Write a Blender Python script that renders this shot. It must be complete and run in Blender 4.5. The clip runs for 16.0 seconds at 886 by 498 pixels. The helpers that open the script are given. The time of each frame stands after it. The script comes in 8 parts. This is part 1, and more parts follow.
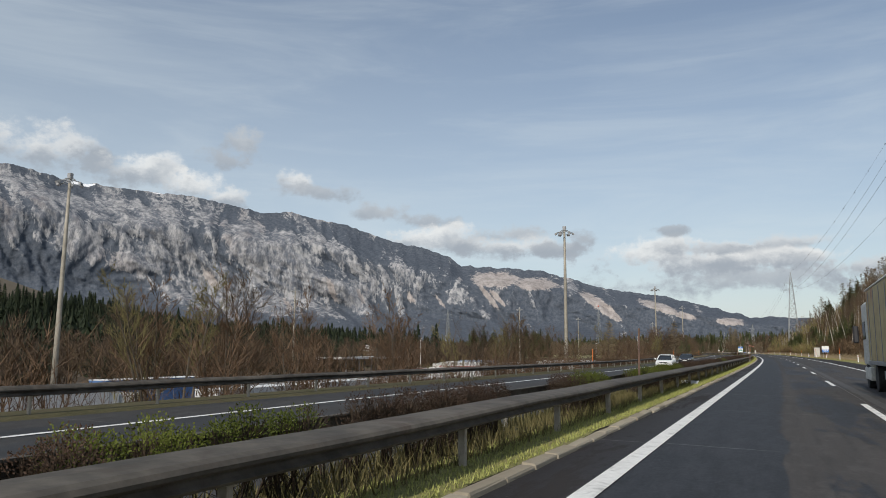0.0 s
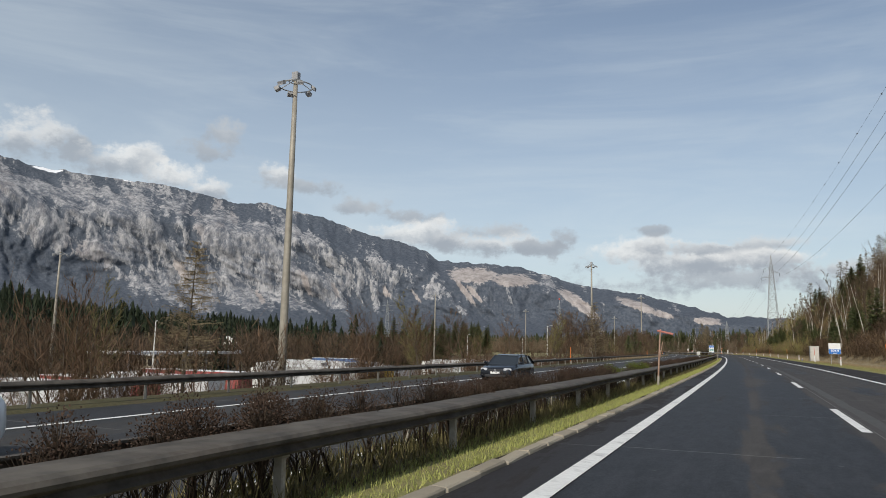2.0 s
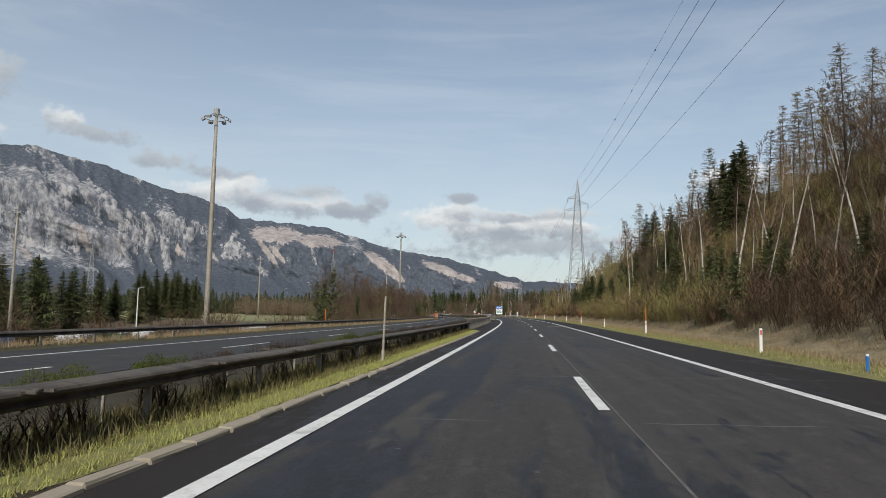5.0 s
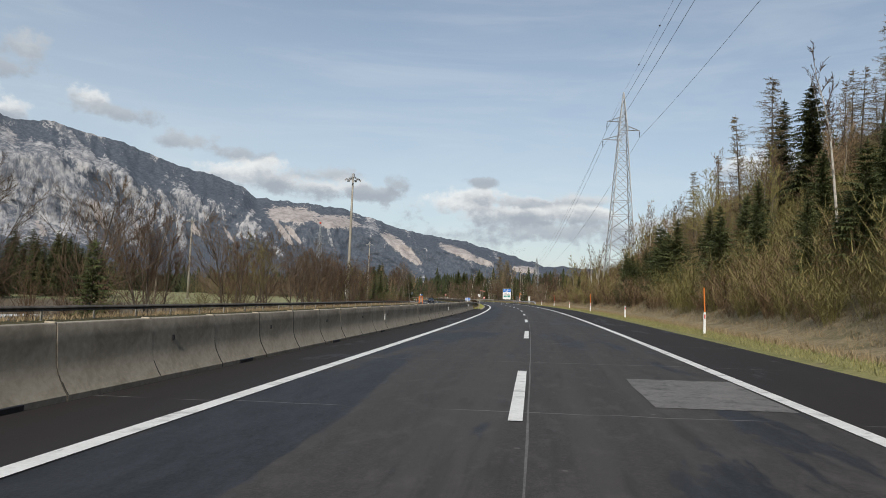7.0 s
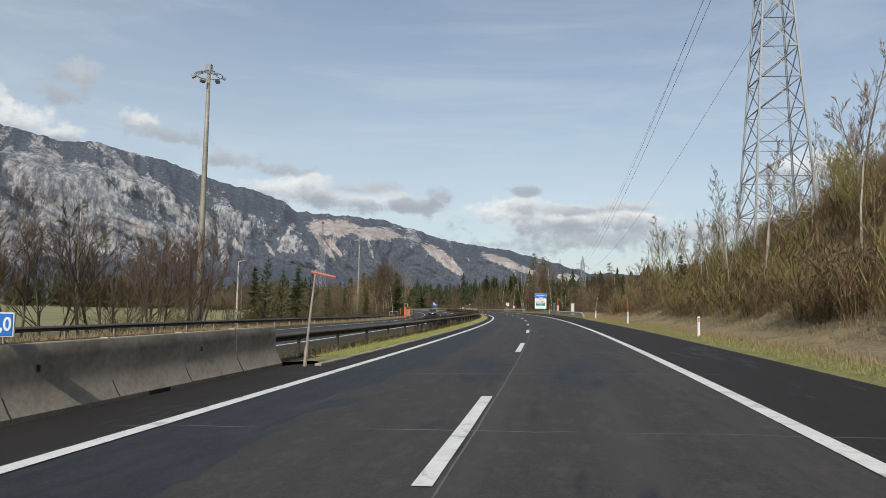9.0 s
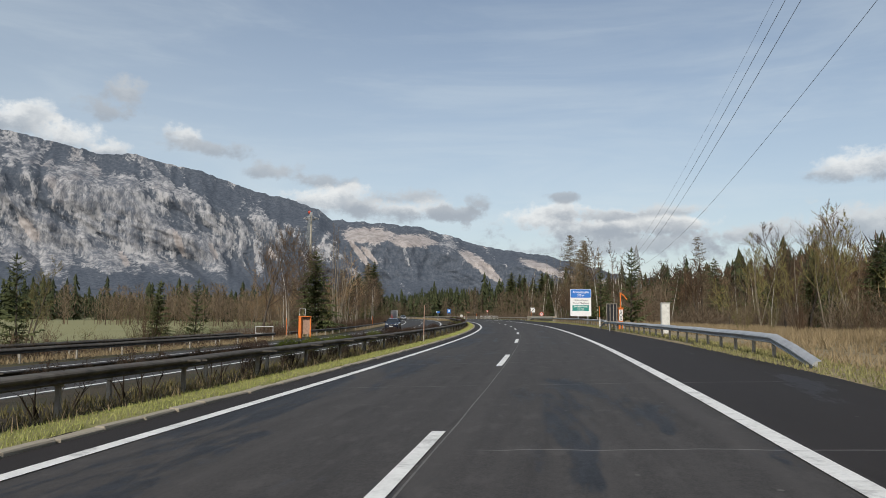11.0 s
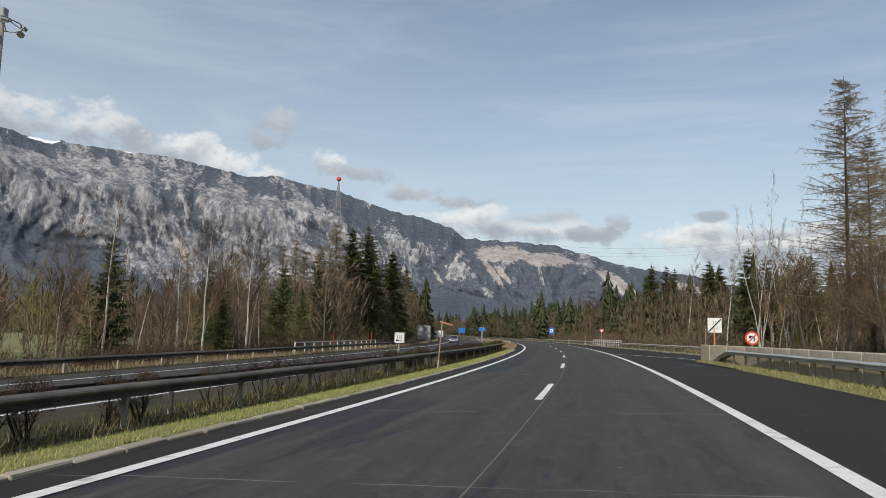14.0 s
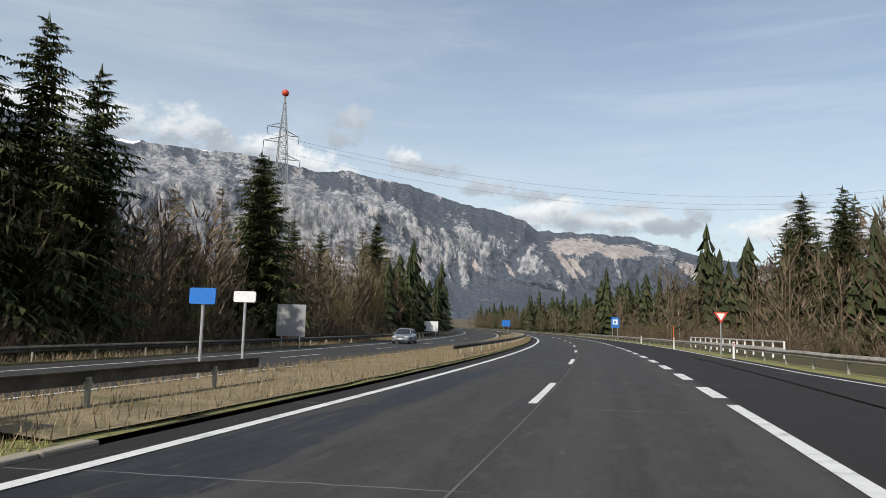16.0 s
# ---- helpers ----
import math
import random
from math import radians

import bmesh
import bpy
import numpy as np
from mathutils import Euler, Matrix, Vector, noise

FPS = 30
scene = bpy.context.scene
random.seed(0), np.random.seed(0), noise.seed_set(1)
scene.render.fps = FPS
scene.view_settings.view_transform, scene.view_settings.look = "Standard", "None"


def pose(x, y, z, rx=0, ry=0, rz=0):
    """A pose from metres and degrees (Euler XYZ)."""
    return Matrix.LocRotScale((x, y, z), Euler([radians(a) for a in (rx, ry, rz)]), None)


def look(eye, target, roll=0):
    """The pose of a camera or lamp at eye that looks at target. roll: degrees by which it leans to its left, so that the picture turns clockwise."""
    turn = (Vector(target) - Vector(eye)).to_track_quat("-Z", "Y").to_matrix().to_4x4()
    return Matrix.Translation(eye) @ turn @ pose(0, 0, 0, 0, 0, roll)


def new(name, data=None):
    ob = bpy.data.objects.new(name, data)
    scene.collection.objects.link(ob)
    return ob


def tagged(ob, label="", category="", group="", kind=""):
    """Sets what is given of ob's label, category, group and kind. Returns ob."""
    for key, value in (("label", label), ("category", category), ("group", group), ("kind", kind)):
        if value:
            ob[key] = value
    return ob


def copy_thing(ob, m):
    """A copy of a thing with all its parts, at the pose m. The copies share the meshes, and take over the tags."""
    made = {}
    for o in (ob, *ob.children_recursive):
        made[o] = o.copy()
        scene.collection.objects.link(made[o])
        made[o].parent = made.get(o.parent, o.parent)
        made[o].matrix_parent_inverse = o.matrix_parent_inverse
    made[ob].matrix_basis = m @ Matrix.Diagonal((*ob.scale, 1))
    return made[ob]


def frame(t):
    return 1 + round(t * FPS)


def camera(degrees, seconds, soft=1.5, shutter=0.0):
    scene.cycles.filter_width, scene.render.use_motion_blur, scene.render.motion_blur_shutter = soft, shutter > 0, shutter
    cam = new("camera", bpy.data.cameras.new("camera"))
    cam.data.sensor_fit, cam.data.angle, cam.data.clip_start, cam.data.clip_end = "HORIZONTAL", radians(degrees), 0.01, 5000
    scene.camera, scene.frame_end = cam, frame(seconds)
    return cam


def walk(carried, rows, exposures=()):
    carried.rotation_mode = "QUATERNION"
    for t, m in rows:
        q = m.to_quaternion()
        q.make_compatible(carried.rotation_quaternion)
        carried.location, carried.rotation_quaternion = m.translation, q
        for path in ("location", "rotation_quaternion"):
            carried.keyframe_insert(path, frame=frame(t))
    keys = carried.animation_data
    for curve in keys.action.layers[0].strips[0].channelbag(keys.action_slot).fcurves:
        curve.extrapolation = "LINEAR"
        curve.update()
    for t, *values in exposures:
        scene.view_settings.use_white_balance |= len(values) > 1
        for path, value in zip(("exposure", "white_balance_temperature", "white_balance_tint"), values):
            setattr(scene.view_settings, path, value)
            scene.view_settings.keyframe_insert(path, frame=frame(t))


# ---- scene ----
cam = camera(63.3, 16.0, soft=0.9)

# ---- plan of the road: heading (degrees, left positive), height and bank along its length ----
KNOT = np.append(np.arange(-40, 741, 30.0), [800, 900, 1200])
TURN = [-25.26, -25.3, -25.34, -25.25, -24.98, -24.62, -24.2, -23.75, -23.49, -23.25, -22.91, -22.37, -21.51, -20.41, -19.15,
        -17.75, -16.21, -14.43, -12.52, -10.36, -8.24, -6.29, -4.41, -2.52, -0.64, 1.24, 3.13, 6.5, 10, 14]
RISE = [-0.07, -0.018, 0.035, 0.079, 0.123, 0.165, 0.178, 0.178, 0.176, 0.194, 0.227, 0.276, 0.32, 0.365, 0.354, 0.324, 0.284,
        0.204, 0.145, 0.084, 0.024, -0.048, -0.156, -0.264, -0.372, -0.479, -0.586, -0.7, -0.8, -0.8]
BANK = [-0.0263, -0.0194, -0.0124, -0.0041, 0.0043, 0.0108, 0.0158, 0.017, 0.0174, 0.0175, 0.0186, 0.022, 0.025, 0.0281, 0.0311,
        0.0355, 0.0411, 0.0443, 0.0457, 0.0412, 0.0345, 0.0292, 0.0259, 0.0218, 0.0173, 0.0126, 0.0079, 0.005, 0, 0]
S_GRID = np.arange(-150, 1201, 1.0)
A_GRID = np.radians(np.interp(S_GRID, KNOT, TURN))
MID_A = (A_GRID[:-1] + A_GRID[1:]) / 2
X_GRID = np.concatenate([[0], np.cumsum(-np.sin(MID_A))])
Y_GRID = np.concatenate([[0], np.cumsum(np.cos(MID_A))])
X_GRID -= np.interp(0, S_GRID, X_GRID)
Y_GRID -= np.interp(0, S_GRID, Y_GRID)
LANE = 3.96


def smooth(x, a, b):
    t = np.clip((np.asarray(x, float) - a) / (b - a), 0, 1)
    return t * t * (3 - 2 * t)


def inner(s):
    """Where the other carriageway's inner white line runs."""
    return np.interp(s, [-150, 0, 50, 100, 150, 200, 250, 350, 470, 555, 700, 1200], [-3.5, -3.5, -3.6, -4.3, -5.4, -6.8, -6.9, -6.6, -6.1, -6.8, -7, -7])


def outer(s):
    return inner(s) - 2 * LANE


def level(s, d):
    """Height of the carriageways and of the strip between them."""
    near = np.interp(s, KNOT, RISE) + np.interp(s, KNOT, BANK) * (np.clip(d, -2.5, 12) - 3.7)
    far = (np.clip(d, -20, -2.5) + 2.5) * (0.5 + 0.5 * smooth(s, 360, 440)) * np.interp(s, KNOT, BANK) - (0.16 + 0.2 * (1 - smooth(s, 70, 180))) * smooth(-np.asarray(d, float), 2.6, 3.4) * (1 - smooth(s, 330, 430))
    return near + far


def terrain(s, d):
    """Height of the land beside the road."""
    s, d = np.asarray(s, float), np.asarray(d, float)
    z = level(s, d)
    wave = 0.6 * np.sin(s * 0.071 + d * 0.03) + 0.4 * np.sin(s * 0.19 - d * 0.11)
    slope = smooth(s, 100, 150) * (1 - smooth(s, 405, 450))
    up = np.clip(d - 14.0, 0, 40) * 0.66 + np.clip(d - 54, 0, 200) * 0.25
    z = z + slope * (up + wave * smooth(d, 15, 24)) + (1 - slope) * smooth(d, 14, 60) * 0.8 * wave
    z = z + smooth(d, 45, 150) * smooth(s, 430, 520) * 7
    edge = outer(s) - 4.2
    low = 5.7 * (1 - smooth(s, 350, 440)) + 1.6 * smooth(s, 350, 440)
    z = z - low * smooth(edge - d, 0, 15) + 0.3 * wave * smooth(edge - d, 8, 30)
    return z


def road(s, d, z=0.0):
    """A place s metres along the road, d metres right of the left white line, z above the surface there."""
    x, y, a = np.interp(s, S_GRID, X_GRID), np.interp(s, S_GRID, Y_GRID), np.interp(s, S_GRID, A_GRID)
    return Vector((x + d * math.cos(a), y + d * math.sin(a), float(level(s, d)) + z))


def land(s, d, z=0.0):
    p = road(s, d)
    p.z = float(terrain(s, d)) + z
    return p


def heading(s):
    return math.degrees(np.interp(s, S_GRID, A_GRID))


# seconds, metres along, metres right of the line, yaw, pitch, roll
PATH = [
    (0.0, -1.09, 1.84, -0.48, 8.01, -0.41), (0.5, 17.53, 1.94, -0.79, 7.96, -0.51), (1.0, 36.16, 1.96, -1.2, 7.95, -0.74), (1.5, 54.8, 1.98, -1.56, 7.84, -1.0),
    (2.0, 73.46, 2.0, -2.02, 7.71, -1.18), (2.5, 92.15, 2.01, -2.5, 7.54, -1.29), (3.0, 110.86, 1.98, -4.0, 7.07, -1.49), (3.5, 129.58, 2.0, -7.67, 6.58, -1.56),
    (4.0, 148.31, 2.16, -11.99, 6.21, -1.5), (4.5, 167.03, 2.42, -15.27, 5.66, -1.22), (5.0, 185.72, 2.73, -17.04, 5.09, -1.22), (5.5, 204.41, 3.08, -17.55, 4.58, -1.51),
    (6.0, 223.09, 3.45, -17.21, 4.17, -1.91), (6.5, 241.77, 3.81, -16.42, 3.89, -2.23), (7.0, 260.46, 4.15, -15.56, 3.77, -2.29), (7.5, 279.17, 4.44, -14.86, 3.82, -2.04),
    (8.0, 297.87, 4.67, -13.98, 3.97, -1.77), (8.5, 316.58, 4.86, -12.93, 4.18, -1.36), (9.0, 335.28, 5.04, -11.97, 4.51, -1.08), (9.5, 353.96, 5.18, -11.18, 4.76, -0.88),
    (10.0, 372.61, 5.29, -10.47, 4.92, -0.72), (10.5, 391.26, 5.37, -9.73, 5.01, -0.59), (11.0, 409.89, 5.43, -8.83, 5.08, -0.5), (11.5, 428.53, 5.48, -7.68, 5.16, -0.43),
    (12.0, 447.19, 5.51, -6.14, 5.24, -0.45), (12.5, 465.84, 5.54, -4.12, 5.29, -0.75), (13.0, 484.48, 5.53, -1.75, 5.58, -1.08), (13.5, 503.09, 5.47, 0.32, 6.07, -1.32),
    (14.0, 521.69, 5.44, 2.03, 6.54, -1.65), (14.5, 540.31, 5.42, 3.6, 6.63, -1.73), (15.0, 558.96, 5.47, 5.27, 6.46, -1.68), (15.5, 577.63, 5.54, 6.83, 6.28, -1.8),
    (16.0, 596.31, 5.6, 7.97, 5.95, -1.72)]
walk(cam, [(t, pose(*road(s, d, 1.47), 90 + p, r, yw)) for t, s, d, yw, p, r in PATH],
     exposures=[(0.0, -0.03), (4.0, -0.03), (8.0, 0.04), (11.0, 0.0), (14.4, 0.06), (15.2, 0.16), (16.0, 0.2)])

# ---- sky and sun ----
SUN_AZ, SUN_EL = 203.0, 36.0   # degrees clockwise from straight ahead, and above the horizon
world = bpy.data.worlds.new("sky")
scene.world = world
world.use_nodes = True
WT = world.node_tree


class Nodes:
    """Short way to write node trees: a value or a socket may stand for any input."""

    def __init__(self, tree):
        self.tree = tree

    def put(self, target, value):
        if isinstance(value, bpy.types.NodeSocket):
            self.tree.links.new(value, target)
        elif isinstance(value, (tuple, list)) and len(value) == 3 and target.type == "RGBA":
            target.default_value = (*value, 1)
        else:
            target.default_value = value

    def node(self, kind, out=0, ins=(), **props):
        n = self.tree.nodes.new(kind)
        for k, v in props.items():
            if k == "operation":
                n.operation = v
            elif k == "blend_type":
                n.blend_type = v
            elif k == "data_type":
                n.data_type = v
            elif k == "attribute_name":
                n.attribute_name = v
            elif k == "feature":
                n.feature = v
            elif k == "noise_dimensions":
                n.noise_dimensions = v
            elif k == "interpolation_type":
                n.interpolation_type = v
        for key, v in dict(ins).items():
            self.put(n.inputs[key], v)
        return n.outputs[out]

    def math(self, op, a, b=0.0, c=0.0):
        return self.node("ShaderNodeMath", 0, {0: a, 1: b, 2: c}, operation=op)

    def vec(self, op, a, b=(0, 0, 0)):
        return self.node("ShaderNodeVectorMath", 1 if op == "DOT_PRODUCT" else 0, {0: a, 1: b}, operation=op)

    def noise(self, vector, scale, detail=4.0, rough=0.55, distort=0.0):
        return self.node("ShaderNodeTexNoise", 0, {"Vector": vector, "Scale": scale, "Detail": detail, "Roughness": rough, "Distortion": distort})

    def ramp(self, value, lo, hi, a=0.0, b=1.0):
        return self.node("ShaderNodeMapRange", 0, {0: value, 1: lo, 2: hi, 3: a, 4: b}, interpolation_type="SMOOTHSTEP")

    def mix(self, fac, a, b):
        n = self.tree.nodes.new("ShaderNodeMix")
        n.data_type = "RGBA"
        self.put(n.inputs[0], fac)
        self.put(n.inputs[6], a)
        self.put(n.inputs[7], b)
        return n.outputs[2]


W = Nodes(WT)
sk = WT.nodes.new("ShaderNodeTexSky")
sk.sky_type, sk.sun_disc, sk.sun_elevation, sk.sun_rotation = "NISHITA", False, radians(SUN_EL), radians(SUN_AZ)
sk.air_density, sk.dust_density, sk.ozone_density = 1.0, 1.2, 1.5
ray = W.node("ShaderNodeTexCoord", 0)
stretch = W.vec("MULTIPLY", ray, (1.0, 1.0, 6.0))
up = W.node("ShaderNodeSeparateXYZ", 2, {0: ray})
# thin high veil, and streaks of cirrus
veil = W.ramp(W.noise(stretch, 2.2, 6, 0.6, 0.6), 0.38, 0.72, 0.0, 1.0)
streak = W.ramp(W.noise(W.vec("MULTIPLY", ray, (1.2, 0.7, 14.0)), 3.0, 5, 0.6, 0.4), 0.52, 0.75)
left = W.ramp(W.node("ShaderNodeSeparateXYZ", 0, {0: ray}), 0.55, -0.55, -0.05, 0.05)
high = W.math("ADD", W.ramp(up, 0.0, 0.5, 0.54, 0.17), left)
haze = W.math("ADD", high, W.math("MULTIPLY", W.math("ADD", W.math("MULTIPLY", veil, 0.17), W.math("MULTIPLY", streak, 0.06)), 1.0))
col = W.mix(haze, sk.outputs[0], (6.9, 7.6, 7.9))
# cumulus: azimuth (left positive), elevation, half width, half height in degrees, whiteness
CLOUDS = [(29.6, 13.9, 3.4, 1.2, 0.8), (25.9, 13.2, 1.7, 0.9, 0.0), (22.6, 13.0, 2.2, 1.1, 1.0), (19.0, 12.1, 2.2, 0.9, 1.0), (16.7, 11.4, 1.4, 0.7, 0.9), (15.5, 15.6, 1.2, 1.1, 0.3), (16.7, 14.3, 1.7, 0.6, 0.12),
          (11.2, 12.9, 1.3, 0.7, 0.9), (10.2, 12.3, 2.4, 0.6, 0.2), (4.4, 10.7, 2.0, 0.6, 0.22), (1.1, 10.2, 1.9, 0.55, 0.15), (0.6, 8.7, 3.2, 1.0, 1.0), (-5.8, 9.1, 2.2, 0.6, 0.3), (-6.5, 8.2, 4.0, 0.7, 0.75), (-9.3, 8.0, 3.0, 0.5, 0.15),
          (-11.7, 8.7, 1.0, 0.6, 0.12), (-23.6, 5.5, 7.0, 1.1, 0.22), (-19.5, 6.6, 5.0, 0.9, 0.65), (-16.4, 7.4, 3.2, 1.0, 1.0), (-18.2, 9.2, 1.2, 0.32, 0.12), (-22.4, 7.3, 3.4, 0.7, 1.0), (-24.5, 6.9, 5.0, 0.8, 1.0), (-21.5, 7.6, 3.0, 0.4, 0.35), (-26.6, 7.9, 3.2, 0.5, 0.6),
          (-27.0, 6.8, 3.6, 0.7, 0.9), (-32.5, 6.0, 4.0, 0.9, 0.5), (-38.8, 10.2, 2.4, 0.9, 1.0), (-40, 6.5, 6.0, 1.5, 0.6), (39, 13.8, 5, 1.5, 0.9), (-52, 9, 6, 2, 0.6), (56, 12, 8, 2.5, 0.8)]
puff = W.math("SUBTRACT", W.noise(W.vec("MULTIPLY", ray, (1, 1, 1.5)), 17.0, 7, 0.62), 0.5)
puff2 = W.math("SUBTRACT", W.noise(ray, 55.0, 5, 0.6), 0.5)
for az, el, w, h, white in CLOUDS:
    a, e = radians(az), radians(el)
    side = (-math.cos(a), -math.sin(a), 0.0)
    rise = (math.sin(a) * math.sin(e), -math.cos(a) * math.sin(e), math.cos(e))
    ahead = (-math.sin(a) * math.cos(e), math.cos(a) * math.cos(e), math.sin(e))
    x = W.math("DIVIDE", W.vec("DOT_PRODUCT", ray, side), math.sin(radians(w * 1.25)))
    y = W.math("DIVIDE", W.vec("DOT_PRODUCT", ray, rise), math.sin(radians(h * 1.3)))
    r = W.math("SQRT", W.math("ADD", W.math("MULTIPLY", x, x), W.math("MULTIPLY", y, y)))
    r = W.math("ADD", r, W.math("ADD", W.math("MULTIPLY", puff, 3.2), W.math("MULTIPLY", puff2, 1.1)))
    m = W.math("MULTIPLY", W.ramp(r, 1.15, 0.35), W.ramp(W.vec("DOT_PRODUCT", ray, ahead), 0.2, 0.5))
    lit = W.ramp(W.math("ADD", y, W.math("MULTIPLY", puff, 3.5)), -0.8, 0.7)
    shade = W.mix(W.math("MULTIPLY", lit, white), (3.7, 4.15, 4.7), (8.5, 8.6, 8.5))
    col = W.mix(W.math("MULTIPLY", m, 0.88), col, shade)
W.put(WT.nodes["Background"].inputs[0], col)
WT.nodes["Background"].inputs[1].default_value = 0.102
sun = new("sun", bpy.data.lights.new("sun", "SUN"))
sun.data.energy, sun.data.angle, sun.data.color = 3.2, radians(0.6), (1.0, 0.94, 0.85)
sa, se = radians(SUN_AZ), radians(SUN_EL)
sun.matrix_world = look((math.sin(sa) * math.cos(se), math.cos(sa) * math.cos(se), math.sin(se)), (0, 0, 0))

# ---- materials ----


def material(name, rough=0.8, metal=0.0):
    m = bpy.data.materials.new(name)
    m.use_nodes = True
    b = m.node_tree.nodes["Principled BSDF"]
    b.inputs["Roughness"].default_value, b.inputs["Metallic"].default_value = rough, metal
    return m, Nodes(m.node_tree), b.inputs


def bump(n, ins, height, strength=0.4, dist=0.02):
    n.put(ins["Normal"], n.node("ShaderNodeBump", 0, {"Strength": strength, "Distance": dist, "Height": height}))


def speckled(name, a, b, scale, rough=0.8, metal=0.0, bumpy=0.3, dist=0.01, dirt=None, dirt_scale=1.0):
    """Two tones in two grains on object coordinates, with relief and stains."""
    m, n, ins = material(name, rough, metal)
    at = n.node("ShaderNodeTexCoord", 3)
    fine, broad = n.noise(at, scale, 6, 0.65), n.noise(at, scale * 0.13, 4)
    c = n.mix(n.ramp(n.math("ADD", n.math("MULTIPLY", fine, 0.6), n.math("MULTIPLY", broad, 0.4)), 0.35, 0.65), a, b)
    if dirt:
        c = n.mix(n.ramp(n.noise(at, dirt_scale, 6, 0.7, 0.5), 0.5, 0.7, 0.0, 0.8), c, dirt)
    n.put(ins["Base Color"], c)
    if rough > 0.84:
        ins["Specular IOR Level"].default_value = 0.2
    if bumpy:
        bump(n, ins, fine, bumpy, dist)
    return m


def plain_paint(name, c, rough=0.45, metal=0.0, wear=0.12):
    m, n, ins = material(name, rough, metal)
    at = n.node("ShaderNodeTexCoord", 3)
    k = n.noise(at, 7.0, 6, 0.7)
    n.put(ins["Base Color"], n.mix(n.ramp(k, 0.4, 0.75, 0.0, 1.0), c, tuple(x * (1 - wear) for x in c)))
    n.put(ins["Roughness"], n.ramp(k, 0.3, 0.7, rough * 0.85, min(1, rough * 1.2)))
    return m


def per_piece(name, a, b, scale, rough=0.8, bumpy=0.3, island=False):
    """Tones that change from piece to piece."""
    m, n, ins = material(name, rough)
    rnd = n.node("ShaderNodeNewGeometry", 8) if island else n.node("ShaderNodeObjectInfo", 5)
    at = n.node("ShaderNodeTexCoord", 3)
    k = n.math("ADD", n.math("MULTIPLY", rnd, 0.6), n.math("MULTIPLY", n.noise(at, scale, 4), 0.4))
    n.put(ins["Base Color"], n.mix(k, a, b))
    if bumpy:
        bump(n, ins, n.noise(at, scale * 3, 4), bumpy, 0.01)
    return m


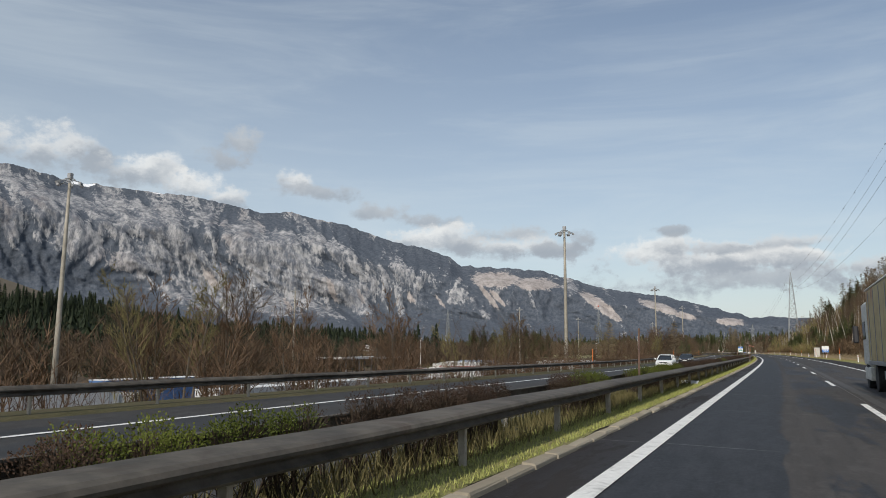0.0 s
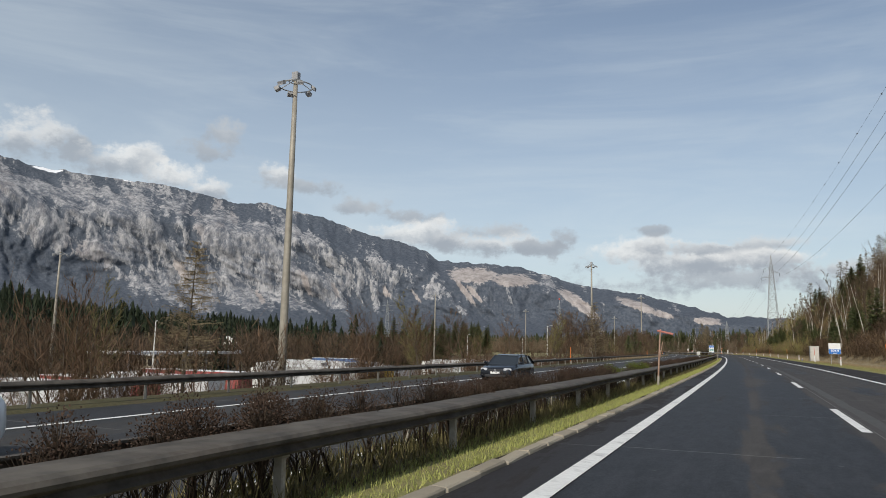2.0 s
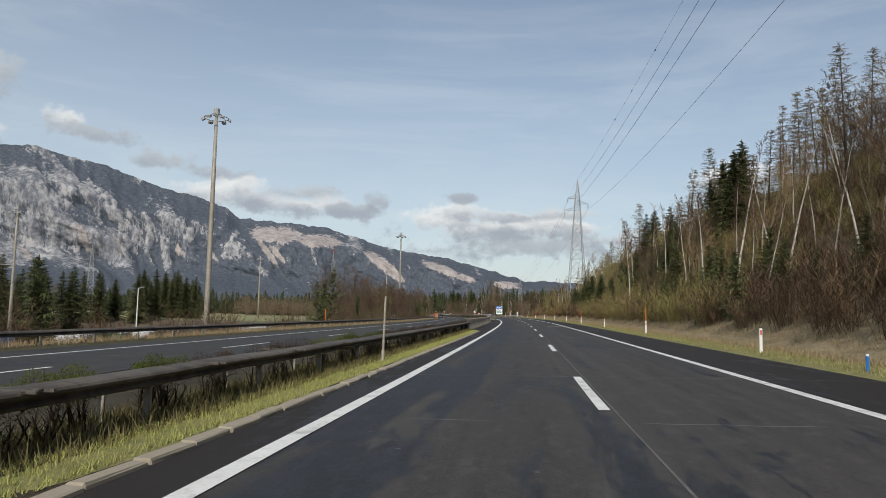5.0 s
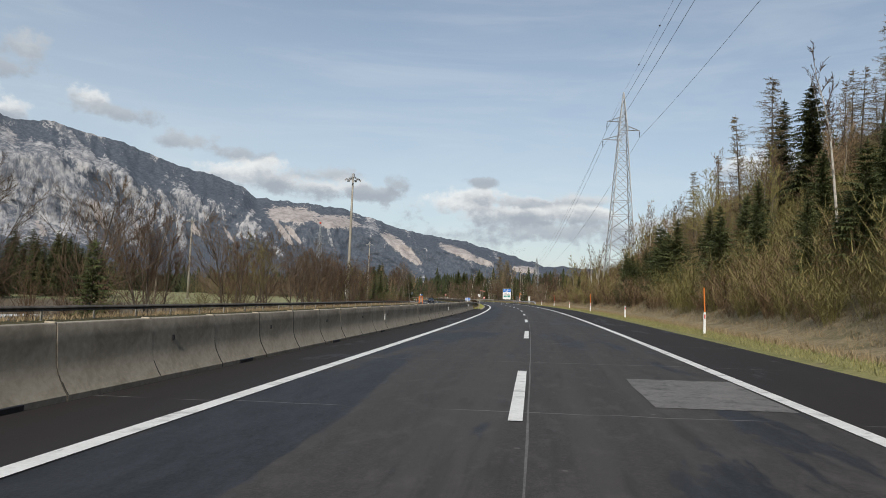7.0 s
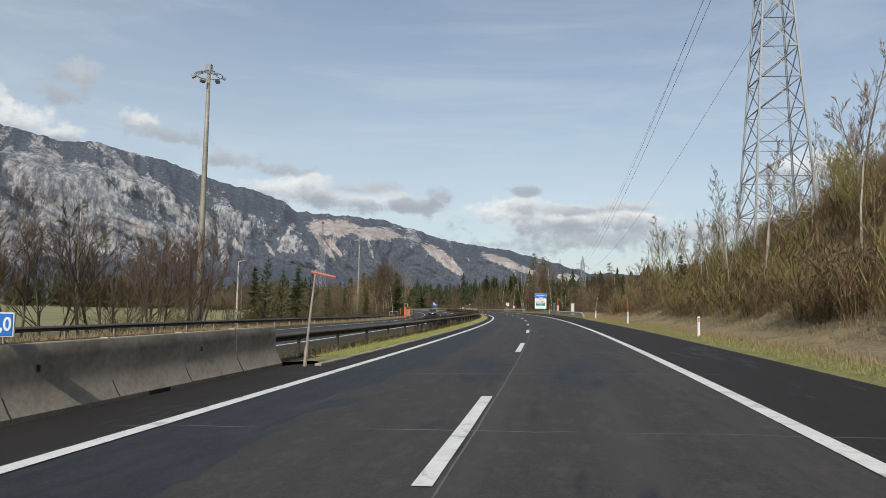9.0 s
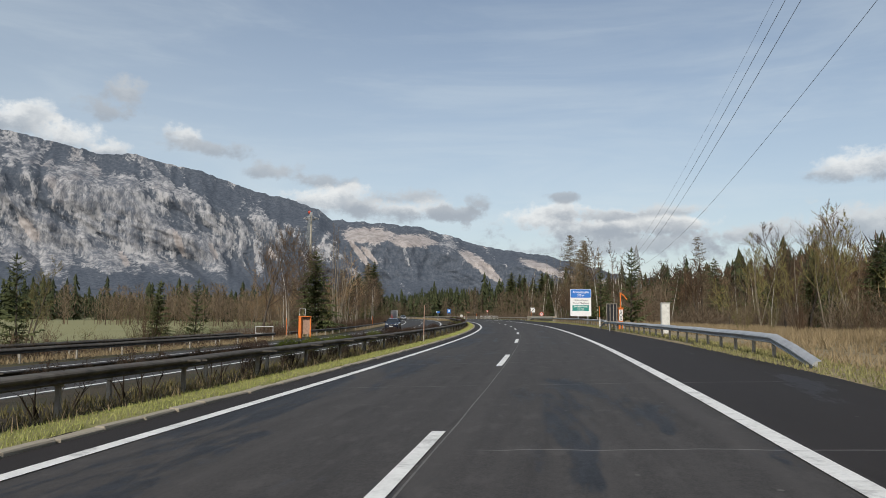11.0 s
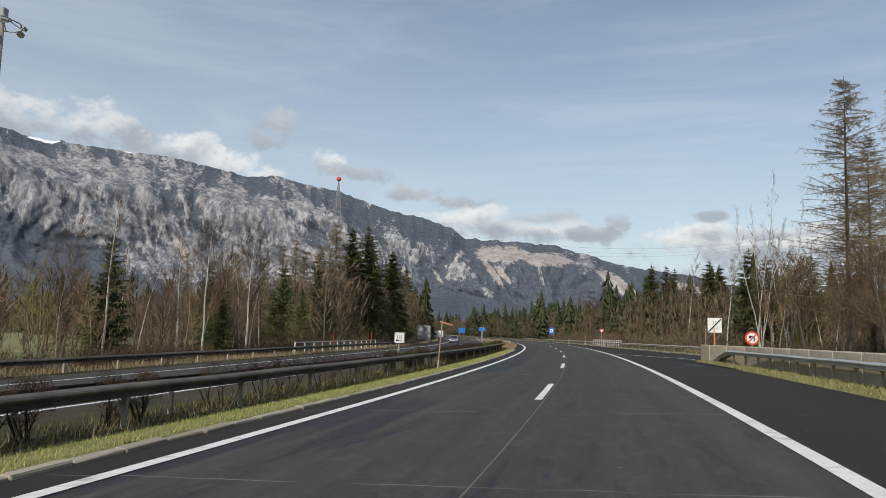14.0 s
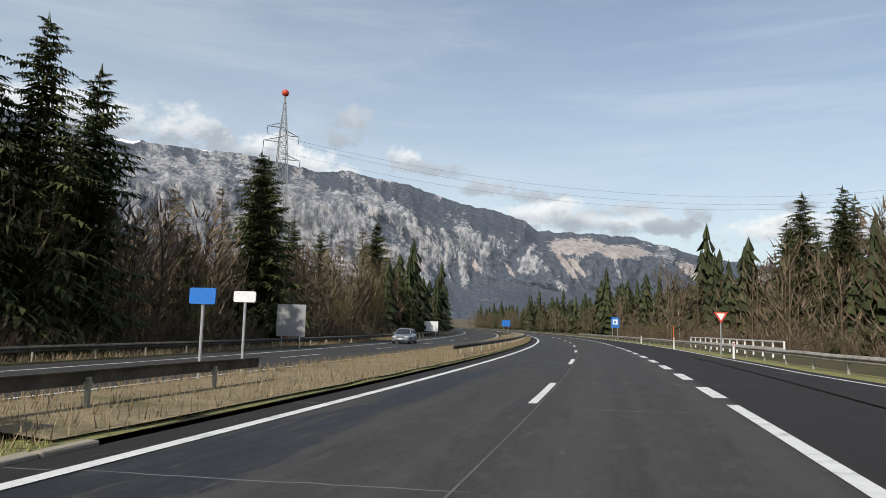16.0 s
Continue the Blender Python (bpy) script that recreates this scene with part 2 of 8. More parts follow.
def asphalt(name, tone, patchy):
    """Worn asphalt: grain, long tracks, damp dark patches, fine sealed seams; u runs along the road in metres, v across it."""
    m, n, ins = material(name, 0.8)
    at = n.node("ShaderNodeUVMap", 0)
    grain = n.noise(at, 30.0, 5, 0.75)
    stone = n.noise(at, 9.0, 3, 0.8)
    cloud = n.noise(n.vec("MULTIPLY", at, (0.10, 0.5, 1)), 1.0, 9, 0.66, 0.5)
    smear = n.noise(n.vec("MULTIPLY", at, (0.25, 2.6, 1)), 1.0, 5, 0.65, 0.3)
    track = n.noise(n.vec("MULTIPLY", at, (0.012, 1.3, 1)), 1.0, 4, 0.6)
    k = n.math("ADD", n.math("MULTIPLY", grain, 0.65), n.math("MULTIPLY", stone, 0.35))
    c = n.mix(n.ramp(k, 0.32, 0.68), tuple(x * 0.50 for x in tone), tuple(x * 1.60 for x in tone))
    c = n.mix(n.ramp(track, 0.42, 0.66, 0.0, 0.5), c, tuple(x * 1.55 for x in tone))
    c = n.mix(n.ramp(smear, 0.52, 0.70, 0.0, 0.5), c, tuple(x * 0.55 for x in tone))
    mottle = n.noise(n.vec("MULTIPLY", at, (1.2, 2.4, 1)), 1.0, 6, 0.75)
    c = n.mix(n.ramp(mottle, 0.50, 0.66, 0.0, 0.6), c, tuple(x * 1.7 for x in tone))
    sx, across = n.node("ShaderNodeSeparateXYZ", 0, {0: at}), n.node("ShaderNodeSeparateXYZ", 1, {0: at})
    # damp film: a band along the left wheel track, ragged blotches round it
    band_left = n.ramp(n.math("ABSOLUTE", n.math("SUBTRACT", across, 0.85)), 1.35, 0.55, 0.0, 0.15)
    band_right = n.ramp(n.math("ABSOLUTE", n.math("SUBTRACT", across, 5.55)), 0.75, 0.2, 0.0, 0.05)
    early = n.math("MULTIPLY", n.ramp(across, 3.95, 3.7), n.ramp(sx, 230.0, 150.0, 0.0, 0.10))
    late = n.ramp(sx, 350.0, 430.0, 0.0, -0.045)
    wet = n.math("ADD", n.math("ADD", cloud, n.math("ADD", band_left, band_right)), n.math("ADD", early, late))
    wet = n.math("ADD", wet, n.math("MULTIPLY", n.math("SUBTRACT", smear, 0.5), 0.20))
    ragged = n.math("SUBTRACT", n.noise(n.vec("MULTIPLY", at, (1.6, 4.0, 1)), 1.0, 7, 0.78), 0.5)
    wet = n.math("ADD", wet, n.math("MULTIPLY", ragged, 0.30))
    # a ragged strip dries first along the middle of the lane
    dry = n.math("MULTIPLY", n.ramp(n.math("ABSOLUTE", n.math("SUBTRACT", across, n.math("ADD", 2.05, n.math("MULTIPLY", n.math("SUBTRACT", cloud, 0.5), 0.5)))), 0.26, 0.05), n.ramp(sx, 240.0, 170.0, 0.0, 0.115))
    wet = n.math("SUBTRACT", wet, dry)
    damp = n.ramp(wet, 0.560, 0.620, 0.0, patchy)
    film = n.noise(n.vec("MULTIPLY", at, (0.8, 3.2, 1)), 1.0, 6, 0.8)
    # damp tone, darker and tinted blue to paint in the mirrored sky
    shade = n.mix(n.ramp(film, 0.40, 0.62), tuple(x * 0.30 * y for x, y in zip(tone, (0.85, 1.0, 1.25))), tuple(x * 0.62 * y for x, y in zip(tone, (0.88, 1.0, 1.25))))
    c = n.mix(damp, c, shade)
    # younger, browner and darker surface outside the white lines
    edge = n.math("MAXIMUM", n.ramp(across, 7.95, 8.15), n.math("MULTIPLY", n.ramp(across, -0.1, -0.2), n.ramp(across, -3.2, -3.0)))
    c = n.mix(n.math("MULTIPLY", edge, 0.85), c, n.mix(n.ramp(k, 0.3, 0.7), tuple(x * y for x, y in zip(tone, (0.22, 0.20, 0.20))), tuple(x * y for x, y in zip(tone, (0.66, 0.59, 0.57)))))
    wob = n.math("MULTIPLY", n.noise(n.vec("MULTIPLY", at, (0.0, 0.8, 1)), 1.0, 2), 0.3)
    seam = n.math("ABSOLUTE", n.math("SUBTRACT", n.math("FRACT", n.math("MULTIPLY", n.math("ADD", sx, wob), 1 / 7.4)), 0.5))
    line = n.math("MULTIPLY", n.ramp(seam, 0.0035, 0.0015), n.ramp(n.noise(n.vec("MULTIPLY", at, (0.14, 0.35, 1)), 1.0, 2), 0.42, 0.54, 0.0, 0.75))
    c = n.mix(line, c, (0.2, 0.19, 0.18))
    fleck = n.node("ShaderNodeTexVoronoi", 0, {"Vector": at, "Scale": 1.1})
    c = n.mix(n.ramp(fleck, 0.045, 0.03, 0.0, 0.35), c, (0.22, 0.21, 0.19))
    n.put(ins["Base Color"], c)
    n.put(ins["Roughness"], n.math("SUBTRACT", n.ramp(k, 0.3, 0.7, 0.72, 0.9), n.math("MULTIPLY", damp, 0.16)))
    n.put(ins["Specular IOR Level"], n.math("ADD", 0.22, n.math("MULTIPLY", damp, 0.10)))
    bump(n, ins, k, 0.5, 0.008)
    return m


def foliage(name, a, b, through=0.25):
    m, n, ins = material(name, 0.65)
    rnd = n.node("ShaderNodeNewGeometry", 8)
    obj = n.node("ShaderNodeObjectInfo", 5)
    n.put(ins["Base Color"], n.mix(n.math("ADD", n.math("MULTIPLY", rnd, 0.65), n.math("MULTIPLY", obj, 0.35)), a, b))
    ins["Specular IOR Level"].default_value = 0.12
    return m


ASPHALT = asphalt("asphalt", (0.051, 0.0465, 0.0435), 0.9)
ASPHALT_FAR = asphalt("asphalt_pale", (0.043, 0.041, 0.039), 0.6)
PATCH = speckled("patch_asphalt", (0.13, 0.125, 0.12), (0.2, 0.19, 0.18), 12.0, 0.85, dirt=(0.06, 0.06, 0.06), dirt_scale=3.0)
SEAL = speckled("sealing_strip", (0.09, 0.086, 0.08), (0.16, 0.15, 0.14), 18.0, 0.8)
SEAL_DARK = speckled("old_sealing_strip", (0.050, 0.047, 0.045), (0.075, 0.07, 0.066), 18.0, 0.8, dirt=(0.03, 0.03, 0.03), dirt_scale=2.0)
PAINT = speckled("road_paint", (0.82, 0.81, 0.77), (0.68, 0.67, 0.63), 16.0, 0.6, bumpy=0.25, dirt=(0.34, 0.33, 0.31), dirt_scale=2.2)
STEEL = speckled("weathered_steel", (0.116, 0.100, 0.079), (0.042, 0.036, 0.028), 3.0, 0.78, 0.0, 0.3, dirt=(0.055, 0.038, 0.026), dirt_scale=1.6)
RUST = speckled("rusty_pole", (0.17, 0.10, 0.07), (0.085, 0.055, 0.042), 6.0, 0.8)
STEEL_NEW = speckled("galvanised_steel", (0.46, 0.465, 0.465), (0.33, 0.335, 0.34), 4.0, 0.45, 0.25, 0.1)
POST_STEEL = speckled("post_steel", (0.40, 0.37, 0.31), (0.24, 0.215, 0.18), 4.0, 0.7, 0.1, 0.15, dirt=(0.12, 0.085, 0.055), dirt_scale=3.0)
CONCRETE = speckled("concrete", (0.37, 0.33, 0.265), (0.27, 0.238, 0.188), 9.0, 0.9, 0, 0.35, dirt=(0.19, 0.165, 0.128), dirt_scale=0.9)
MORTAR = speckled("dark_mortar", (0.075, 0.066, 0.055), (0.04, 0.036, 0.03), 12.0, 0.95)
CONCRETE_PALE = speckled("pale_concrete", (0.47, 0.41, 0.31), (0.34, 0.295, 0.22), 5.0, 0.9, 0, 0.3, dirt=(0.3, 0.28, 0.24), dirt_scale=1.2)
PLASTER = speckled("pale_plaster", (0.56, 0.54, 0.49), (0.44, 0.42, 0.38), 5.0, 0.9, 0, 0.3, dirt=(0.3, 0.28, 0.24), dirt_scale=1.2)
KERB = per_piece("kerb_stone", (0.22, 0.19, 0.14), (0.42, 0.37, 0.285), 9.0, 0.95, 0.8)
SOIL = speckled("soil", (0.036, 0.030, 0.021), (0.075, 0.060, 0.040), 8.0, 0.95, bumpy=0.6, dist=0.05, dirt=(0.04, 0.05, 0.02))
TURF = speckled("turf", (0.18, 0.185, 0.066), (0.29, 0.265, 0.115), 7.0, 0.95, bumpy=0.6, dist=0.05, dirt=(0.21, 0.175, 0.10), dirt_scale=0.6)
TURF_DULL = speckled("dull_turf", (0.060, 0.056, 0.026), (0.105, 0.092, 0.048), 7.0, 0.95, bumpy=0.6, dist=0.05, dirt=(0.085, 0.065, 0.042), dirt_scale=0.6)
DRY = speckled("dry_grass_ground", (0.32, 0.255, 0.155), (0.20, 0.16, 0.095), 6.0, 0.95, bumpy=0.7, dist=0.06, dirt=(0.11, 0.105, 0.05), dirt_scale=0.5)
BLADE = foliage("grass_blade", (0.155, 0.190, 0.048), (0.42, 0.42, 0.145))
BLADE_PALE = foliage("faded_grass_blade", (0.15, 0.15, 0.055), (0.36, 0.325, 0.15))
BLADE_DRY = foliage("dry_blade", (0.36, 0.28, 0.165), (0.20, 0.15, 0.085))
BLADE_DULL = foliage("dull_blade", (0.060, 0.060, 0.024), (0.21, 0.175, 0.080))
NEEDLE = foliage("spruce_needles", (0.026, 0.034, 0.015), (0.110, 0.114, 0.046))
NEEDLE_MID = foliage("wood_spruce_needles", (0.014, 0.021, 0.010), (0.062, 0.070, 0.030))
NEEDLE_FAR = foliage("far_spruce_needles", (0.009, 0.015, 0.008), (0.028, 0.036, 0.017))
NEEDLE_LIGHT = foliage("pine_needles", (0.040, 0.055, 0.022), (0.125, 0.135, 0.055))
LARCH = foliage("larch_twigs", (0.105, 0.082, 0.050), (0.24, 0.19, 0.115))
TWIG = foliage("bare_twigs", (0.042, 0.030, 0.020), (0.140, 0.098, 0.064))
TWIG_MID = foliage("pale_bare_twigs", (0.080, 0.060, 0.040), (0.215, 0.160, 0.105))
TWIG_RED = foliage("reddish_twigs", (0.052, 0.034, 0.022), (0.165, 0.105, 0.064))
HEDGE_TWIG = foliage("hedge_twigs", (0.020, 0.015, 0.011), (0.072, 0.052, 0.036))
TWIG_OLIVE = foliage("budding_twigs", (0.09, 0.078, 0.034), (0.21, 0.18, 0.078))
BRUSH = foliage("slope_twigs", (0.125, 0.086, 0.050), (0.32, 0.22, 0.125))
BRUSH_OLIVE = foliage("olive_slope_twigs", (0.13, 0.115, 0.045), (0.33, 0.285, 0.11))
LEAF = foliage("evergreen_leaves", (0.020, 0.034, 0.006), (0.15, 0.17, 0.035))
LEAF_DULL = foliage("dull_leaves", (0.022, 0.016, 0.012), (0.095, 0.060, 0.042))
BEECH = foliage("withered_beech_leaves", (0.22, 0.11, 0.06), (0.36, 0.20, 0.11))
BARK = speckled("bark", (0.060, 0.050, 0.040), (0.125, 0.105, 0.08), 9.0, 0.95, bumpy=0.7, dist=0.03)
ALDER = speckled("pale_bark", (0.27, 0.23, 0.17), (0.17, 0.14, 0.105), 4.0, 0.9, bumpy=0.4, dirt=(0.08, 0.07, 0.055), dirt_scale=2.0)
BIRCH = speckled("birch_bark", (0.55, 0.52, 0.46), (0.38, 0.34, 0.28), 3.0, 0.85, bumpy=0.3, dirt=(0.07, 0.06, 0.05), dirt_scale=2.6)
WHITE = plain_paint("white_paint", (0.78, 0.78, 0.76))
WHITE_OLD = plain_paint("old_white_paint", (0.66, 0.65, 0.60), 0.6, wear=0.3)
RED = plain_paint("red_paint", (0.60, 0.07, 0.035))
RED_OLD = plain_paint("faded_red", (0.46, 0.17, 0.13), 0.7, wear=0.3)
ORANGE = plain_paint("orange_paint", (0.75, 0.20, 0.03))
ORANGE_OLD = plain_paint("faded_orange", (0.36, 0.23, 0.165), 0.7, wear=0.4)
BLUE = plain_paint("sign_blue", (0.025, 0.17, 0.56), 0.35)
GREEN = plain_paint("sign_green", (0.02, 0.26, 0.22), 0.35)
BLACK = plain_paint("black_paint", (0.018, 0.018, 0.02), 0.5)
GREY = plain_paint("grey_paint", (0.30, 0.30, 0.30), 0.5)
YELLOW = plain_paint("yellow_tarpaulin", (0.68, 0.42, 0.02), 0.55)
CREAM = speckled("cream_tarpaulin", (0.52, 0.42, 0.22), (0.40, 0.31, 0.15), 1.6, 0.6, dirt=(0.35, 0.10, 0.05), dirt_scale=0.5)
TARP = plain_paint("white_tarpaulin", (0.56, 0.56, 0.55), 0.6, wear=0.2)
TARP_BLUE = plain_paint("blue_tarpaulin", (0.07, 0.15, 0.32), 0.6)
TARP_RED = plain_paint("red_tarpaulin", (0.34, 0.08, 0.07), 0.6)
TARP_GREEN = plain_paint("green_tarpaulin", (0.04, 0.26, 0.18), 0.6)
RUBBER = plain_paint("tyre_rubber", (0.02, 0.02, 0.02), 0.85)
CAR_WHITE = plain_paint("white_car_paint", (0.74, 0.74, 0.72), 0.18, wear=0.03)
CAR_BLACK = plain_paint("dark_car_paint", (0.012, 0.014, 0.018), 0.15, wear=0.03)
CAR_NAVY = plain_paint("dark_blue_car_paint", (0.012, 0.018, 0.035), 0.15, wear=0.03)
CAR_SILVER = plain_paint("silver_car_paint", (0.32, 0.34, 0.36), 0.25, 0.5, wear=0.03)
PLASTIC = plain_paint("dark_plastic", (0.03, 0.03, 0.033), 0.5)
CHROME = plain_paint("bright_metal", (0.62, 0.62, 0.63), 0.25, 0.9)
LAMP_GLASS = plain_paint("lamp_glass", (0.55, 0.56, 0.58), 0.1)
WIRE = plain_paint("aluminium_wire", (0.10, 0.10, 0.105), 0.5, 0.4)
LATTICE = plain_paint("pylon_steel", (0.34, 0.35, 0.35), 0.55, 0.3)
MAST = speckled("mast_steel", (0.36, 0.33, 0.27), (0.26, 0.235, 0.19), 1.5, 0.6, 0.2, 0.1)
GLASS, n_, i_ = material("window_glass", 0.05)
n_.put(i_["Base Color"], (0.02, 0.025, 0.03))
i_["Roughness"].default_value = 0.06
i_["Specular IOR Level"].default_value = 0.8


def rock_material():
    """Limestone walls on steep faces, dark forest on ledges and lower slopes, bare scars and a little snow on the top;
    distance haze is mixed into the colours.
    """
    m, n, ins = material("mountain_rock", 0.95)
    at = n.node("ShaderNodeTexCoord", 3)
    fine = n.noise(n.vec("MULTIPLY", at, (1, 1, 0.45)), 0.012, 12, 0.68)
    mid = n.noise(n.vec("MULTIPLY", at, (1, 1, 0.5)), 0.0036, 6, 0.6)
    grit = n.noise(n.vec("MULTIPLY", at, (1, 1, 0.32)), 0.045, 9, 0.78)
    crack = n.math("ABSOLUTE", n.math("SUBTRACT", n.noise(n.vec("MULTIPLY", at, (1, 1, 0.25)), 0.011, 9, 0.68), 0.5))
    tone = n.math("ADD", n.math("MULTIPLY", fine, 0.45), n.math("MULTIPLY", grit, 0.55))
    # rock and forest tones carry painted-in blue haze of the distance
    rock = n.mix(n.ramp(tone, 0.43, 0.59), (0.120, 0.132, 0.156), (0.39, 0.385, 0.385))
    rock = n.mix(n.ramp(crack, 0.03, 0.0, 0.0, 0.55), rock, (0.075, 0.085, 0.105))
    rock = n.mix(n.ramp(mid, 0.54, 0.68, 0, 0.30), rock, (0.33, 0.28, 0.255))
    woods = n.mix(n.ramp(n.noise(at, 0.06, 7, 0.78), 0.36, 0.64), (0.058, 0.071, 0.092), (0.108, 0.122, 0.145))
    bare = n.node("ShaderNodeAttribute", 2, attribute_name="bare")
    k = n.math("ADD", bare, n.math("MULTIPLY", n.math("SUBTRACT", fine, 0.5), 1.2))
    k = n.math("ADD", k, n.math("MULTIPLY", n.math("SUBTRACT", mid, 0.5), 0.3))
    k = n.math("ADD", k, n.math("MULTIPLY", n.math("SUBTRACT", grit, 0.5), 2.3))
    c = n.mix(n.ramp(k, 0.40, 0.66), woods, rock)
    scar = n.node("ShaderNodeAttribute", 2, attribute_name="scar")
    pale = n.mix(n.ramp(tone, 0.36, 0.62), (0.22, 0.193, 0.183), (0.43, 0.395, 0.375))
    c = n.mix(n.ramp(n.math("ADD", scar, n.math("MULTIPLY", n.math("SUBTRACT", tone, 0.5), 2.2)), 0.42, 0.60), c, pale)
    snow = n.node("ShaderNodeAttribute", 2, attribute_name="snow")
    c = n.mix(n.ramp(n.math("ADD", snow, n.math("MULTIPLY", n.math("SUBTRACT", fine, 0.5), 1.0)), 0.5, 0.6), c, (0.82, 0.84, 0.87))
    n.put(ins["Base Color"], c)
    ins["Specular IOR Level"].default_value = 0.1
    bump(n, ins, n.math("ADD", n.math("MULTIPLY", fine, 0.6), n.math("MULTIPLY", grit, 0.4)), 0.35, 9.0)
    return m


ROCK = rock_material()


def land_material():
    m, n, ins = material("land", 0.95)
    at = n.node("ShaderNodeTexCoord", 3)
    fine, broad, wide = n.noise(at, 2.2, 8, 0.7), n.noise(at, 0.16, 5, 0.6), n.noise(at, 0.02, 4)
    brown = n.mix(fine, (0.055, 0.042, 0.026), (0.17, 0.13, 0.08))
    green = n.mix(fine, (0.10, 0.12, 0.04), (0.20, 0.20, 0.08))
    meadow = n.node("ShaderNodeAttribute", 2, attribute_name="meadow")
    paved = n.node("ShaderNodeAttribute", 2, attribute_name="paved")
    k = n.math("ADD", n.math("MULTIPLY", meadow, 0.9), n.math("MULTIPLY", n.math("SUBTRACT", broad, 0.5), 1.1))
    c = n.mix(n.ramp(k, 0.2, 0.6), brown, green)
    c = n.mix(n.ramp(n.math("ADD", meadow, n.math("MULTIPLY", n.math("SUBTRACT", wide, 0.5), 0.8)), 0.8, 1.0, 0.0, 0.7), c, (0.27, 0.25, 0.12))
    c = n.mix(n.ramp(n.math("ADD", paved, n.math("MULTIPLY", n.math("SUBTRACT", fine, 0.5), 0.2)), 0.45, 0.55), c, n.mix(broad, (0.12, 0.12, 0.12), (0.2, 0.195, 0.19)))
    n.put(ins["Base Color"], c)
    bump(n, ins, fine, 0.7, 0.12)
    return m


LAND = land_material()

# ---- mesh helpers ----


def mesh(name, v, f, m, parent=None, label="", smoothed=False, uv=None):
    """One mesh object from points and faces, in its parent's space."""
    me = bpy.data.meshes.new(name)
    me.from_pydata([tuple(p) for p in v], [], f)
    for x in (m if isinstance(m, (list, tuple)) else [m]):
        me.materials.append(x)
    if smoothed:
        me.shade_smooth()
    if uv is not None:
        layer = me.uv_layers.new(name="UVMap")
        idx = np.empty(len(me.loops), dtype=np.int32)
        me.loops.foreach_get("vertex_index", idx)
        layer.data.foreach_set("uv", np.asarray(uv, dtype=np.float32)[idx].ravel())
    ob = new(name, me)
    if parent:
        ob.parent = parent
    if label:
        ob["label"] = label
    return ob


def part(name, bm, m, parent, label="", smoothed=False):
    me = bpy.data.meshes.new(name)
    bm.to_mesh(me)
    bm.free()
    me.materials.append(m)
    if smoothed:
        me.shade_smooth()
    ob = new(name, me)
    ob.parent = parent
    if label:
        ob["label"] = label
    return ob


def add_box(bm, at, size, bevel=0.0, turn=None, taper=1.0):
    """A block with its base centre at `at`."""
    made = bmesh.ops.create_cube(bm, size=1.0)["verts"]
    for v in made:
        k = taper if v.co.z > 0 else 1.0
        v.co = Vector((v.co.x * size[0] * k, v.co.y * size[1] * k, (v.co.z + 0.5) * size[2]))
        if turn:
            v.co = turn @ v.co
        v.co += Vector(at)
    if bevel:
        edges = list({e for v in made for e in v.link_edges})
        bmesh.ops.bevel(bm, geom=edges, offset=bevel, segments=1, affect="EDGES")
    return bm


def block(at, size, bevel=0.0, turn=None, taper=1.0):
    return add_box(bmesh.new(), at, size, bevel, turn, taper)


def add_tube(bm, path, radii, sides=6, cap=True):
    """A round bar along a path of points, with a radius at each."""
    rings = []
    for i, p in enumerate(path):
        p = Vector(p)
        q = Vector(path[min(i + 1, len(path) - 1)]) - Vector(path[max(i - 1, 0)])
        q.normalize()
        u = q.orthogonal().normalized() if abs(q.z) > 0.95 else q.cross(Vector((0, 0, 1))).normalized()
        w = q.cross(u)
        r = radii[i] if isinstance(radii, (list, tuple)) else radii
        rings.append([bm.verts.new(p + r * (math.cos(2 * math.pi * k / sides) * u + math.sin(2 * math.pi * k / sides) * w)) for k in range(sides)])
    for a, b in zip(rings[:-1], rings[1:]):
        for k in range(sides):
            bm.faces.new((a[k], a[(k + 1) % sides], b[(k + 1) % sides], b[k]))
    if cap:
        bm.faces.new(rings[0][::-1])
        bm.faces.new(rings[-1])
    return bm


def tube(path, radii, sides=6):
    return add_tube(bmesh.new(), path, radii, sides)


def stand(name, s, d, label, category, group="", z=0.0, turn=0.0, on_land=False, kind=""):
    """A thing's base beside the road: its x points right of the road, its y along it."""
    ob = new(name)
    ob.empty_display_size = 0.3
    p = land(s, d, z) if on_land else road(s, d, z)
    ob.matrix_world = pose(*p, 0, 0, heading(s) + turn)
    return tagged(ob, label, category, group, kind)


def band(name, m, s0, s1, profile, step=3.0, parent=None, label="", smoothed=False, closed=False, on_land=False, wobble=0.0):
    """A band carried along the road. profile: (d, z) pairs, or a function of s that gives them."""
    n = max(1, int(round((s1 - s0) / step)))
    v, f, uv = [], [], []
    k = 0
    for i in range(n + 1):
        s = s0 + (s1 - s0) * i / n
        row = profile(s) if callable(profile) else profile
        k = len(row)
        for j, (d, z) in enumerate(row):
            dd = d + (wobble * math.sin(s * 1.7 + j) * math.sin(s * 0.37) if wobble else 0)
            v.append((land if on_land else road)(s, dd, z))
            uv.append((s, d))
    for i in range(n):
        for j in range(k if closed else k - 1):
            j2 = (j + 1) % k
            f.append((i * k + j, i * k + j2, (i + 1) * k + j2, (i + 1) * k + j))
    if closed:
        f.append(tuple(range(k))[::-1])
        f.append(tuple(n * k + j for j in range(k)))
    return mesh(name, v, f, m, parent, label, smoothed, uv)


def structure(ob, label="", category=""):
    return tagged(ob, label, category, "", "structure")


